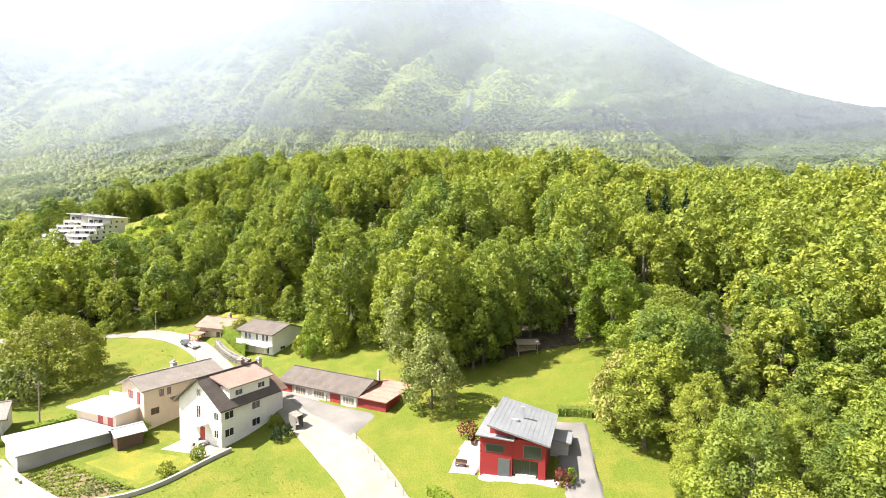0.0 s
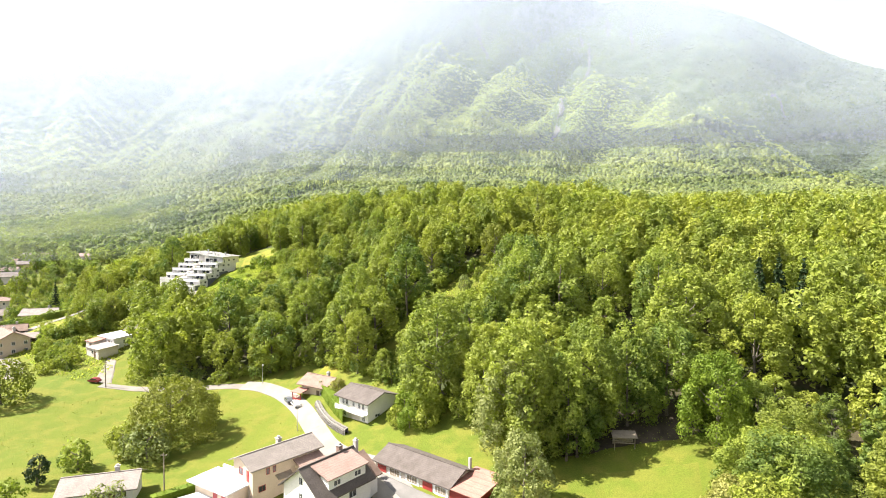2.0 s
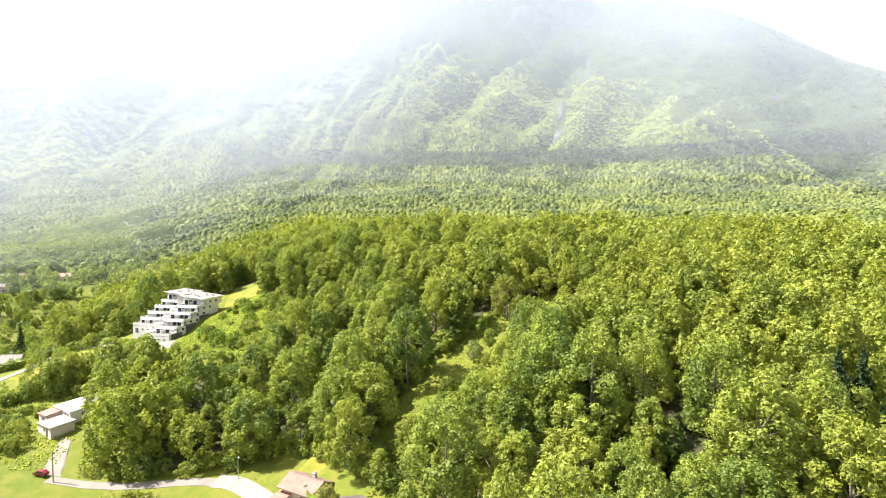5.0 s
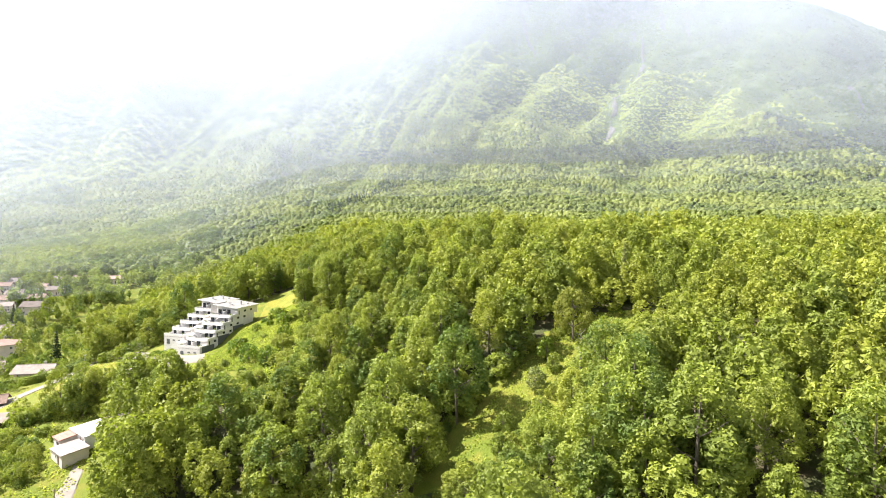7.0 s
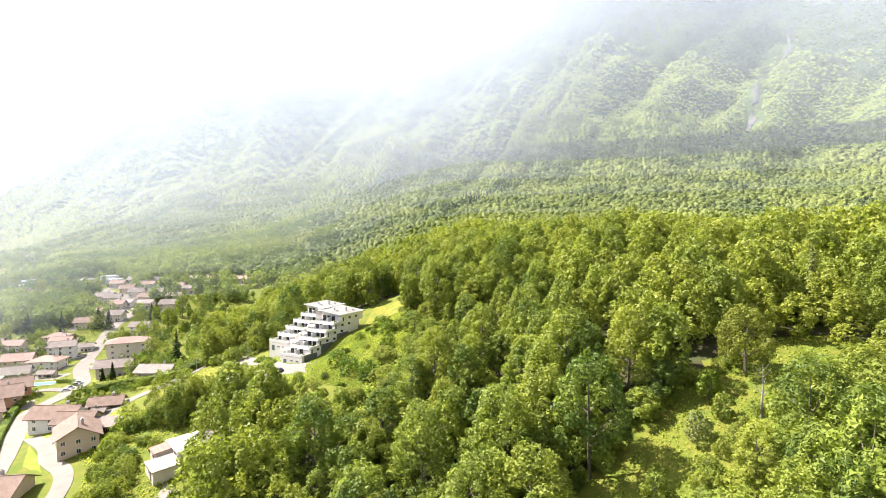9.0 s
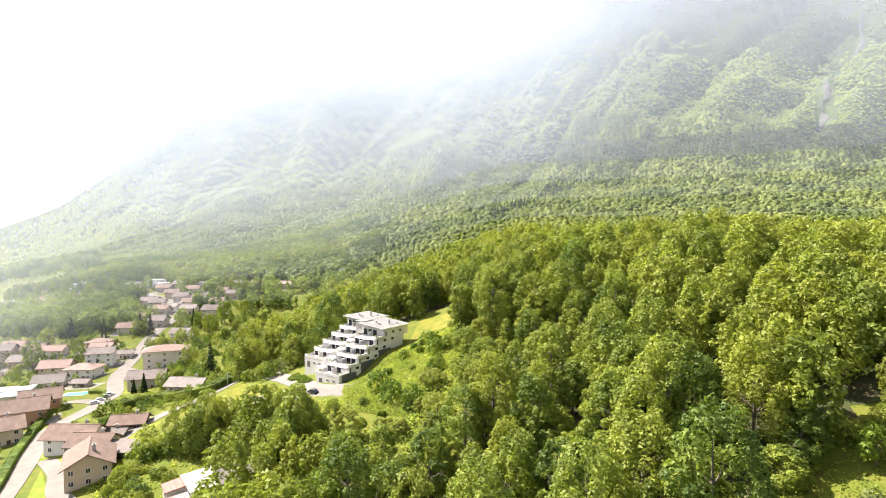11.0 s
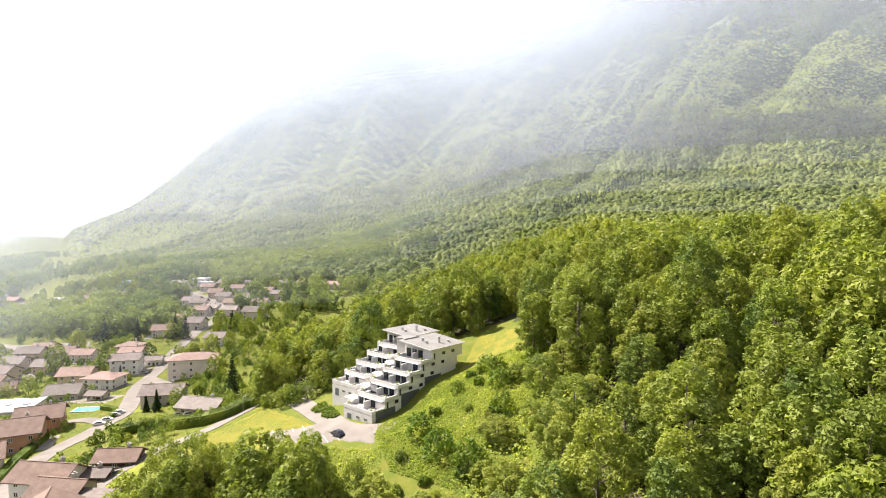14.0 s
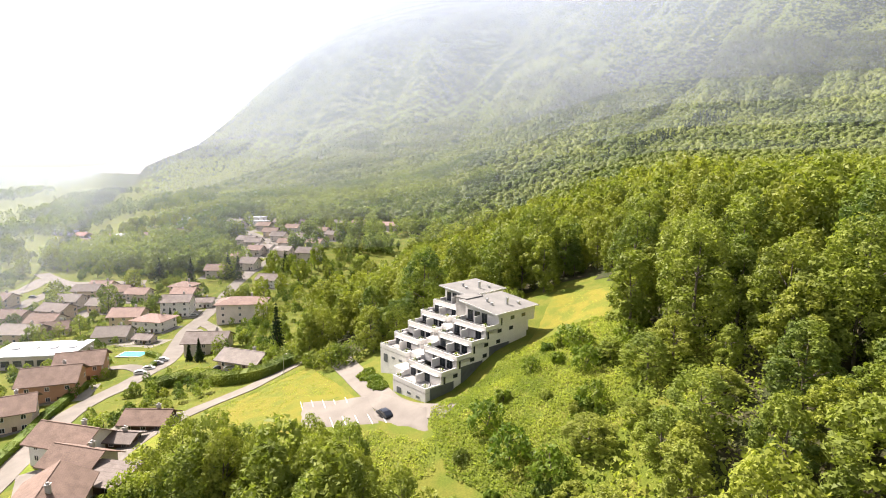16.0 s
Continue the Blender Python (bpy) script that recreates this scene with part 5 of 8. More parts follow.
# ---- white house on the slope, cottage above it ----
def slope_house():
    w, d = 10.0, 8.5
    h = tagged(new("house"), "white two-storey house raised above its garage on the slope", "house")
    h.matrix_basis = pose(-11.6, 82.6, 5.6, 0, 0, -43)
    prism("wall", h, WHITE_WALL, [(-d / 2, 0.9), (d / 2, -3), (d / 2, 5.8), (0, 7.2), (-d / 2, 5.8)], -w / 2, w / 2)
    gable_roof(h, DULL_TILE, w, d, 5.8, 7.2, 0.9)
    boxes("undercroft", h, DARK_WOOD, [(-w / 2 + 0.6, -d / 2 + 1.2, -3, w / 2 - 0.6, d / 2 - 0.4, 1.6)])
    for x in (-w / 2 + 0.3, 0.0, w / 2 - 0.5):
        boxes("post", h, WHITE_TRIM, [(x, -d / 2 + 0.1, -2, x + 0.25, -d / 2 + 0.35, 1.2)])
    for u in (-3.4, -2.2, 0.2, 2.2, 3.4):
        window(h, "S", w, d, u, 3.9, 0.8, 1.6)
    for u in (-3.0, 3.6):
        window(h, "S", w, d, u, 1.3, 0.9, 1.5)
    boxes("garage_opening", h, PALE_WALL, [face_box("S", w, d, -1.6, 2.2, 0, 0.06, 1.0, 2.8)])
    b = boxes("balcony", h, WHITE_TRIM, [face_box("S", w, d, -w / 2, w / 2, 0, 1.3, 2.95, 3.15), face_box("S", w, d, -w / 2, 1.2, 1.2, 1.3, 3.15, 4.0)])
    boxes("awning", b, WHITE_TRIM, [face_box("S", w, d, 1.2, w / 2, 1.2, 1.3, 3.15, 4.0)])
    window(h, "E", w, d, -1.4, 2.0, 1.5, 0.7)
    boxes("shed", h, GREY_WOOD, [(w / 2, -0.5, -2.5, w / 2 + 2.4, 3.0, 2.2)], "weathered wooden lean-to")
    house(-25.2, 99.5, -33, 8.2, 6.4, 3.4, 4.9, CREAM_WALL, BROWN_TILE, "small cream cottage with a brown tiled roof beside the lane", base=6.2, counts=(2, 1), storeys=1, balcony="")
    p = tagged(new("porch"), "red-brown timber porch before the cottage", "porch")
    p.matrix_basis = pose(-30.4, 97.2, 5.0, 0, 0, -33)
    boxes("deck", p, RED_PAINT, [(-1.6, -1.4, 0.9, 1.6, 1.4, 1.05)])
    for x in (-1.5, 1.4):
        boxes("post", p, RED_PAINT, [(x, -1.35, -1, x + 0.14, -1.2, 2.9)])
    railing("railing", p, RED_PAINT, -1.5, -1.3, 1.5, -1.3, 1.05)
    slab("roof", p, RED_TILE, [(-1.8, -1.7, 2.9), (1.8, -1.7, 2.9), (1.8, 1.5, 3.3), (-1.8, 1.5, 3.3)], 0.1)


slope_house()
house(-57.6, 56.8, 15, 11.6, 6.8, 2.7, 4.2, WHITE_WALL, PALE_TILE, "low chalet with a faded roof and dark timber front", base=0.7, storeys=1, counts=(3, 1), over=0.8)
blade_band("hedge", [(-24.5, 97.5), (-21.5, 91), (-18, 83.5), (-15.5, 78.5)], 2.4, 2.8, LEAF_HEDGE, "bright clipped green hedge on the retaining wall", seed=5, size=0.2)
blade_band("hedge", [(13.6, 20.5), (15.2, 17.5), (13.5, 14.0)], 1.3, 1.1, LEAF_HEDGE, "bright yellow-green clipped hedge by the lawn", seed=6, size=0.15)
blade_band("hedge", [(35.5, 32.2), (38.0, 31.2), (40.5, 29.6)], 1.5, 1.3, LEAF_DEEP, "dark green hedge at the head of the drive", seed=9, size=0.16)
blade_band("hedge", [(-62, 47.5), (-54, 48.5), (-45, 53)], 1.3, 1.1, LEAF_HEDGE, "low green hedge before the chalet", seed=7, size=0.16)
blade_band("hedge", [(-48, 55), (-42, 60), (-36, 64)], 2.0, 1.4, LEAF_HEDGE, "loose yellow-green hedge behind the sheds", seed=8, size=0.2)


# ---- sheds and house on the bank west of the wood ----
house(-101.5, 143.2, -35, 9.5, 7, 2.8, 3.3, WHITE_WALL, WHITE_SHEET, "low house with a whitish sheet roof on the bank", base=10.4, storeys=1, kind="mono", counts=(2, 1), stack=False, over=0.4)
house(-94.8, 146.2, 52, 7.5, 6.5, 3.4, 4.9, DARK_WOOD, PALE_TILE, "dark wooden house with a pale roof on the bank", base=11.4, storeys=1, counts=(1, 1), stack=False)
house(-106.8, 140.2, -35, 4.5, 4, 2.6, 3.2, PALE_WALL, RED_TILE, "small outbuilding with a red roof on the bank", base=9.6, storeys=1, kind="mono", counts=(1, 0), stack=False, over=0.3)
house(-101.8, 135.0, -35, 7.5, 6.0, 2.6, 3.1, PALE_WALL, PALE_TILE, "low garage with a pale flat roof on the bank", base=8.6, storeys=1, kind="mono", counts=(1, 0), stack=False, over=0.3)
patch("gravel_yard", (-99, 133), (-95, 131), (-87, 113.5), (-93, 114), LANE, "pale gravel yard between the sheds", "yard", 0.15)
# ---- white terraced apartment block on the hillside ----
APT = pose(-89.25, 207.46, 0, 0, 0, -16.5)  # local y runs uphill, x along the front to the right


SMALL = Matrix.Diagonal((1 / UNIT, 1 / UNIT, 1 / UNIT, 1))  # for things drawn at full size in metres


def terrace_things(at, rng):
    """A table with chairs and a sunshade or loungers on one terrace."""
    t = tagged(new("terrace_table"), "pale garden table on a roof terrace", "table", "terrace furniture")
    t.matrix_basis = at @ SMALL
    boxes("tabletop", t, TABLE_CLOTH, [(-0.8, -0.45, 0.7, 0.8, 0.45, 0.75)])
    for x in (-0.7, 0.65):
        for y in (-0.38, 0.33):
            boxes("leg", t, STEEL, [(x, y, 0, x + 0.05, y + 0.05, 0.7)])
    for k, (x, y, r) in enumerate(((-0.45, -0.9, 0), (0.45, -0.9, 0), (-0.45, 0.9, 180), (0.45, 0.9, 180))):
        c = tagged(new("terrace_chair"), "dark woven garden chair on a roof terrace", "chair", "terrace furniture")
        c.matrix_basis = at @ SMALL @ pose(x, y, 0, 0, 0, r + rng.uniform(-15, 15))
        boxes("seat", c, ANTHRACITE, [(-0.24, -0.24, 0.42, 0.24, 0.24, 0.48)])
        boxes("backrest", c, ANTHRACITE, [(-0.24, -0.28, 0.45, 0.24, -0.22, 0.95)])
        for lx in (-0.22, 0.18):
            for ly in (-0.22, 0.18):
                boxes("leg", c, ANTHRACITE, [(lx, ly, 0, lx + 0.04, ly + 0.04, 0.42)])


def planter(at, seed):
    p = tagged(new("planter"), "white planter box with a small green shrub", "planter", "terrace planters")
    p.matrix_basis = at
    boxes("box", p, PALE_WALL, [(-0.35, -0.35, 0, 0.35, 0.35, 0.6)])
    rng = np.random.RandomState(seed)
    d = rng.normal(0, 1, (70, 3))
    d /= np.linalg.norm(d, axis=1)[:, None]
    v = tufts(rng, d * 0.42 + np.array([0, 0, 0.95]), d, 0.16)
    part("shrub", quick_mesh("shrub", v, np.arange(len(v)).reshape(-1, 4), LEAF), p)


def block(x0, x1, y0, roof_z, rise, storeys, first, step, deep, depth, ends, label):
    """One stepped wing: each floor lies a terrace's depth behind the one below."""
    rng = np.random.RandomState(int(abs(x0) * 7))
    h = tagged(new("apartment_block"), label, "apartment block", "stepped apartment block")
    h.matrix_basis = APT
    back = y0 + depth
    for s in range(storeys):
        fz = first - s * step
        top = roof_z - 0.25 if s == 0 else fz + step - 0.1
        front = y0 + 1.4 - s * deep
        low = fz - 0.1 if s < storeys - 1 else fz - 6
        w = boxes("storey", h, WHITE_WALL, [(x0, front, low, x1, back if s == 0 else back - 1.5 - s * 0.6, top)])
        tall = min(2.2, top - fz - 0.15)
        # glazed front behind the terrace
        n = 4
        for k in range(n):
            a = x0 + 0.7 + k * (x1 - x0 - 1.4) / n
            b = a + (x1 - x0 - 1.4) / n - 0.5
            if (k + s) % 4 == 3:
                continue
            win = boxes("window", w, ANTHRACITE, [(a, front - 0.06, fz, b, front, fz + tall)])
            boxes("pane", win, GLASS, [(a + 0.08, front - 0.09, fz + 0.08, (a + b) / 2 - 0.04, front - 0.05, fz + tall - 0.08), ((a + b) / 2 + 0.04, front - 0.09, fz + 0.08, b - 0.08, front - 0.05, fz + tall - 0.08)])
        # terrace slab, parapets and the wall between neighbours
        tf = front - deep
        boxes("terrace_slab", w, CONCRETE, [(x0, tf, fz - 0.35, x1, front, fz - 0.1)])
        boxes("parapet", w, WHITE_WALL, [(x0, tf, fz - 0.9, x1, tf + 0.22, fz + 0.75)])
        boxes("side_parapet", w, WHITE_WALL, [(x1 - 0.22, tf + 0.22, fz - 0.9, x1, front, fz + 0.75)])
        boxes("side_parapet", w, WHITE_WALL, [(x0, tf + 0.22, fz - 0.9, x0 + 0.22, front, fz + 0.75)])
        railing("railing", w, STEEL, x0 + 0.3, tf + 0.11, x1 - 0.3, tf + 0.11, fz + 0.75, 0.35, 1.2)
        boxes("divider", w, WHITE_WALL, [((x0 + x1) / 2 - 0.12, tf + deep * 0.45, fz - 0.1, (x0 + x1) / 2 + 0.12, front, fz + 1.7)])
        if s:
            boxes("awning_box", w, WHITE_TRIM, [(x0 + 0.8, front - 0.4, fz + tall - 0.05, x1 - 0.8, front, fz + tall + 0.1)])
        if storeys - 1 == s:
            boxes("front_wall", w, WHITE_WALL, [(x0, tf + 0.01, fz - 8, x1, tf + 0.35, fz - 0.9)])
            boxes("side_wall", w, WHITE_WALL, [(x1 - 0.35, tf + 0.3, fz - 8, x1 - 0.01, front, fz - 0.9)])
            boxes("side_wall", w, WHITE_WALL, [(x0 + 0.01, tf + 0.3, fz - 8, x0 + 0.35, front, fz - 0.9)])
            boxes("garage_door", w, ANTHRACITE, [(x0 + 1.2, tf - 0.04, fz - 3.0, x0 + 2.6, tf + 0.02, fz - 1.2)], "dark garage door")
            for q in (0.45, 0.72):
                win = boxes("window", w, ANTHRACITE, [(x0 + (x1 - x0) * q, tf - 0.04, fz - 1.7, x0 + (x1 - x0) * q + 1.1, tf + 0.02, fz - 1.25)])
        tz = fz - 0.1
        terrace_things(APT @ pose((x0 + x1) / 2 + 3.0, tf + deep * 0.4, tz, 0, 0, rng.uniform(-20, 20)), rng)
        if s % 2:
            terrace_things(APT @ pose((x0 + x1) / 2 - 3.2, tf + deep * 0.45, tz, 0, 0, 90), rng)
        for k, px in enumerate((x0 + 0.9, x1 - 0.9)):
            planter(APT @ pose(px, tf + 0.8, tz), s * 5 + k)
        # small windows in the flank wall
        if ends:
            spots = [(front + 3.6, 0.8), (front + 7.2, 0.8)] if s < storeys - 1 else [(front + 3.0, 0.8)]
            for yy, hh in spots:
                win = boxes("window", w, ANTHRACITE, [(x1, yy, fz + 1.0, x1 + 0.05, yy + 1.2, fz + 1.0 + hh)])
                boxes("pane", win, GLASS, [(x1 + 0.05, yy + 0.08, fz + 1.08, x1 + 0.07, yy + 1.12, fz + 0.92 + hh)])
            slit = boxes("window", w, ANTHRACITE, [(x1, front + 0.5, fz + 0.3, x1 + 0.05, front + 1.0, fz + 1.85)])
            boxes("pane", slit, GLASS, [(x1 + 0.05, front + 0.56, fz + 0.36, x1 + 0.07, front + 0.94, fz + 1.79)])
    for yy in (y0 + 1.4, back - 0.2):
        slab("gable_wall", h, WHITE_WALL, [(x0, yy, roof_z + rise - 0.3), (x1, yy, roof_z - 0.25), (x1, yy + 0.2, roof_z - 0.25), (x0, yy + 0.2, roof_z + rise - 0.3)], 0.9)
    boxes("gable_wall", h, WHITE_WALL, [(x0, y0 + 1.4, roof_z - 0.3, x0 + 0.2, back, roof_z + rise - 0.3)])
    roof = slab("roof", h, FLAT_ROOF, [(x0 - 0.6, y0, roof_z + rise + 0.06), (x1 + 0.6, y0, roof_z), (x1 + 0.6, back + 0.6, roof_z), (x0 - 0.6, back + 0.6, roof_z + rise + 0.06)], 0.22, "gently sloping grey roof with a white rim")
    slab("rim", roof, WHITE_TRIM, [(x0 - 0.66, y0 - 0.06, roof_z + rise + 0.08), (x1 + 0.66, y0 - 0.06, roof_z + 0.02), (x1 + 0.66, y0, roof_z + 0.02), (x0 - 0.66, y0, roof_z + rise + 0.08)], 0.28)
    slab("rim", roof, WHITE_TRIM, [(x1 + 0.6, y0, roof_z + 0.02), (x1 + 0.66, y0, roof_z + 0.02), (x1 + 0.66, back + 0.6, roof_z + 0.02), (x1 + 0.6, back + 0.6, roof_z + 0.02)], 0.28)
    for k, (qx, qy, hh) in enumerate(((0.35, 0.35, 0.8), (0.7, 0.55, 1.6), (0.8, 0.75, 0.6), (0.55, 0.3, 0.5))):
        px, py = x0 + (x1 - x0) * qx, y0 + depth * qy
        zz = roof_z + rise * (1 - qx) - 0.1
        boxes("vent", roof, STEEL, [(px - 0.22, py - 0.22, zz, px + 0.22, py + 0.22, zz + hh), (px - 0.32, py - 0.32, zz + hh, px + 0.32, py + 0.32, zz + hh + 0.1)])
    return h


block(-10.4, -0.6, 0.0, 35.8, 1.1, 5, 32.75, 2.15, 4.0, 13.0, True, "white stepped apartment wing with terraces and flat roof")
block(-22.4, -13.4, 5.0, 36.8, 0.8, 5, 33.9, 1.85, 3.85, 12.0, False, "taller white stepped apartment wing set back on the slope")
lift = tagged(new("stair_tower"), "grey stair tower between the two apartment wings", "tower")
lift.matrix_basis = APT
boxes("wall", lift, CONCRETE, [(-13.6, 1.6, 24, -10.3, 6.2, 36.9)])
boxes("roof", lift, FLAT_ROOF, [(-13.9, 1.3, 36.9, -10.1, 6.5, 37.1)])
for k in range(4):
    boxes("link_terrace", lift, WHITE_WALL, [(-13.6, 1.6 - 4.4 * (k + 1), 18, -10.2, 1.7 - 4.4 * k, 33.6 - 2.1 * (k + 1))])
for k, (a, b) in enumerate(((-17.5, -11.5), (-9.5, -3.5), (-1.5, 4.5))):
    boxes("cellar_wall", lift, ANTHRACITE, [(-0.62, a, 15, -0.52, b, 24.6 + k * 2.3)])

# ---- drive, parking and slope before the apartments ----
strip("drive", [(-146, 154), (-150, 160), (-154, 168.5), (-155.4, 176), (-154.8, 183), (-152.8, 190.5), (-151, 198), (-150.5, 207), (-149.5, 214.5), (-143, 216), (-134, 210.5), (-124, 203), (-111, 193.8), (-102, 188), (-95, 186.5), (-88, 187)], 5.2, LANE, "pale worn drive that climbs to the apartments", lift=0.16)
patch("parking", (-126.4, 188.6), (-109, 191.6), (-99, 182), (-117, 178.6), LANE, "small parking place with white bays", "parking", 0.2)
patch("forecourt", (-108, 192.5), (-92.5, 187.5), (-88, 180.5), (-103, 183), LANE, "pale forecourt before the apartments", "forecourt", 0.22)
patch("dry_meadow", (-150.5, 180), (-144.5, 211), (-110, 191), (-120, 168), DRY, "yellow-green mown meadow beside the drive", "meadow", 0.1)
patch("meadow", (-90, 241), (-70, 236), (-68, 210), (-84, 206), DRY, "sunny yellow-green meadow beside the flats", "meadow", 0.1)


def car(x, y, turn, paint, label, group="parked cars"):
    z = float(ground(x, y)) + 0.25
    c = tagged(new("car"), label, "car", group)
    c.matrix_basis = pose(x, y, z, 0, 0, turn) @ SMALL
    side = [(-2.1, 0.25), (2.1, 0.25), (2.15, 0.62), (1.35, 0.85), (0.75, 1.38), (-1.1, 1.42), (-1.95, 0.92), (-2.15, 0.7)]
    body = prism("body", c, paint, [(y2, z2) for y2, z2 in side], -0.85, 0.85)
    glassy = [(1.22, 0.86), (0.7, 1.34), (-1.05, 1.37), (-1.8, 0.94)]
    prism("glass_house", c, GLASS, glassy, -0.87, 0.87)
    boxes("roof_panel", c, paint, [(-0.78, -1.0, 1.4, 0.78, 0.62, 1.46)])
    for wx in (-0.8, 0.62):
        for wy in (-1.35, 1.35):
            bm = bmesh.new()
            bmesh.ops.create_cone(bm, cap_ends=True, segments=14, radius1=0.33, radius2=0.33, depth=0.2, matrix=pose(wx + 0.1, wy, 0.33, 0, 90, 0))
            me = bpy.data.meshes.new("wheel")
            bm.to_mesh(me)
            bm.free()
            me.materials.append(ANTHRACITE)
            part("wheel", me, c)
    boxes("headlight", c, GLASS, [(-0.75, 2.1, 0.55, -0.4, 2.17, 0.7)])
    boxes("headlight", c, GLASS, [(0.4, 2.1, 0.55, 0.75, 2.17, 0.7)])
    return c


BLUE_PAINT = surface("dark_blue_car_paint", (0.012, 0.017, 0.03), (0.014, 0.02, 0.034), 1.0, 5.0, 0.3, 0.0)
WHITE_PAINT = surface("white_car_paint", (0.7, 0.7, 0.7), (0.66, 0.66, 0.66), 1.0, 5.0, 0.3, 0.0)
SILVER_PAINT = surface("silver_car_paint", (0.4, 0.41, 0.42), (0.44, 0.45, 0.46), 1.0, 5.0, 0.3, 0.0, metal=0.5)
DARK_RED_PAINT = surface("dark_red_car_paint", (0.2, 0.02, 0.03), (0.18, 0.02, 0.03), 1.0, 5.0, 0.3, 0.0)
car(-100.3, 184.2, 70, BLUE_PAINT, "dark blue hatchback on the small parking place")
for k in range(5):
    for base_x, base_y in ((-123.6, 186.6), (-110.5, 181.4)):
        bx, by = base_x + k * 2.6, base_y + k * 0.55
        mark = tagged(new("bay_line", quick_mesh("bay_line", *box_arrays([(-0.06, -2.2, 0, 0.06, 2.2, 0.02)]), WHITE_TRIM)), "white painted parking bay line", "marking", "parking bay lines")
        mark.matrix_basis = pose(bx, by, float(ground(bx, by)) + 0.24, 0, 0, 51)

# ---- village in the valley ----
house(-465.1, 393.2, 10, 12, 8, 5.0, 5.4, WHITE_WALL, WHITE_SHEET, "white flat-roofed house above the knoll", storeys=2, kind="flat", windows='SWE', counts=(3, 1), group="village houses")
house(-436.5, 368.0, 25, 10, 8, 5.0, 7.4, PALE_WALL, BROWN_TILE, "pale chalet with a brown gable beside the knoll", storeys=2, kind="gable", windows='SWE', counts=(2, 2), group="village houses", balcony='S')
house(-405.5, 358.5, 8, 14, 8, 4.0, 4.4, PALE_WALL, WHITE_SHEET, "long low house with a white flat roof", storeys=1, kind="flat", windows='SWE', counts=(3, 1), group="village houses")
house(-402.5, 396.0, 15, 11, 8, 4.2, 6.2, PALE_WALL, GREY_TILE, "pale house with a grey roof beside the street", storeys=2, kind="gable", windows='SWE', counts=(2, 1), group="village houses")
house(-392.0, 409.5, 12, 10, 8, 5.4, 5.9, WHITE_WALL, WHITE_SHEET, "tall white flat-roofed house below the woods", storeys=2, kind="flat", windows='SWE', counts=(3, 1), group="village houses")
house(-350.5, 366.5, 28, 10, 8, 4.4, 6.6, PALE_WALL, GREY_TILE, "pale house with a grey roof above the street", storeys=2, kind="gable", windows='SWE', counts=(2, 1), group="village houses")
house(-348.5, 387.5, 20, 10, 8, 4.4, 6.8, PALE_WALL, GREY_TILE, "pale gabled house with a grey roof in a garden", storeys=2, kind="gable", windows='SWE', counts=(2, 1), group="village houses")
house(-526.0, 343.5, 10, 15, 8, 3.4, 5.0, PALE_WALL, BROWN_TILE, "long low house with a brown roof above the knoll wood", storeys=1, kind="gable", windows='SWE', counts=(3, 1), group="village houses")
house(-481.6, 355.3, 10, 12, 8, 3.8, 4.2, PALE_WALL, WHITE_SHEET, "low workshop with a white roof above the knoll wood", storeys=1, kind="flat", windows='SWE', counts=(3, 1), group="village houses")
house(-294.0, 275.0, 30, 10, 8, 4.2, 6.2, CREAM_WALL, PINK_TILE, "cream house with a pinkish roof behind the tall conifers", storeys=2, kind="gable", windows='SWE', counts=(2, 1), group="village houses")
house(-288.5, 213.5, 50, 9, 7, 3.8, 5.8, CREAM_WALL, BROWN_TILE, "small cream house with a brown roof among gardens", storeys=2, kind="gable", windows='SWE', counts=(2, 1), group="village houses")
house(-317.0, 362.5, 20, 10, 8, 4.4, 6.4, PALE_WALL, PALE_TILE, "pale house with a faded roof at the bend of the street", storeys=2, kind="gable", windows='SWE', counts=(2, 1), group="village houses")
house(-340.1, 259.1, 30, 10, 8, 4.2, 6.2, CREAM_WALL, PINK_TILE, "cream house with a pinkish roof below the knoll", storeys=2, kind="gable", windows='SWE', counts=(2, 1), group="village houses")
house(-326.1, 236.9, 30, 10, 9, 4.4, 6.6, PALE_WALL, PALE_TILE, "pale house with a faded roof in its garden", storeys=2, kind="gable", windows='SWE', counts=(3, 2), group="village houses")
house(-319.6, 211.7, 25, 11, 9, 4.4, 6.6, CREAM_WALL, BROWN_TILE, "cream house with a brown roof beside a garden", storeys=2, kind="gable", windows='SWE', counts=(3, 2), group="village houses")
house(-333.5, 353.6, 20, 9, 8, 4.2, 6.4, PALE_WALL, PINK_TILE, "pale house with a reddish roof on the slope", storeys=2, kind="gable", windows='SWE', counts=(2, 1), group="village houses")
house(-315.0, 389.5, 15, 10, 8, 4.4, 6.6, WHITE_WALL, BROWN_TILE, "white house with a brown roof below the wood", storeys=2, kind="gable", windows='SWE', counts=(2, 1), group="village houses")
house(-321.0, 414.7, 15, 10, 8, 4.4, 6.4, CREAM_WALL, GREY_TILE, "cream house with a grey roof below the wood", storeys=2, kind="gable", windows='SWE', counts=(2, 1), group="village houses")
house(-383.1, 404.6, 20, 10, 8, 4.2, 6.2, PALE_WALL, BROWN_TILE, "pale house with a brown roof on the slope", storeys=2, kind="gable", windows='SWE', counts=(2, 1), group="village houses")
house(-373.7, 359.6, 20, 10, 8, 4.2, 6.2, WHITE_WALL, PALE_TILE, "white house with a pale roof on the slope", storeys=2, kind="gable", windows='SWE', counts=(2, 1), group="village houses")
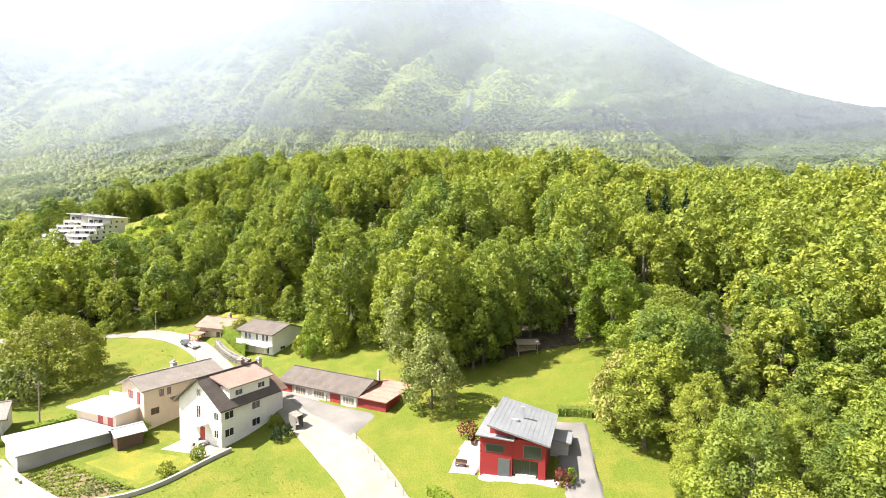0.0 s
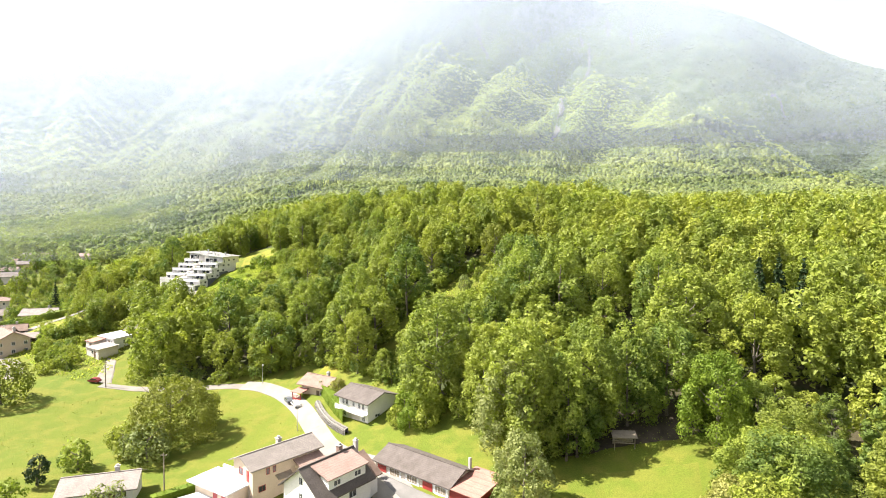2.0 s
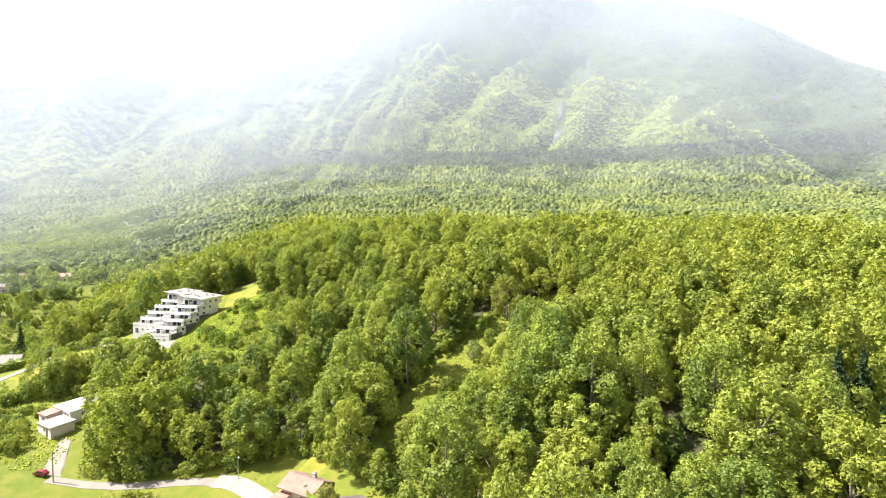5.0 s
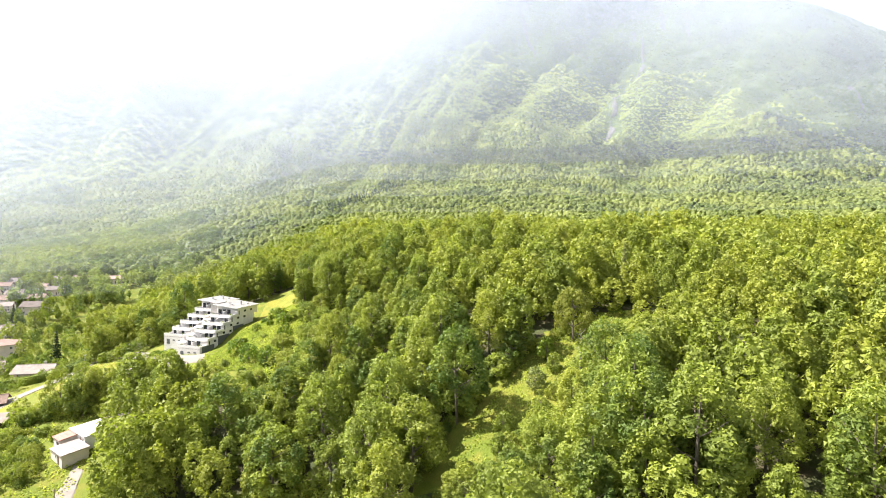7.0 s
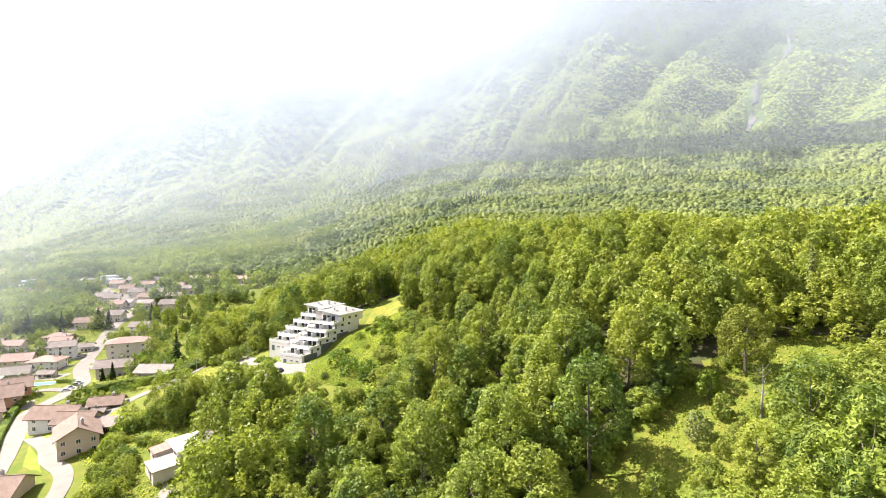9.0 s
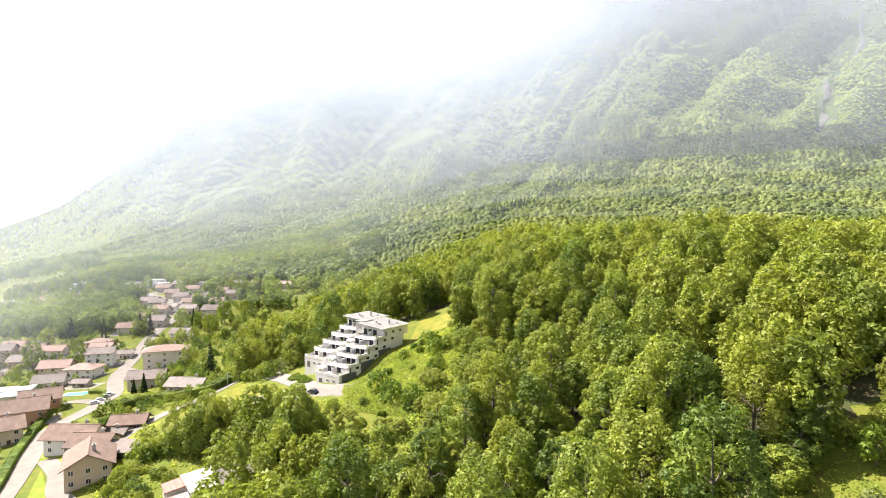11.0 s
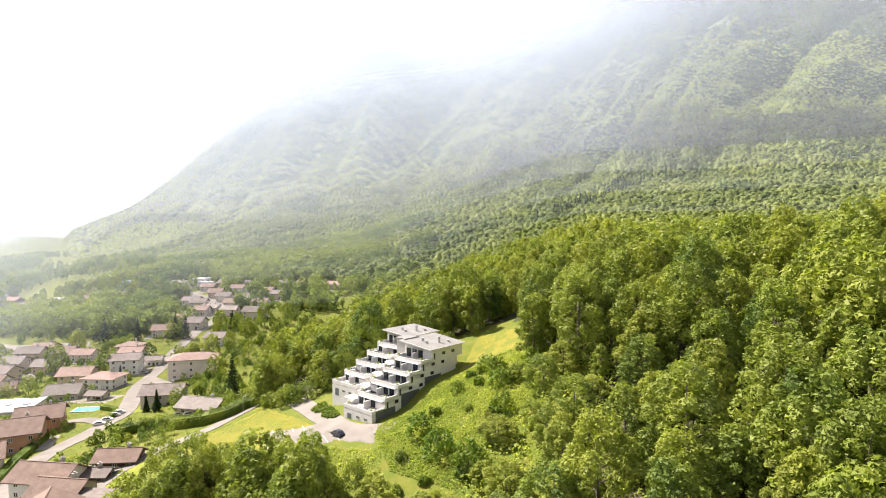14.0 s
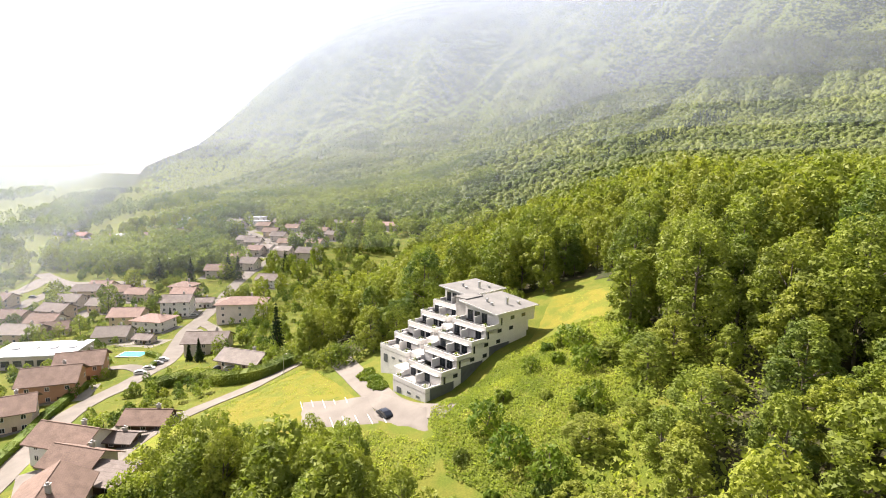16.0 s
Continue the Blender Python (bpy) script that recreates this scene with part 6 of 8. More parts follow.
house(-359.7, 411.7, 20, 10, 8, 4.2, 6.4, WHITE_WALL, BROWN_TILE, "white chalet with a brown roof on the slope", storeys=2, kind="gable", windows='SWE', counts=(2, 1), group="village houses")
house(-362.1, 429.2, 20, 10, 8, 4.2, 6.4, PALE_WALL, GREY_TILE, "pale chalet with a grey roof on the slope", storeys=2, kind="gable", windows='SWE', counts=(2, 1), group="village houses")
house(-315.6, 264.2, 25, 10, 8, 4.2, 6.2, PALE_WALL, PINK_TILE, "pale house with a reddish roof by the knoll", storeys=2, kind="gable", windows='SWE', counts=(3, 2), group="village houses")
house(-235.4, 262.4, 38, 19, 11, 8.6, 11, PALE_WALL, PINK_TILE, "large pale three-storey house with a pinkish hipped roof", storeys=3, kind="hip", windows='SWE', counts=(3, 2), group="village houses")
house(-273.2, 257.2, 38, 12, 10, 7.6, 9.6, WHITE_WALL, GREY_TILE, "white three-storey village house with a grey roof", storeys=3, kind="gable", windows='SWE', counts=(3, 2), group="village houses")
house(-205.5, 223.9, 35, 13, 10, 5.2, 7.4, PALE_WALL, GREY_TILE, "pale house with a broad grey-brown roof", storeys=2, kind="gable", windows='SWE', counts=(3, 2), group="village houses")
house(-173.3, 212.9, 12, 13, 8, 3.0, 5.0, CREAM_WALL, PALE_TILE, "low house with a pale tiled roof and white awning", storeys=1, kind="gable", windows='SWE', counts=(3, 2), group="village houses")
house(-211.6, 178.8, 50, 13, 11, 6.2, 9.0, PEACH_WALL, BROWN_TILE, "peach coloured house with a brown roof and wooden balcony", storeys=2, kind="gable", windows='SWE', counts=(3, 2), group="village houses", balcony='W')
house(-221.9, 191.4, 50, 12, 10, 5.8, 8.4, PEACH_WALL, BROWN_TILE, "peach coloured row house with brown roof", storeys=2, kind="gable", windows='SWE', counts=(3, 2), group="village houses")
house(-199.9, 162.9, 60, 12, 10, 5.6, 8.0, CREAM_WALL, BROWN_TILE, "cream house with a brown tiled roof and balcony", storeys=2, kind="gable", windows='SWE', counts=(3, 2), group="village houses", balcony='W')
house(-291.5, 203.4, 30, 14, 10, 4.5, 6.8, CREAM_WALL, PALE_TILE, "cream bungalow with a faded roof", storeys=2, kind="gable", windows='SWE', counts=(3, 2), group="village houses")
house(-301.7, 215.8, 30, 11, 9, 4.6, 7.0, PALE_WALL, BROWN_TILE, "pale house with a dark brown roof", storeys=2, kind="gable", windows='SWE', counts=(3, 2), group="village houses")
house(-315.0, 226.1, 20, 12, 9, 4.8, 7.0, CREAM_WALL, GREY_TILE, "cream house with a grey roof", storeys=2, kind="gable", windows='SWE', counts=(3, 2), group="village houses")
house(-258.2, 220.4, 40, 11, 9, 3.6, 6.0, PALE_WALL, PALE_TILE, "grey gabled house with a pale roof", storeys=1, kind="gable", windows='SWE', counts=(3, 2), group="village houses")
house(-277.0, 236.9, 35, 12, 10, 5.4, 7.8, CREAM_WALL, PINK_TILE, "cream house with a pinkish tiled roof", storeys=2, kind="gable", windows='SWE', counts=(3, 2), group="village houses")
house(-259.7, 237.5, 20, 13, 10, 5.0, 7.2, WHITE_WALL, PINK_TILE, "white house with a pinkish hipped roof", storeys=2, kind="hip", windows='SWE', counts=(3, 2), group="village houses")
house(-243.4, 224.0, 20, 6, 5, 2.6, 3.6, PALE_WALL, GREY_TILE, "small outbuilding with grey roof", storeys=1, kind="gable", windows='SWE', counts=(3, 2), group="village houses")
house(-164.0, 161.2, 17, 13, 8, 5.0, 7.4, WHITE_WALL, BROWN_TILE, "white house with a weathered brown roof beside the road", storeys=2, kind="gable", windows='SWE', counts=(3, 2), group="village houses")
house(-151.5, 157.0, 17, 10, 7, 4.2, 6.2, PALE_WALL, BROWN_TILE, "lower brown roofed wing of the roadside house", storeys=1, kind="gable", windows='SWE', counts=(3, 2), group="village houses")
house(-142.5, 156.2, 20, 9, 5, 2.6, 3.6, DARK_WOOD, GREY_TILE, "low dark timber shed with a lean grey roof", storeys=1, kind="mono", windows='SE', counts=(2, 1), group="village houses", stack=False)
house(-139.5, 146.2, -41, 12, 9.5, 5.4, 8.0, CREAM_WALL, BROWN_TILE, "cream gabled house with a brown roof beside a steep lane", storeys=2, kind="gable", windows='SEN', counts=(2, 3), group="village houses")
house(-138.0, 120.5, 22, 16, 10, 4.2, 6.6, CREAM_WALL, BROWN_TILE, "broad cream bungalow with a brown roof below the bank", storeys=1, kind="gable", windows='SWE', counts=(3, 2), group="village houses")
strip("street", [(-118, 118), (-124, 127.5), (-131, 134), (-142, 139.5), (-152, 147), (-166, 154)], 4.2, LANE, "steep pale lane between the roadside gardens", lift=0.17)
patch("lawn", (-161, 149.5), (-147, 141), (-136, 133), (-147, 136), MOWN, "small bright garden lawn between lane and road", "lawn", 0.14)
house(-159.8, 175.5, 30, 9, 6, 2.8, 4.4, DARK_WOOD, BROWN_TILE, "dark wooden shed with a brown roof", storeys=1, kind="gable", windows='SWE', counts=(3, 2), group="village houses")
house(-158.0, 167.2, 25, 8, 4, 2.4, 3.2, DARK_WOOD, GREY_TILE, "long dark lean-to shed beside the drive", storeys=1, kind="gable", windows='SWE', counts=(3, 2), group="village houses")
house(-272.3, 309.8, 20, 10, 9, 4.6, 6.8, WHITE_WALL, GREY_TILE, "white house with a grey-brown roof", storeys=2, kind="gable", windows='SWE', counts=(3, 2), group="village houses")
house(-309.8, 328.9, 20, 9, 9, 4.8, 7.4, PALE_WALL, GREY_TILE, "pale house with a steep grey roof", storeys=2, kind="gable", windows='SWE', counts=(2, 1), group="village houses")
house(-329.9, 331.5, 30, 9, 8, 4.4, 6.6, CREAM_WALL, PINK_TILE, "cream house with a reddish roof", storeys=2, kind="gable", windows='SWE', counts=(2, 1), group="village houses")
house(-313.5, 309.0, 30, 11, 9, 4.4, 6.8, PALE_WALL, BROWN_TILE, "house with a faded brown roof among trees", storeys=2, kind="gable", windows='SWE', counts=(2, 1), group="village houses")
house(-305.2, 281.9, 25, 11, 9, 4.0, 6.2, CREAM_WALL, PINK_TILE, "cream bungalow with pinkish roof", storeys=2, kind="hip", windows='SWE', counts=(3, 2), group="village houses")
house(-274.4, 270.5, 38, 10, 7, 3.4, 4.6, WHITE_WALL, GREY_TILE, "low white house beside the village street", storeys=1, kind="gable", windows='SWE', counts=(3, 2), group="village houses")
house(-296.8, 364.3, 15, 13, 10, 5.6, 8.2, PALE_WALL, GREY_TILE, "pale chalet with a wide grey-brown roof", storeys=2, kind="gable", windows='SWE', counts=(2, 1), group="village houses")
house(-330.6, 377.2, 20, 9, 8, 4.4, 6.6, PALE_WALL, BROWN_TILE, "house with a brown roof on the slope", storeys=2, kind="gable", windows='SWE', counts=(2, 1), group="village houses")
house(-335.2, 393.3, 20, 10, 8, 4.6, 7.0, WHITE_WALL, GREY_TILE, "white house with a grey roof on the slope", storeys=2, kind="gable", windows='SWE', counts=(2, 1), group="village houses")
house(-334.5, 362.6, 10, 12, 9, 3.4, 5.2, WHITE_WALL, PALE_TILE, "white bungalow with pale roof", storeys=1, kind="gable", windows='SWE', counts=(2, 1), group="village houses")
house(-361.7, 370.2, 15, 12, 8, 3.8, 6.0, PALE_WALL, GREY_TILE, "grey roofed house on the slope", storeys=2, kind="gable", windows='SWE', counts=(2, 1), group="village houses")
house(-362.5, 392.8, 25, 10, 8, 4.4, 6.8, CREAM_WALL, BROWN_TILE, "house with a dark steep roof", storeys=2, kind="gable", windows='SWE', counts=(2, 1), group="village houses")
house(-403.7, 415.8, 10, 11, 9, 6.0, 6.5, WHITE_WALL, WHITE_SHEET, "white flat-roofed house on the slope", storeys=2, kind="flat", windows='SWE', counts=(2, 1), group="village houses")
house(-415.9, 404.3, 15, 12, 9, 4.4, 6.4, WHITE_WALL, PALE_TILE, "white house with pale roof", storeys=2, kind="gable", windows='SWE', counts=(2, 1), group="village houses")
house(-416.4, 377.2, 5, 16, 9, 4.0, 4.6, PALE_WALL, WHITE_SHEET, "long low hall with a white roof", storeys=1, kind="flat", windows='SWE', counts=(2, 1), group="village houses")
house(-420.4, 361.5, 5, 12, 9, 4.8, 5.4, WHITE_WALL, WHITE_SHEET, "white flat-roofed house among trees", storeys=2, kind="flat", windows='SWE', counts=(2, 1), group="village houses")
house(-447.5, 364.4, 25, 12, 9, 5.0, 7.6, PALE_WALL, BROWN_TILE, "pale house with brown gables", storeys=2, kind="gable", windows='SWE', counts=(2, 1), group="village houses")
house(-456.8, 357.0, 25, 10, 8, 5.0, 7.2, PALE_WALL, BROWN_TILE, "pale house with dark roof", storeys=2, kind="gable", windows='SWE', counts=(2, 1), group="village houses")
house(-518.1, 355.0, 10, 14, 9, 3.6, 5.8, DARK_WOOD, RED_TILE, "dark wooden red-roofed hall above the wooded knoll", storeys=1, kind="gable", windows='SWE', counts=(2, 1), group="village houses")
house(-573.2, 364.2, 10, 12, 8, 3.4, 5.4, DARK_WOOD, RED_TILE, "dark building with a reddish roof", storeys=1, kind="gable", windows='SWE', counts=(2, 1), group="village houses")
house(-509.3, 363.2, 15, 11, 8, 4.2, 5.0, WHITE_WALL, WHITE_SHEET, "low building with a white roof", storeys=1, kind="flat", windows='SWE', counts=(2, 1), group="village houses")
house(-623.1, 372.5, 5, 26, 10, 4.5, 5.4, CONCRETE, GREY_SHEET, "long grey hall behind the trees", storeys=1, kind="flat", windows='SWE', counts=(2, 1), group="village houses")
house(-478.5, 406.8, 5, 14, 8, 5.5, 6, WHITE_WALL, WHITE_SHEET, "white flat-roofed villa below the woods", storeys=2, kind="flat", windows='SWE', counts=(2, 1), group="village houses")
house(-343.0, 444.6, 15, 11, 8, 4.4, 6.4, PALE_WALL, GREY_TILE, "house at the edge of the woods", storeys=2, kind="gable", windows='SWE', counts=(2, 1), group="village houses")
house(-328.8, 455.8, 10, 12, 8, 4.4, 6.4, CREAM_WALL, BROWN_TILE, "house with brown roof below the woods", storeys=2, kind="gable", windows='SWE', counts=(2, 1), group="village houses")
house(-305.4, 462.5, 10, 12, 8, 4.4, 6.4, PALE_WALL, PINK_TILE, "house with pinkish roof at the edge of the woods", storeys=2, kind="gable", windows='SWE', counts=(2, 1), group="village houses")
house(-336.3, 417.9, 15, 11, 8, 4.4, 6.4, WHITE_WALL, BROWN_TILE, "white house with brown roof on the slope", storeys=2, kind="gable", windows='SWE', counts=(2, 1), group="village houses")
house(-379.9, 419.1, 15, 10, 8, 4.4, 6.8, PALE_WALL, GREY_TILE, "steep grey roofed house on the slope", storeys=2, kind="gable", windows='SWE', counts=(2, 1), group="village houses")
house(-337.4, 250.8, 35, 11, 9, 4.4, 6.6, CREAM_WALL, GREY_TILE, "cream house with grey roof near the roundabout", storeys=2, kind="gable", windows='SWE', counts=(2, 1), group="village houses")
house(-326.5, 260.3, 35, 10, 8, 4.4, 6.6, PALE_WALL, BROWN_TILE, "pale house with brown roof", storeys=2, kind="gable", windows='SWE', counts=(3, 2), group="village houses")
house(-310.6, 243.4, 25, 10, 8, 4.2, 6.4, CREAM_WALL, PALE_TILE, "cream house with pale roof in a garden", storeys=2, kind="gable", windows='SWE', counts=(3, 2), group="village houses")
house(-348.3, 217.6, 25, 11, 9, 4.4, 6.6, CREAM_WALL, BROWN_TILE, "cream village house with a brown roof", storeys=2, kind="gable", windows='SWE', counts=(3, 2), group="village houses")
strip("village_road", [(-128, 104), (-150.5, 131), (-169, 150), (-180.0, 160.5), (-189.5, 171), (-195.5, 180.5), (-198.0, 189.0), (-202.6, 198.9), (-211.9, 213.1), (-239.4, 237.3), (-252.8, 252.8), (-269.0, 274.4), (-286.0, 296.6), (-305.2, 327.2), (-313.4, 346.6), (-326.1, 367.3), (-348.4, 379.0), (-387.8, 392.2), (-416.3, 396.5)], 6.4, LANE, "pale village street winding between the houses", lift=0.16)
strip("street", [(-202.5, 201.1), (-216.5, 202.8), (-222.8, 196.9), (-220.6, 190.8)], 4.5, LANE, "short side street between gardens", lift=0.16)
strip("street", [(-241.3, 242.9), (-222.4, 236.3), (-232.7, 246.4), (-254.6, 254.0)], 5, LANE, "paved yard beside the large house", lift=0.16)
strip("road", [(-363.8, 222.4), (-375.2, 239.0), (-394.9, 256.9), (-367.2, 254.3), (-359.6, 262.1), (-347.8, 272.3), (-340.0, 282.0)], 9, LANE, "broad pale road through a roundabout", lift=0.16)
strip("road", [(-416.9, 263.5), (-378.4, 256.7), (-362.3, 260.5)], 8, LANE, "approach road to the roundabout", lift=0.16)
strip("road", [(-340.4, 220.1), (-350.0, 233.5), (-359.9, 248.2)], 7, LANE, "approach road with grass verges", lift=0.16)
strip("street", [(-300.2, 218.4), (-305.5, 229.9), (-317.9, 248.7), (-312.7, 259.7), (-305.3, 270.0)], 5, LANE, "street between village gardens", lift=0.16)
hall_x, hall_y = -254.6, 194.1
car(-178.7, 208.0, -40, BLUE_PAINT, "dark blue car parked in the village")
car(-174.2, 208.1, -40, SILVER_PAINT, "silver car parked in the village")
car(-204.5, 199.1, -40, WHITE_PAINT, "white car parked in the village")
car(-207.0, 203.3, -40, WHITE_PAINT, "white car parked in the village")
car(-209.6, 207.7, -40, SILVER_PAINT, "silver car parked in the village")
car(-210.9, 210.4, -40, WHITE_PAINT, "white car parked in the village")
car(-355.8, 239.8, -40, ANTHRACITE, "dark grey car parked in the village")
car(-352.0, 231.9, -40, ANTHRACITE, "dark grey car parked in the village")
car(-273.4, 268.3, -40, WHITE_PAINT, "white car parked in the village")
car(-263.2, 258.1, -40, SILVER_PAINT, "silver car parked in the village")
pool_x, pool_y = -231.1, 212.2
# ---- village hall, pool and planting ----
def white_hall():
    h = tagged(new("hall"), "low commercial hall with a large white flat roof", "hall")
    h.matrix_basis = pose(hall_x, hall_y, float(ground(hall_x, hall_y)), 0, 0, 40)
    boxes("wall", h, PALE_WALL, [(-13, -8, -3, 13, 8, 4.2)])
    boxes("roof", h, WHITE_SHEET, [(-13.4, -8.4, 4.2, 13.4, 8.4, 4.6)], "white flat roof")
    for k in range(7):
        w = boxes("window", h, ANTHRACITE, [(-12 + k * 3.6, -8.06, 1.0, -9.4 + k * 3.6, -7.98, 3.0)])
        boxes("pane", w, GLASS, [(-11.9 + k * 3.6, -8.09, 1.1, -9.5 + k * 3.6, -8.05, 2.9)])
    for k in range(4):
        boxes("roof_light", h, STEEL, [(-9 + k * 6, -1, 4.6, -7 + k * 6, 1, 5.0)])


white_hall()


def pool():
    m, n, l = nodes_of("pool_water")
    p = n["Principled BSDF"]
    p.inputs["Base Color"].default_value, p.inputs["Roughness"].default_value = (0.03, 0.36, 0.42, 1), 0.05
    o = tagged(new("swimming_pool"), "turquoise garden swimming pool with a pale rim", "pool")
    o.matrix_basis = pose(pool_x, pool_y, float(ground(pool_x, pool_y)) + 0.1, 0, 0, 30)
    boxes("rim", o, CONCRETE, [(-5, -3, -1, 5, 3, 0.15)])
    boxes("water", o, m, [(-4.3, -2.4, 0.1, 4.3, 2.4, 0.17)])


pool()
blade_band("hedge", [(-184, 190), (-181, 199), (-172, 199.5), (-163, 198.5), (-156, 202.5), (-153.5, 210), (-154, 217)], 4.5, 3.2, LEAF, "tall dark green hedge above the meadow", seed=15, size=0.32, dense=60)
blade_band("hedge", [(-138, 117), (-151, 129), (-165, 142), (-178, 153.5), (-191, 166), (-203, 178), (-211, 187)], 2.4, 2.0, LEAF_HEDGE, "clipped green hedge along the village street", seed=16, size=0.22, dense=40)
blade_band("hedge", [(-213, 190), (-222, 196), (-231, 204)], 1.6, 1.4, LEAF_HEDGE, "clipped hedge round a village garden", seed=17, size=0.2)
blade_band("hedge", [(-207, 203), (-214, 211), (-226, 214)], 1.8, 1.6, LEAF_HEDGE, "green hedge beside the village car park", seed=18, size=0.2)


def scatter(protos, spots, rng, low=0.8, high=1.2):
    """Sets copies of things at places; the first of each kind is the model itself."""
    used = set()
    for x, y in spots:
        p = protos[rng.randint(len(protos))]
        s = rng.uniform(low, high)
        m = pose(x, y, float(ground(x, y)) - 0.1, 0, 0, rng.uniform(0, 360)) @ Matrix.Diagonal((s, s, s * rng.uniform(0.9, 1.15), 1))
        if p in used:
            copy_thing(p, m)
        else:
            p.matrix_basis = m
            used.add(p)


def set_at(ob, x, y, s=1.0, turn=0.0):
    ob.matrix_basis = pose(x, y, float(ground(x, y)) - 0.1, 0, 0, turn) @ Matrix.Diagonal((s, s, s, 1))
    return ob


def single_trees():
    set_at(broadleaf("walnut_tree", 201, 15.0, 10.2, 0.5, 15000, 0.3, 46, LEAF_WALNUT, "broad yellow-green walnut tree standing in the meadow", thick=0.35), -56.5, 82)
    set_at(broadleaf("willow", 202, 8.0, 5.2, 0.8, 1500, 0.38, 10, LEAF_SILVER, "grey-green willow bush below the walnut", thick=0.2), -57, 72)
    set_at(broadleaf("broadleaf_tree", 203, 7.5, 4.0, 0.8, 1100, 0.42, 10, LEAF, "dark bushy tree at the meadow hedge"), -63, 74)
    set_at(broadleaf("broadleaf_tree", 204, 6.5, 3.6, 0.6, 900, 0.42, 9, LEAF, "dark bushy tree behind the chalet"), -69, 68)
    set_at(broadleaf("broadleaf_tree", 205, 6.0, 2.2, 0.4, 700, 0.35, 7, LEAF_DARK, "dark clipped evergreen beside the chalet"), -73, 62)
    set_at(broadleaf("fruit_tree", 206, 5.5, 3.4, 1.2, 700, 0.3, 8, LEAF_SILVER, "sparse grey-green fruit tree before the chalet", thick=0.14), -54.5, 51.5)
    set_at(broadleaf("fruit_tree", 207, 5.0, 3.2, 1.0, 900, 0.32, 8, LEAF_HEDGE, "small bright green tree on the chalet lawn", thick=0.14), -72, 53)
    set_at(broadleaf("broadleaf_tree", 208, 12, 7.5, 1.0, 2200, 0.5, 16, LEAF_WALNUT, "broad tree standing in the far meadow", thick=0.35), -108, 100)
    set_at(broadleaf("silver_birch", 209, 13.5, 5.0, 0.6, 6000, 0.26, 26, LEAF_SILVER, "feathery grey-green tree on the lawn", thick=0.22), 17.5, 41.5)
    for k, (x, y, q) in enumerate(((21.5, 52.5, 1.05), (27, 51, 1.0), (33, 55.5, 1.1), (40, 56.5, 1.05), (13.5, 64, 1.0))):
        set_at(broadleaf("broadleaf_tree", 280 + k, 20, 5.6, 0.8, 6500, 0.3, 32, LEAF_DEEP, "tall deep green tree shading the edge of the wood"), x, y, q, k * 70)
    set_at(broadleaf("maple", 299, 17.0, 6.6, 0.6, 11000, 0.26, 36, LEAF_HEDGE, "full-crowned bright green maple before the dark wood", thick=0.3), 52.5, 47.5)
    set_at(broadleaf("silver_birch", 210, 19.5, 6.5, 0.8, 6500, 0.3, 30, LEAF_SILVER, "tall feathery tree at the edge of the wood", thick=0.25), 17.0, 54.5)
    set_at(broadleaf("flowering_tree", 211, 12.0, 5.0, 0.6, 6000, 0.27, 26, LEAF_PALE, "tree covered in creamy yellow blossom", thick=0.25), 42.5, 25.5)
    set_at(broadleaf("red_maple", 212, 2.9, 1.6, 0.5, 380, 0.2, 7, LEAF_RED, "small dark red maple beside the terrace", thick=0.07), 21.0, 30.8)
    set_at(broadleaf("red_maple", 213, 2.6, 1.2, 0.3, 300, 0.18, 6, LEAF_RED, "small pinkish shrub by the drive", thick=0.05), 29.3, 16.6)
    set_at(broadleaf("shrub", 214, 2.4, 0.9, 0.3, 260, 0.18, 5, LEAF_HEDGE, "small yellow-green shrub by the drive", "shrub", thick=0.05), 30.6, 16.8)
    set_at(broadleaf("shrub", 215, 2.3, 1.0, 0.1, 420, 0.16, 6, LEAF_DARK, "dark rounded evergreen shrub on the lawn", "shrub", thick=0.06), -6.4, 39.8)
    set_at(broadleaf("shrub", 216, 2.2, 0.9, 0.1, 420, 0.16, 6, LEAF_DARK, "dark rounded evergreen shrub on the lawn", "shrub", thick=0.06), -5.0, 40.9)
    set_at(broadleaf("shrub", 217, 2.0, 1.3, 0.1, 500, 0.2, 7, LEAF, "green shrub against the white house", "shrub", thick=0.06), -7.2, 45.2)
    set_at(broadleaf("shrub", 218, 2.2, 1.2, 0.2, 420, 0.2, 6, LEAF, "leafy shrub at the corner of the lawn", "shrub", thick=0.06), -20.6, 34.2)
    set_at(broadleaf("shrub", 219, 2.4, 1.2, 0.2, 420, 0.2, 6, LEAF, "leafy shrub beside the terrace wall", "shrub", thick=0.06), -17.2, 37.0)
    set_at(broadleaf("shrub", 220, 2.6, 1.4, 0.2, 520, 0.2, 6, LEAF_HEDGE, "bright green shrub beside the annexe", "shrub", thick=0.06), -28.4, 49.0)
    for k, (x, y, q) in enumerate(((-4.5, 73.5, 1.0), (-1.5, 70.5, 1.1), (2.0, 70.0, 1.2), (-2.5, 76.5, 1.3), (3.5, 73.0, 1.3), (-17.0, 88.5, 0.7))):
        set_at(broadleaf("bush", 290 + k, 4.2, 2.5, 0.2, 1500, 0.22, 12, LEAF_HEDGE if k % 2 else LEAF, "bright leafy bush on the bank beside the house", "shrub", "bushes on the bank", 0.08), x, y, q, k * 50)
    set_at(broadleaf("fruit_tree", 221, 4.2, 2.4, 0.6, 700, 0.24, 9, LEAF_PALE, "white-flowering bush above the hedge", thick=0.1), -19.8, 93.5)
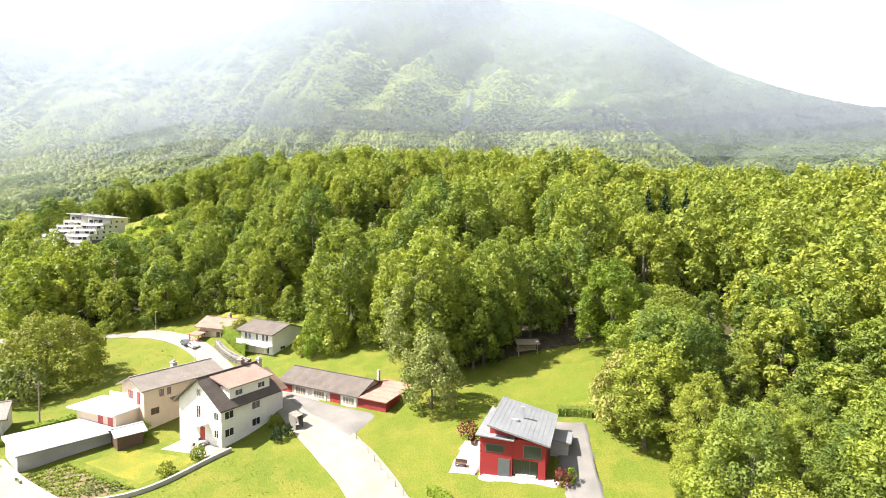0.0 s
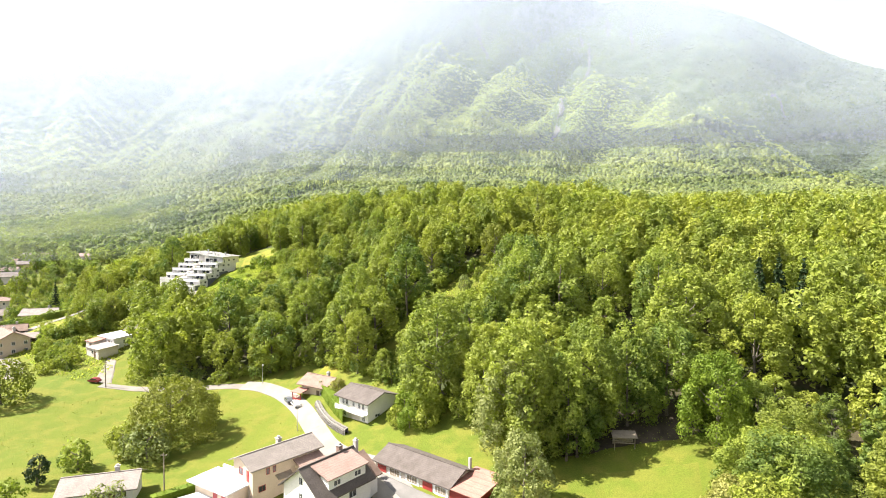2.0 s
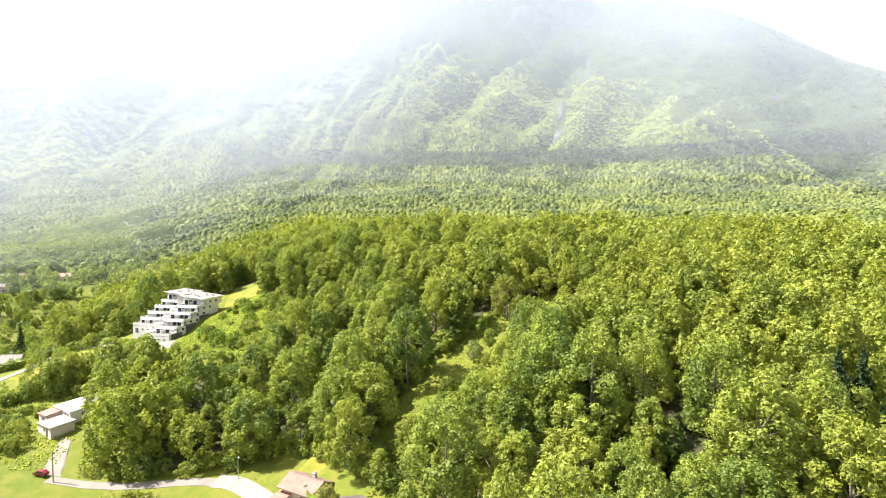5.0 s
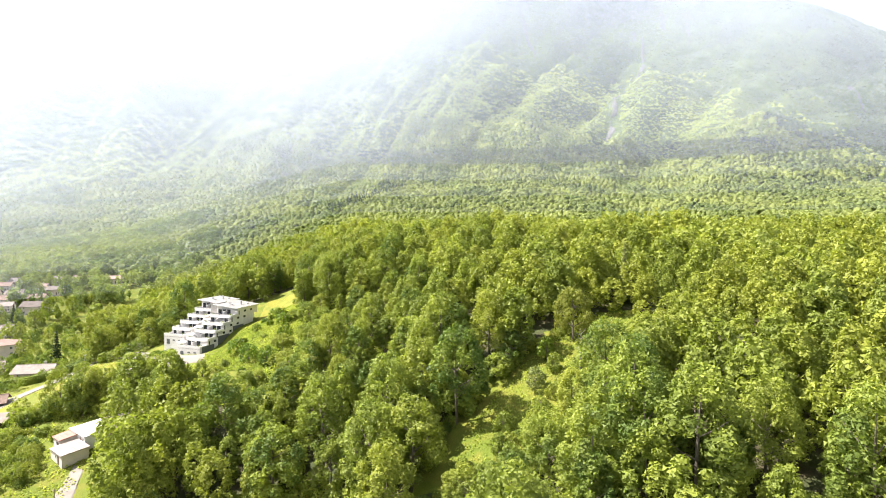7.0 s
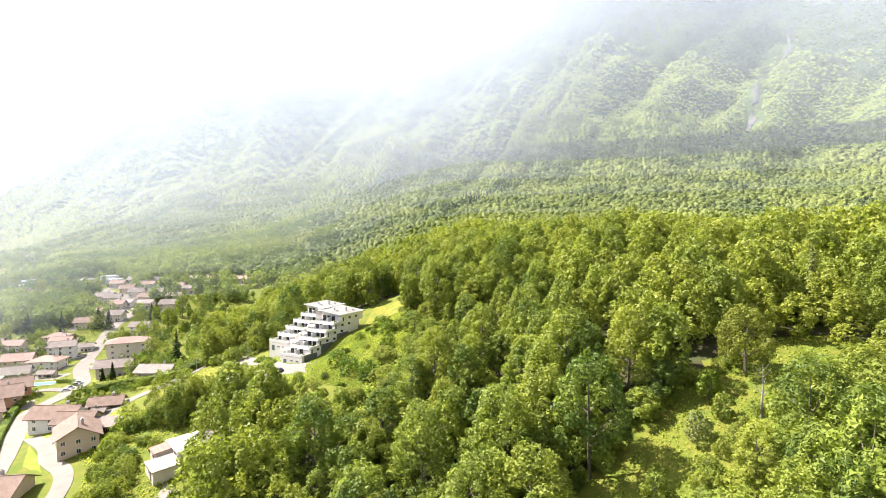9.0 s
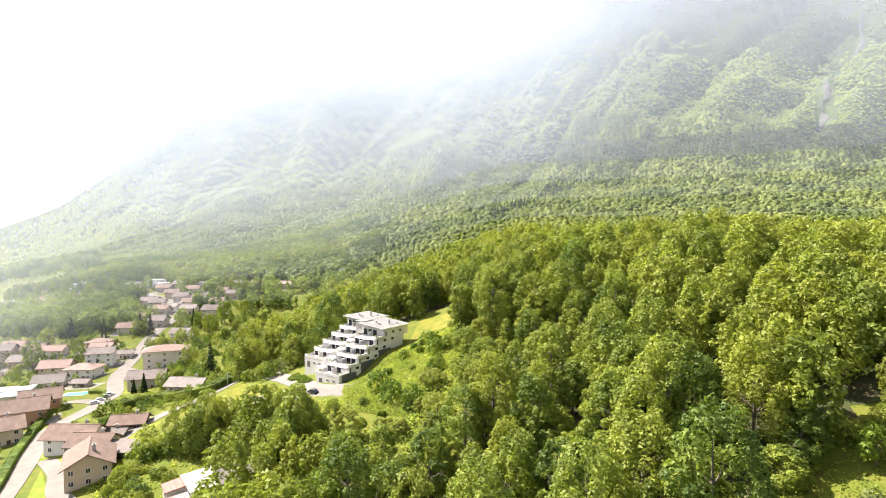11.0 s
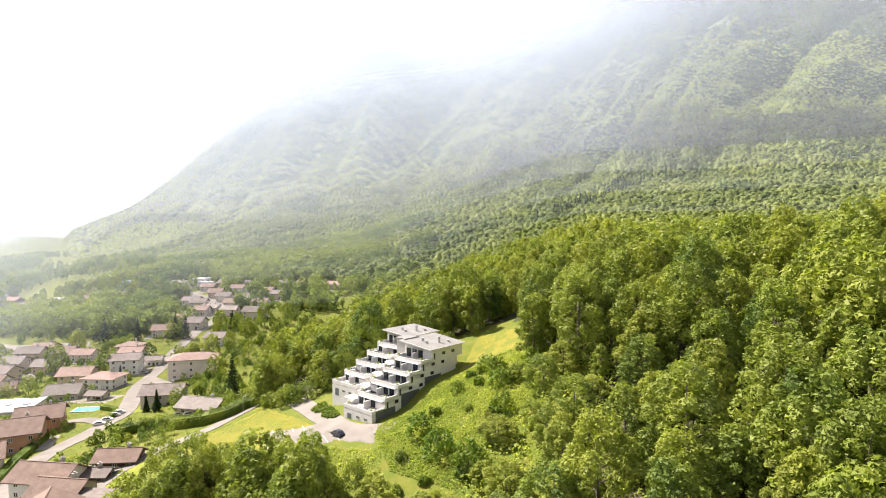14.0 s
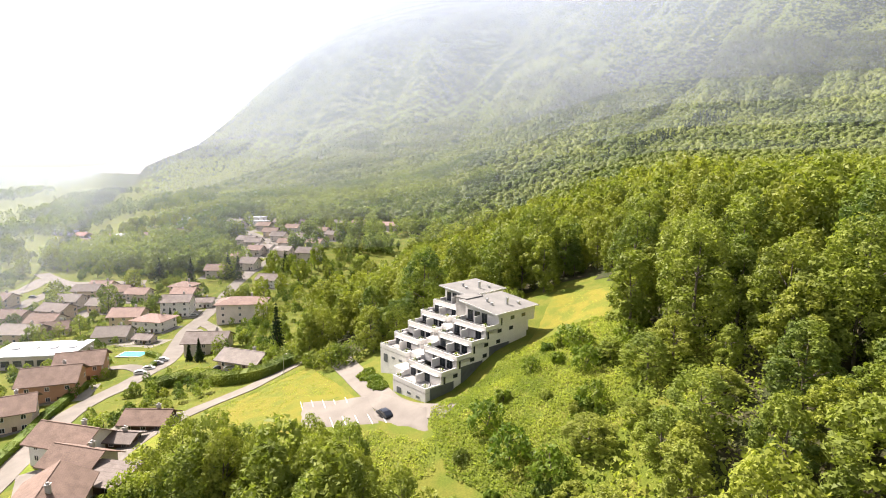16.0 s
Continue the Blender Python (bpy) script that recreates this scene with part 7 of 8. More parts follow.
    set_at(broadleaf("round_tree", 230, 14.5, 5.4, 2.2, 6000, 0.28, 28, LEAF_WALNUT, "round full-crowned tree standing alone in the glade", thick=0.3), 26.5, 147.5)
    set_at(broadleaf("broadleaf_tree", 231, 6.0, 2.6, 0.8, 800, 0.36, 9, LEAF_HEDGE, "small bright green tree in the glade", thick=0.12), 18.5, 140.5)
    set_at(broadleaf("shrub", 232, 4.4, 2.3, 0.2, 800, 0.3, 8, LEAF, "dark leafy bush standing in the glade", "shrub", thick=0.08), 6.5, 119.0)
    set_at(broadleaf("shrub", 233, 6.0, 2.6, 0.3, 900, 0.3, 9, LEAF_SILVER, "pale feathery bush in the glade", "shrub", thick=0.1), 14.5, 129.0)
    set_at(broadleaf("shrub", 234, 5.0, 2.2, 0.3, 800, 0.3, 8, LEAF, "dark bush beside the small glade tree", "shrub", thick=0.1), 19.5, 134.5)
    set_at(conifer("spire_tree", 235, 19, 3.2, 1500, 0.5, "slim pale conifer among the broadleaf trees", leaf=LEAF_SILVER), 46.5, 172)
    for k, (x, y, h, w) in enumerate(((-177, 228.5, 16, 3.3), (-196.8, 214, 8, 1.6), (-201.5, 213.5, 6, 1.2), (-315, 293, 15, 3.6), (-296, 309, 14, 4), (-303, 308, 15, 4.2), (-288, 336, 13, 3), (-333, 286, 15, 7.0), (-262, 246, 7, 1.6))):
        set_at(conifer("conifer", 240 + k, h, w, 900, 0.42, "tall dark conifer standing in a village garden", "village conifers"), x, y)
    for k, (x, y) in enumerate(((74, 71), (82, 77), (85, 73), (78, 78), (-56, 240), (-43, 248), (-39.5, 250), (-31, 232), (-62, 268), (-50, 262))):
        set_at(conifer("conifer", 260 + k, 18 if k < 4 else 14, 4.2, 2000, 0.55, "dark spruce among the broadleaf trees of the wood", "spruces in the wood"), x, y)


single_trees()


def dead_tree():
    rng = np.random.RandomState(5)
    t = tagged(new("dead_tree"), "bare grey dead tree standing in the glade", "tree")
    set_at(t, 25.5, 133.0)
    part("trunk", quick_mesh("trunk", *limb(rng, [(0, 0, -0.4), (0.1, 0, 3), (0.3, 0.1, 6), (0.2, 0.3, 9.5)], [0.22, 0.17, 0.11, 0.03]), DEADWOOD), t)
    for k in range(12):
        z, a, r = rng.uniform(2.5, 8.5), rng.uniform(0, 6.28), rng.uniform(0.9, 2.2)
        part("branch", quick_mesh("branch", *limb(rng, [(0.2, 0.1, z), (math.cos(a) * r * 0.5, math.sin(a) * r * 0.5, z + 0.5), (math.cos(a) * r, math.sin(a) * r, z + 1.5)], [0.07, 0.05, 0.015], 5), DEADWOOD), t)


dead_tree()


def village_planting():
    rng = np.random.RandomState(77)
    garden = [broadleaf("garden_tree", 300 + k, h, w, 1.0, 620, 0.42, 9, LEAF, "leafy garden tree between the village houses", group="village garden trees", thick=0.15) for k, (h, w) in enumerate(((7, 2.8), (8.5, 3.4), (5.5, 2.6), (10, 3.8)))]
    bush = [broadleaf("garden_shrub", 310 + k, h, w, 0.1, 260, 0.3, 6, LEAF, "rounded green garden shrub", "shrub", "village shrubs", 0.06) for k, (h, w) in enumerate(((2.2, 1.4), (3.0, 1.8)))]
    roofs = [(o.matrix_basis.translation.x, o.matrix_basis.translation.y) for o in scene.objects if o.parent is None and o.name.split(".")[0] in ("house", "hall", "swimming_pool", "car", "shed", "annexe")]
    lanes = [np.array([v.co[:2] for v in o.data.vertices])[::4] for o in scene.objects if o.parent is None and o.type == "MESH" and o.name.split(".")[0] in ("village_road", "street", "road", "drive", "lane")]
    lanes = np.concatenate(lanes)
    roofs = np.array(roofs)

    def free(x, y, gap, road_gap):
        return np.hypot(roofs[:, 0] - x, roofs[:, 1] - y).min() > gap and np.hypot(lanes[:, 0] - x, lanes[:, 1] - y).min() > road_gap
    spots = []
    while len(spots) < 290:
        x, y = rng.uniform(-560, -175), rng.uniform(150, 470)
        az = math.degrees(math.atan2(-x, y - 60))
        if (38 < az < 76) and free(x, y, 8.5, 5.5) and not inside(WOODS, np.array([x]), np.array([y]))[0]:
            spots.append((x, y))
    scatter(garden, spots, rng, 0.8, 1.4)
    spots = []
    while len(spots) < 130:
        x, y = rng.uniform(-330, -150), rng.uniform(145, 300)
        if free(x, y, 7.5, 4.5) and math.degrees(math.atan2(-x, y - 60)) > 42:
            spots.append((x, y))
    scatter(bush, spots, rng)
    # shrubs on the slope below and beside the apartments
    spots = [(rng.uniform(-80, -60) - 0.0, rng.uniform(165, 226)) for _ in range(36)]
    spots = [(x, y) for x, y in spots if (x + 88.9) * 0.934 + (y - 207) * -0.358 > 3.5 and x < -57 and not (y > 208 and x > -80)]
    slope = [broadleaf("shrub", 320 + k, h, w, 0.1, 420, 0.3, 7, LEAF_HEDGE if k else LEAF, "leafy shrub on the grassy slope beside the flats", "shrub", "slope shrubs", 0.08) for k, (h, w) in enumerate(((2.0, 1.6), (3.2, 2.2), (1.4, 1.3)))]
    scatter(slope, spots, rng, 0.7, 1.3)
    spots = [(-118.5 + 11 * t + rng.normal(0, 0.7), 201.2 - 8.2 * t + rng.normal(0, 0.8)) for t in np.linspace(0, 1, 34)]
    border = [broadleaf("shrub", 330, 1.0, 0.8, 0.1, 300, 0.2, 6, LEAF_HEDGE, "low yellow-green shrub on the bank below the flats", "shrub", "bank shrubs", 0.05)]
    scatter(border, spots, rng, 0.6, 1.5)
    # bushes that close the foot of the wood
    edge = [broadleaf("bush", 340 + k, h, w, 0.1, 520, 0.34, 8, LEAF, "leafy bush closing the edge of the wood", "shrub", "bushes at the edge of the wood", 0.08) for k, (h, w) in enumerate(((4.0, 2.6), (5.5, 3.0), (3.2, 2.4)))]
    line = along([(44, 30), (55, 44), (54, 57), (31, 57), (21, 60), (9, 71), (-1, 83), (-10, 96), (-22, 107), (-34, 115), (-75, 114), (-84, 124), (-89, 139), (-90, 149), (-121, 157), (-122, 163), (-92, 165), (-78, 161.5), (-66, 167), (-58, 190), (-61, 231), (-80, 241), (-104, 236), (-120, 223), (-132, 208), (-152, 214), (-172, 240), (-195, 300)], 3.4)
    scatter(edge, [(x + rng.uniform(-1.2, 1.2), y + rng.uniform(-0.6, 1.6)) for x, y in line if not (26 < x < 54 and y > 44) and not (-96 < x < -54 and y > 150)], rng)
    bank = [(-131, 150), (-112, 146), (-107, 133), (-104, 122), (-114, 121), (-122, 133), (-128, 142)]
    px, py = rng.uniform(-132, -103, 260), rng.uniform(120, 150, 260)
    ok = inside(bank, px, py) & np.array([free(a, b, 6.0, 4.0) for a, b in zip(px, py)])
    scatter(edge, list(zip(px[ok][:46], py[ok][:46])), rng, 0.6, 1.3)
    px, py = rng.uniform(-152, -108, 200), rng.uniform(152, 178, 200)
    ok = inside([(-148, 163), (-134, 170), (-112, 170), (-106, 158), (-130, 153)], px, py) & np.array([free(a, b, 7.0, 5.0) for a, b in zip(px, py)])
    scatter(edge, list(zip(px[ok][:24], py[ok][:24])), rng, 0.6, 1.2)
    glade = along(GLADE, 2.2)
    scatter(edge, [(x + s * rng.uniform(6.5, 8.5), y - s * rng.uniform(3.5, 5.5)) for x, y in glade for s in (-1, 1)], rng, 0.6, 1.0)
    # wooded knoll in the village, woods beyond it on the plain
    px, py = rng.uniform(-480, -320, 1400), rng.uniform(265, 372, 1400)
    ok = inside([(-440, 275), (-345, 290), (-318, 312), (-345, 345), (-378, 362), (-440, 352), (-480, 320)], px, py)
    px, py = px[ok][:330], py[ok][:330]
    vx, vy = rng.uniform(-640, -200, 7000), rng.uniform(300, 640, 7000)
    vaz, vr = np.degrees(np.arctan2(-vx, vy - 60)), np.hypot(vx, vy - 60)
    vaz = vaz + 3 * wave(vx, vy, 62, 90)
    ok2 = (vaz > 30) & (vaz < 54) & (vr > 330) & (vr < 690) & (wave(vx, vy, 61, 60) + (vr - 490) / 110 > 0.0) & ~inside(WOODS, vx, vy)
    ok2 &= np.array([np.hypot(roofs[:, 0] - a, roofs[:, 1] - b).min() > 9 and np.hypot(lanes[:, 0] - a, lanes[:, 1] - b).min() > 6 for a, b in zip(vx, vy)])
    foot = rng.uniform(0, 1, (9000, 2))
    faz, fr = 28 + 24 * foot[:, 0], 430 + 620 * np.sqrt(foot[:, 1])
    fx, fy = -np.sin(np.radians(faz)) * fr, 60 + np.cos(np.radians(faz)) * fr
    okf = (fr > np.interp(faz, [28, 32, 38, 43, 48, 54, 61], [430, 450, 515, 535, 560, 640, 800])) & (fr < np.interp(faz, [28, 46, 56, 61], [470, 680, 1020, 1040]))
    okf &= np.array([np.hypot(roofs[:, 0] - a, roofs[:, 1] - b).min() > 9 for a, b in zip(fx, fy)])
    fx, fy, fr = fx[okf][:4200], fy[okf][:4200], fr[okf][:4200]
    fw, ft = rng.uniform(3.4, 6.2, len(fx)), rng.uniform(7, 13, len(fx))
    v, f = leafy(rng, fx, fy, fw, ft, 30, *round_crowns(rng, fx, fy, fw * 0.9, ft * 0.95, 6, 2))
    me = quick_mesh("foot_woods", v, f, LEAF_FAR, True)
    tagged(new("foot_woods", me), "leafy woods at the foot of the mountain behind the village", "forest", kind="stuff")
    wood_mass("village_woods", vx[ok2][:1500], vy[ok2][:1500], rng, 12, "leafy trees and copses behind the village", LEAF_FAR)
    gx, gy = rng.uniform(-430, -155, 5200), rng.uniform(130, 420, 5200)
    gaz = np.degrees(np.arctan2(-gx, gy - 60))
    ok3 = (gaz > 40) & (gaz < 74) & (wave(gx, gy, 63, 34) > -0.15) & ~inside(WOODS, gx, gy)
    ok3 &= np.array([np.hypot(roofs[:, 0] - a, roofs[:, 1] - b).min() > 7.6 and np.hypot(lanes[:, 0] - a, lanes[:, 1] - b).min() > 4.2 for a, b in zip(gx, gy)])
    wood_mass("garden_thicket", gx[ok3][:1150], gy[ok3][:1150], rng, 4.0, "hedges and bushes between the village gardens", LEAF_DEEP)
    belt = [broadleaf("broadleaf_tree", 360 + k, h, w, 0.6, 6000, 0.3, 28, LEAF if k else LEAF_DEEP, "tall leafy tree in the belt above the village", group="belt of trees above the village") for k, (h, w) in enumerate(((17.5, 5.4), (16, 5.0), (18.5, 5.8)))]
    scatter(belt, [(-122, 159), (-117, 161), (-112, 159), (-107, 161.5), (-102, 160.5), (-97, 162), (-93, 159), (-88, 161.5), (-84, 158), (-89, 154), (-86, 151), (-113, 163.5), (-99, 165), (-92, 165), (-80, 161)], rng, 0.76, 0.95)
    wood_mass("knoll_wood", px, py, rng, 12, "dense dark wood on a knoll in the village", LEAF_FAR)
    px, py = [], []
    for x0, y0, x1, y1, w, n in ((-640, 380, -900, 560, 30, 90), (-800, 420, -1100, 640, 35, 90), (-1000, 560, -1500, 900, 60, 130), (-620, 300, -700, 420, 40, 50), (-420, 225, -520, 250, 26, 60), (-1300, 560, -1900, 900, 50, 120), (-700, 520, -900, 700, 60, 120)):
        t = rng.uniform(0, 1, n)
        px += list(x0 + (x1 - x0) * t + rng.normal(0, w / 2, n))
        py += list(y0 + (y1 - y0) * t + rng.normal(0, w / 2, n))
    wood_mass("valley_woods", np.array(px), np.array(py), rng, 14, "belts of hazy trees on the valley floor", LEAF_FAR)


def wood_mass(name, x, y, rng, height, label, leaf=LEAF):
    shapes = [crown_arrays(np.random.RandomState(90 + k), height, height * 0.36, 0.6, 170, 0.085 * height, 9) for k in range(5)]
    z, vs, fs, n = ground(x, y), [], [], 0
    for k in range(len(x)):
        v, f = shapes[rng.randint(len(shapes))]
        a, s = rng.uniform(0, 6.283), rng.uniform(0.75, 1.2)
        c, d = math.cos(a) * s, math.sin(a) * s
        vs.append(np.stack([v[:, 0] * c - v[:, 1] * d + x[k], v[:, 0] * d + v[:, 1] * c + y[k], v[:, 2] * s + z[k]], -1))
        fs.append(f + n)
        n += len(v)
    tagged(new(name, quick_mesh(name, np.concatenate(vs), np.concatenate(fs), leaf)), label, "forest", kind="stuff")


village_planting()


def village_yards():
    """Paved courts and lawns round the village houses."""
    rng = np.random.RandomState(83)
    spots = [o.matrix_basis.copy() for o in scene.objects if o.parent is None and o.name.split(".")[0] == "house" and o.matrix_basis.translation.x < -150]
    for k, m in enumerate(spots):
        a, b, s = rng.uniform(8, 10.5), rng.uniform(7, 10), rng.uniform(-3, 3)
        corners = [m @ Vector(c) for c in ((-a + s, -b, 0), (a + s, -b, 0), (a + s, b - 2, 0), (-a + s, b - 2, 0))]
        paved = k % 3 != 1
        patch("yard" if paved else "lawn", *[(c.x, c.y) for c in corners], (GRAVEL, MOWN, ASPHALT)[k % 3], "pale paved court round a village house" if paved else "mown lawn round a village house", "yard" if paved else "lawn", 0.07 + 0.004 * (k % 12))


village_yards()

# ---- undergrowth, rough grass and small things ----
def herbage(name, spots, size, high, material, label, seed, category="grass", spread=0.5):
    """Low tufts standing on the ground."""
    rng = np.random.RandomState(seed)
    spots = np.asarray(spots)
    n = len(spots)
    at = np.column_stack([spots, ground(spots[:, 0], spots[:, 1]) + rng.uniform(0.05, 1.0, n) * high])
    out = np.column_stack([rng.normal(0, spread, (n, 2)), np.full(n, 0.8)])
    v = tufts(rng, at, out, size * rng.uniform(0.6, 1.3, n))
    tagged(new(name, quick_mesh(name, v, np.arange(len(v)).reshape(-1, 4), material)), label, category, kind="stuff")


def within(poly, count, rng, patchy=0.0, seed=0, size=9):
    xs, ys = [q[0] for q in poly], [q[1] for q in poly]
    x, y = rng.uniform(min(xs), max(xs), count), rng.uniform(min(ys), max(ys), count)
    keep = inside(poly, x, y)
    if patchy:
        keep &= wave(x, y, seed, size) > rng.uniform(-1, 1, count) * (1 - patchy) + patchy - 0.6
    return np.column_stack([x[keep], y[keep]])


def cover():
    rng = np.random.RandomState(401)
    lanes = np.concatenate([np.array([v.co[:2] for v in o.data.vertices]) for o in scene.objects if o.parent is None and o.type == "MESH" and o.name.split(".")[0] in ("village_road", "street", "road", "drive", "forecourt", "parking")])

    def off_road(spots):
        return np.array([p for p in spots if np.hypot(*(lanes - p).T).min() > 2.2])
    slope = [(-90, 183), (-80, 172), (-66, 168), (-58, 190), (-60, 212), (-74, 220), (-80, 215), (-86, 205.5), (-92, 187)]
    herbage("slope_growth", within(slope, 80000, rng, 0.15, 51, 7), 0.21, 0.5, LEAF_GRASSY, "lush rough growth on the slope beside the flats", 1, "undergrowth")
    herbage("slope_growth", off_road(within([(-105, 180), (-98, 181.5), (-90, 185), (-82, 172), (-90, 166), (-106, 170)], 9000, rng, 0.15, 61, 7)), 0.22, 0.6, LEAF_GRASSY, "lush rough growth below the forecourt", 14, "undergrowth")
    herbage("meadow_grass", within([(-85, 238), (-71, 235), (-69, 213), (-80, 207)], 9000, rng, 0.2, 52, 5), 0.16, 0.06, LEAF_GRASSY, "tall sunlit meadow grass beside the flats", 2)
    gl = [(-12, 96), (-2, 92), (14, 112), (28, 130), (44, 150), (44, 164), (30, 160), (14, 142), (-2, 122)]
    herbage("glade_growth", within(gl, 18000, rng, 0.15, 53, 6), 0.3, 0.5, LEAF_GRASSY, "rank green growth filling the glade", 3, "undergrowth")
    herbage("hay_grass", off_road(within([(-150, 181), (-144.5, 209), (-112, 191.5), (-127, 187), (-119, 171)], 15000, rng, 0.2, 60, 6)), 0.22, 0.12, LEAF_GRASSY, "long yellow-green hay grass beside the drive", 13, spread=0.25)
    herbage("bank_growth", off_road(within([(-150, 165), (-120, 172), (-108, 160), (-110, 146), (-96, 140), (-92, 118), (-100, 116), (-120, 128), (-150, 150)], 14000, rng, 0.35, 54, 10)), 0.36, 0.5, LEAF_GRASSY, "rough green growth on the bank above the village", 4, "undergrowth")
    herbage("front_meadow", within([(-28, 28), (-12, 37), (-5, 36), (0, 25), (6, 4), (-20, 0)], 6000, rng, 0.25, 55, 6), 0.16, 0.02, MOWN, "uneven tufts in the meadow below the white house", 5, spread=0.15)
    herbage("hay_meadow", within([(-110, 60), (-30, 70), (-27, 85), (-45, 104), (-110, 108)], 9000, rng, 0.3, 56, 8), 0.18, 0.02, MOWN, "uneven grass of the sunlit hay meadow", 6, spread=0.15)
    herbage("wood_floor", within([(20, 52), (57, 47), (56, 66), (20, 70)], 2500, rng, 0.3, 57, 5), 0.22, 0.15, LEAF_DEEP, "dark ground plants under the edge of the wood", 7, "undergrowth")
    herbage("young_growth", within([(-68, 164), (-58, 188), (-60, 232), (-52, 232), (-36, 200), (-34, 158), (-60, 150), (-92, 158)], 22000, rng), 0.38, 1.8, LEAF_GRASSY, "young thicket of leafy saplings on the hillside", 11, "undergrowth")
    herbage("young_growth", within([(-12, 92), (0, 88), (40, 104), (56, 130), (48, 148), (34, 136), (20, 124), (8, 110)], 18000, rng), 0.42, 2.2, LEAF, "young thicket of leafy saplings below the glade", 12, "undergrowth")
    # rows of the kitchen garden
    rows_xy = []
    for k in range(8):
        a, b = np.array((-40.5 + k * 1.0, 37.6 - k * 0.85)), np.array((-35.2 + k * 1.6, 40.6 - k * 1.25))
        t = rng.uniform(0, 1, 130)[:, None]
        rows_xy.append(a + (b - a) * t + rng.normal(0, 0.17, (130, 2)))
    herbage("vegetable_rows", np.concatenate(rows_xy), 0.24, 0.45, LEAF, "leafy vegetable rows in the kitchen garden", 8, "vegetables")
    herbage("kitchen_plants", within([(-41, 38.6), (-31, 30.4), (-24.6, 31.6), (-35.6, 41)], 3800, rng, 0.2, 59, 2.5), 0.2, 0.4, LEAF, "mixed green kitchen plants between the rows", 10, "vegetables")
    vil = [(-330, 200), (-190, 170), (-150, 190), (-160, 225), (-260, 320), (-330, 330)]
    herbage("garden_growth", off_road(within(vil, 16000, rng, 0.45, 58, 14)), 0.36, 0.7, LEAF, "rough growth and borders in the village gardens", 9, "undergrowth")


cover()


def street_lamp(x, y, turn, high=5.6):
    p = tagged(new("street_lamp"), "tall grey street lamp beside the lane", "lamp", "street lamps")
    p.matrix_basis = pose(x, y, float(ground(x, y)), 0, 0, turn)
    part("pole", quick_mesh("pole", *limb(None, [(0, 0, -0.3), (0, 0, high * 0.5), (0, 0, high)], [0.09, 0.07, 0.05], 8), STEEL), p)
    boxes("arm", p, STEEL, [(0, -0.03, high - 0.06, 0.9, 0.03, high)])
    boxes("lantern", p, CONCRETE, [(0.6, -0.12, high - 0.12, 1.25, 0.12, high + 0.03)])


street_lamp(-43.5, 109.5, -60)
street_lamp(-27.2, 79.8, 20)
street_lamp(-146.5, 203, 90)


def utility_pole(x, y, high):
    p = tagged(new("utility_pole"), "weathered wooden utility pole", "pole", "utility poles")
    p.matrix_basis = pose(x, y, float(ground(x, y)))
    part("pole", quick_mesh("pole", *limb(None, [(0, 0, -0.5), (0, 0, high * 0.5), (0, 0, high)], [0.15, 0.13, 0.1], 8), GREY_WOOD), p)
    boxes("crossarm", p, GREY_WOOD, [(-0.6, -0.05, high - 0.5, 0.6, 0.05, high - 0.38)])
    for k in (-0.5, 0.45):
        boxes("insulator", p, CONCRETE, [(k, -0.03, high - 0.38, k + 0.06, 0.03, high - 0.22)])


utility_pole(-47.0, 58.0, 8.0)
utility_pole(-88.0, 112.0, 7.5)


def field_fence():
    f = tagged(new("fence"), "thin wire fence on slim posts beside the gravel lane", "fence")
    for k in range(9):
        x, y = 5.2 + k * 0.72, 36.0 - k * 2.2
        z = float(ground(x, y))
        boxes("post", f, GREY_WOOD, [(x - 0.04, y - 0.04, z - 0.2, x + 0.04, y + 0.04, z + 1.0)])
        if k:
            wire = limb(None, [(x - 0.72, y + 2.2, z + 0.85), (x - 0.36, y + 1.1, z + 0.83), (x, y, z + 0.85)], [0.012] * 3, 4)
            part("wire", quick_mesh("wire", *wire, STEEL), f)


field_fence()


def timber_shelter():
    s = tagged(new("wood_shelter"), "weathered open timber shelter for firewood at the wood's edge", "shelter")
    s.matrix_basis = pose(37.5, 51.5, float(ground(37.5, 51.5)), 0, 0, -8)
    for x in (-1.8, 1.7):
        for y in (-0.9, 0.8):
            boxes("post", s, GREY_WOOD, [(x, y, -0.4, x + 0.12, y + 0.12, 2.0 + (0.3 if y > 0 else 0))])
    slab("roof", s, GREY_WOOD, [(-2.2, -1.3, 2.1), (2.2, -1.3, 2.1), (2.2, 1.2, 2.55), (-2.2, 1.2, 2.55)], 0.08)
    for k in range(5):
        boxes("board", s, GREY_WOOD, [(-1.8, 0.82, 0.1 + k * 0.42, 1.8, 0.88, 0.44 + k * 0.42)])
    boxes("rail", s, GREY_WOOD, [(-1.8, -0.9, 0.9, 1.8, -0.8, 1.05)])


timber_shelter()


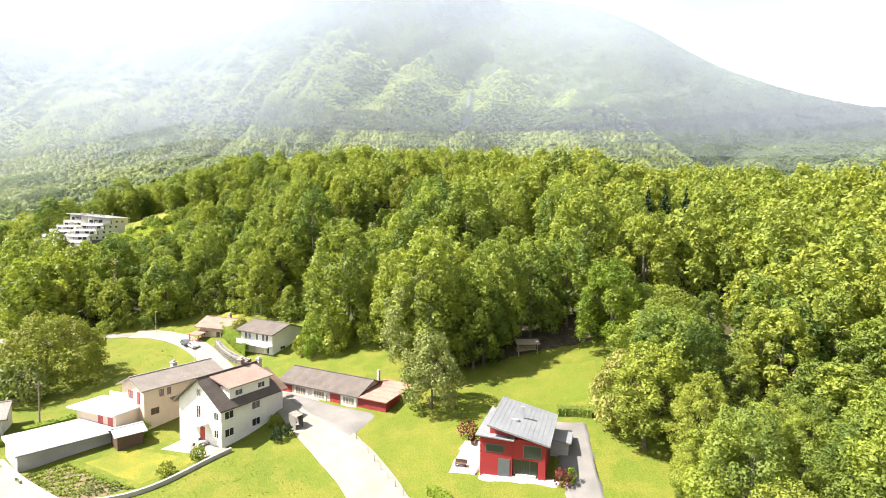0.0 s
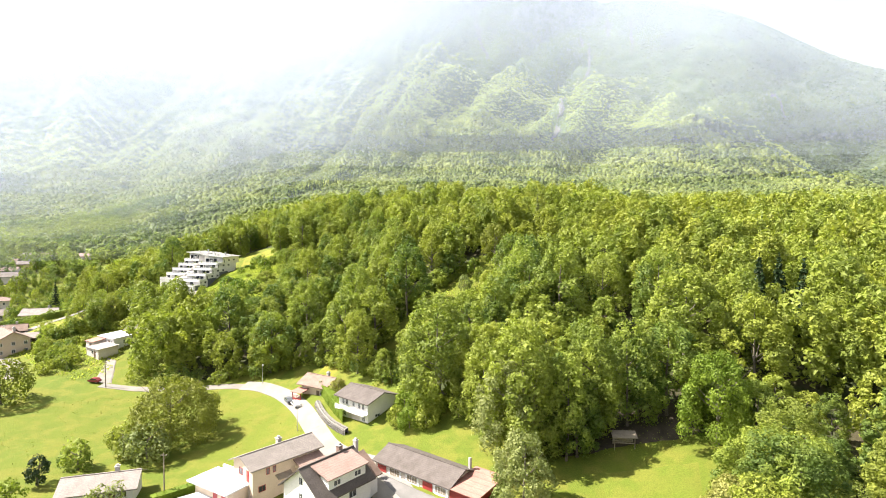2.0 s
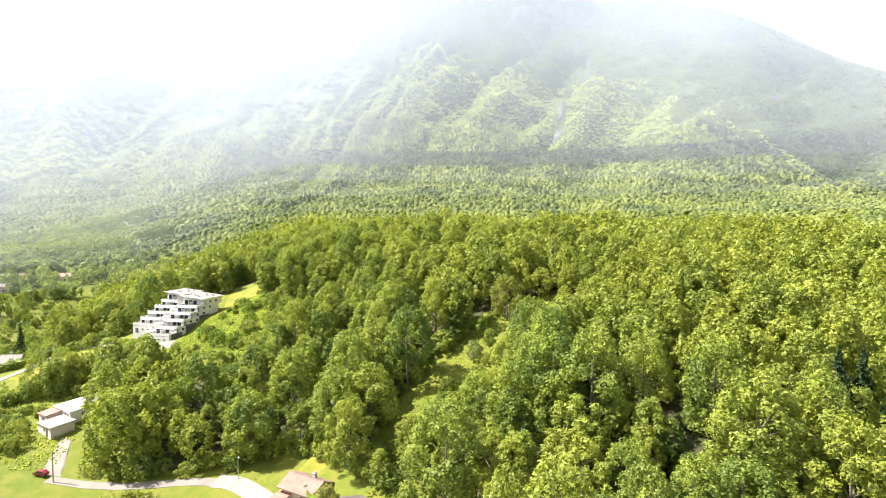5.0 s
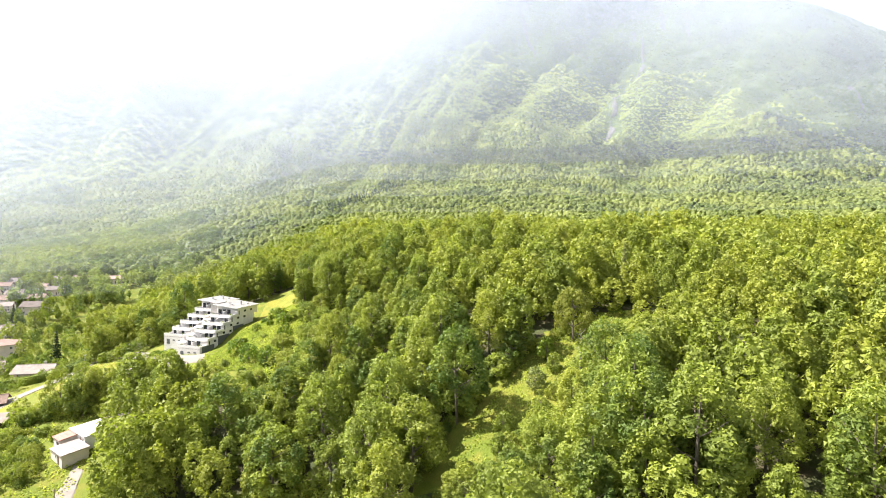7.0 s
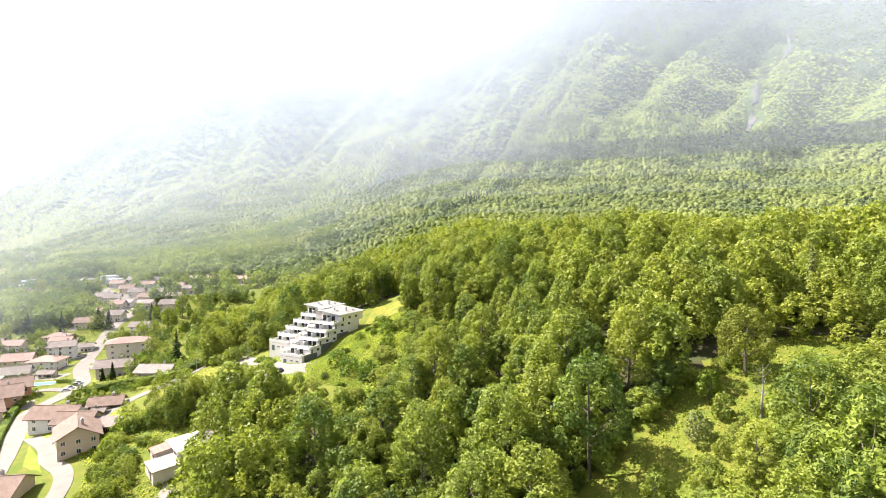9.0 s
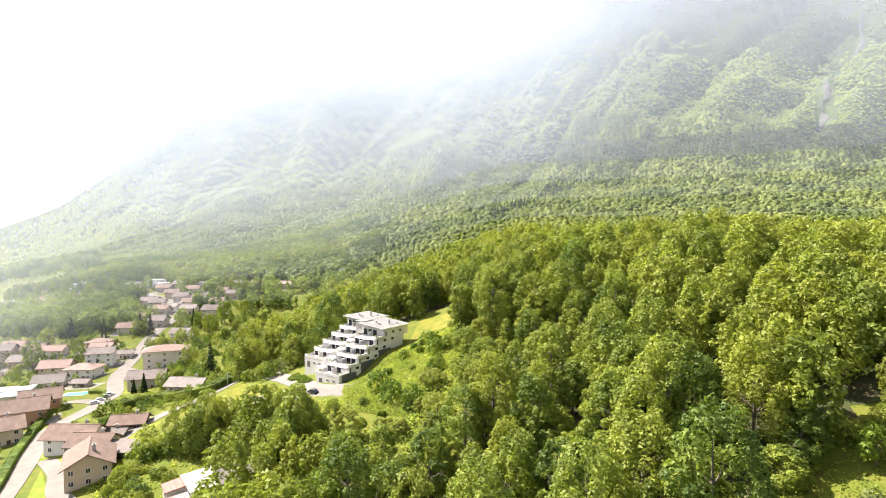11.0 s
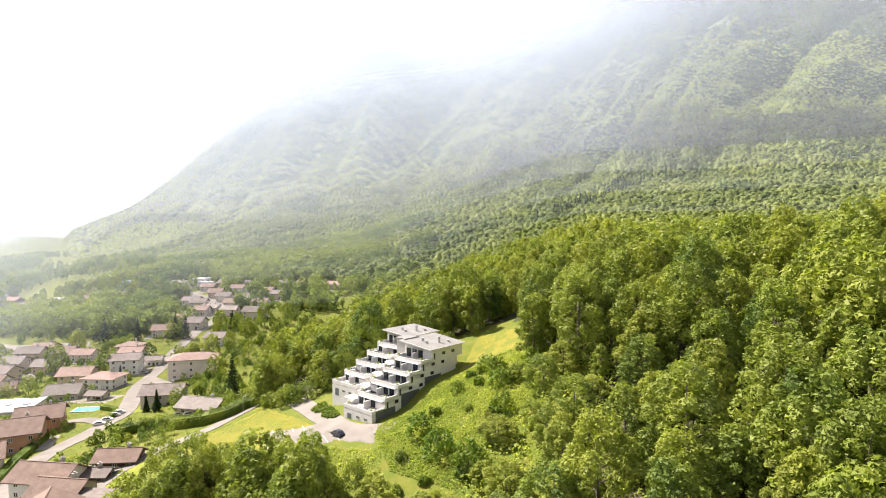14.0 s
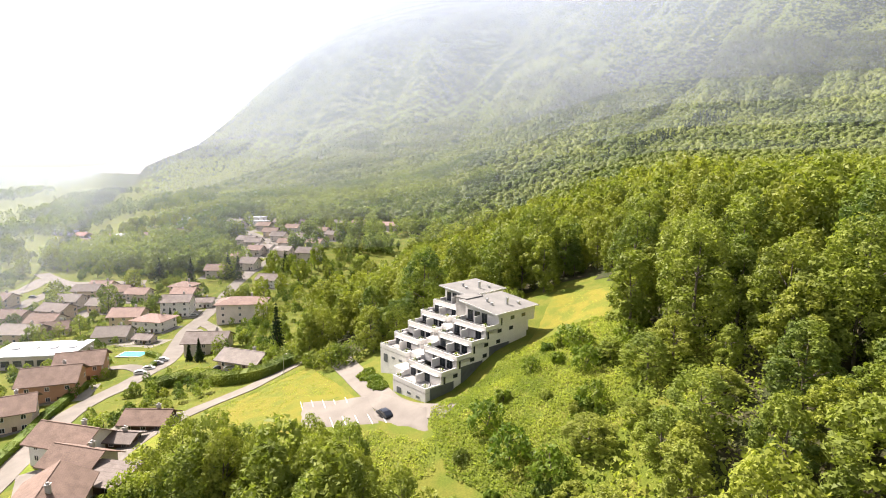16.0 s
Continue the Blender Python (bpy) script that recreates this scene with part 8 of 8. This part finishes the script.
def garden_seat(x, y, turn, z=None):
    b = tagged(new("garden_bench"), "dark garden bench on the pale terrace", "bench", "garden benches")
    b.matrix_basis = pose(x, y, float(ground(x, y)) + 0.3, 0, 0, turn)
    boxes("seat", b, DARK_WOOD, [(-0.8, -0.25, 0.35, 0.8, 0.25, 0.42)])
    boxes("backrest", b, DARK_WOOD, [(-0.8, 0.22, 0.42, 0.8, 0.28, 0.85)])
    for k in (-0.7, 0.62):
        boxes("leg", b, DARK_WOOD, [(k, -0.22, 0, k + 0.08, 0.22, 0.35)])


garden_seat(18.4, 24.2, -28)
garden_seat(21.5, 29.2, 60)


def white_table_set(x, y):
    z = float(ground(x, y)) + 0.25
    t = tagged(new("garden_table"), "white garden table on the gravel terrace", "table")
    t.matrix_basis = pose(x, y, z, 0, 0, 40)
    boxes("tabletop", t, TABLE_CLOTH, [(-0.7, -0.4, 0.62, 0.7, 0.4, 0.66)])
    for a in (-0.6, 0.55):
        for b in (-0.33, 0.28):
            boxes("leg", t, TABLE_CLOTH, [(a, b, 0, a + 0.05, b + 0.05, 0.62)])
    for k, (dx, dy, r) in enumerate(((0.2, -1.0, 0), (-0.9, -0.6, 40), (1.2, 0.3, 120), (-0.4, 1.0, 180))):
        c = tagged(new("garden_chair"), "dark garden chair round the white table", "chair", "garden chairs")
        c.matrix_basis = pose(x + dx, y + dy, z, 0, 0, r)
        boxes("seat", c, ANTHRACITE, [(-0.2, -0.2, 0.36, 0.2, 0.2, 0.41)])
        boxes("backrest", c, ANTHRACITE, [(-0.2, -0.23, 0.38, 0.2, -0.18, 0.8)])
        for lx in (-0.19, 0.15):
            for ly in (-0.19, 0.15):
                boxes("leg", c, ANTHRACITE, [(lx, ly, 0, lx + 0.04, ly + 0.04, 0.36)])


white_table_set(-17.8, 41.6)
car(-30.5, 92.5, 30, WHITE_PAINT, "white car parked beside the cottage")
car(-33.0, 95.5, 30, ANTHRACITE, "dark car parked beside the cottage")
car(-92.5, 114.5, 75, DARK_RED_PAINT, "dark red car parked by the sheds")

patch("bare_soil", (-23.3, 207.8), (-9.3, 207.8), (-9.3, 218.8), (-23.3, 218.8), SOIL, "bare brown soil under thin trees on the hill", "soil", 0.12)

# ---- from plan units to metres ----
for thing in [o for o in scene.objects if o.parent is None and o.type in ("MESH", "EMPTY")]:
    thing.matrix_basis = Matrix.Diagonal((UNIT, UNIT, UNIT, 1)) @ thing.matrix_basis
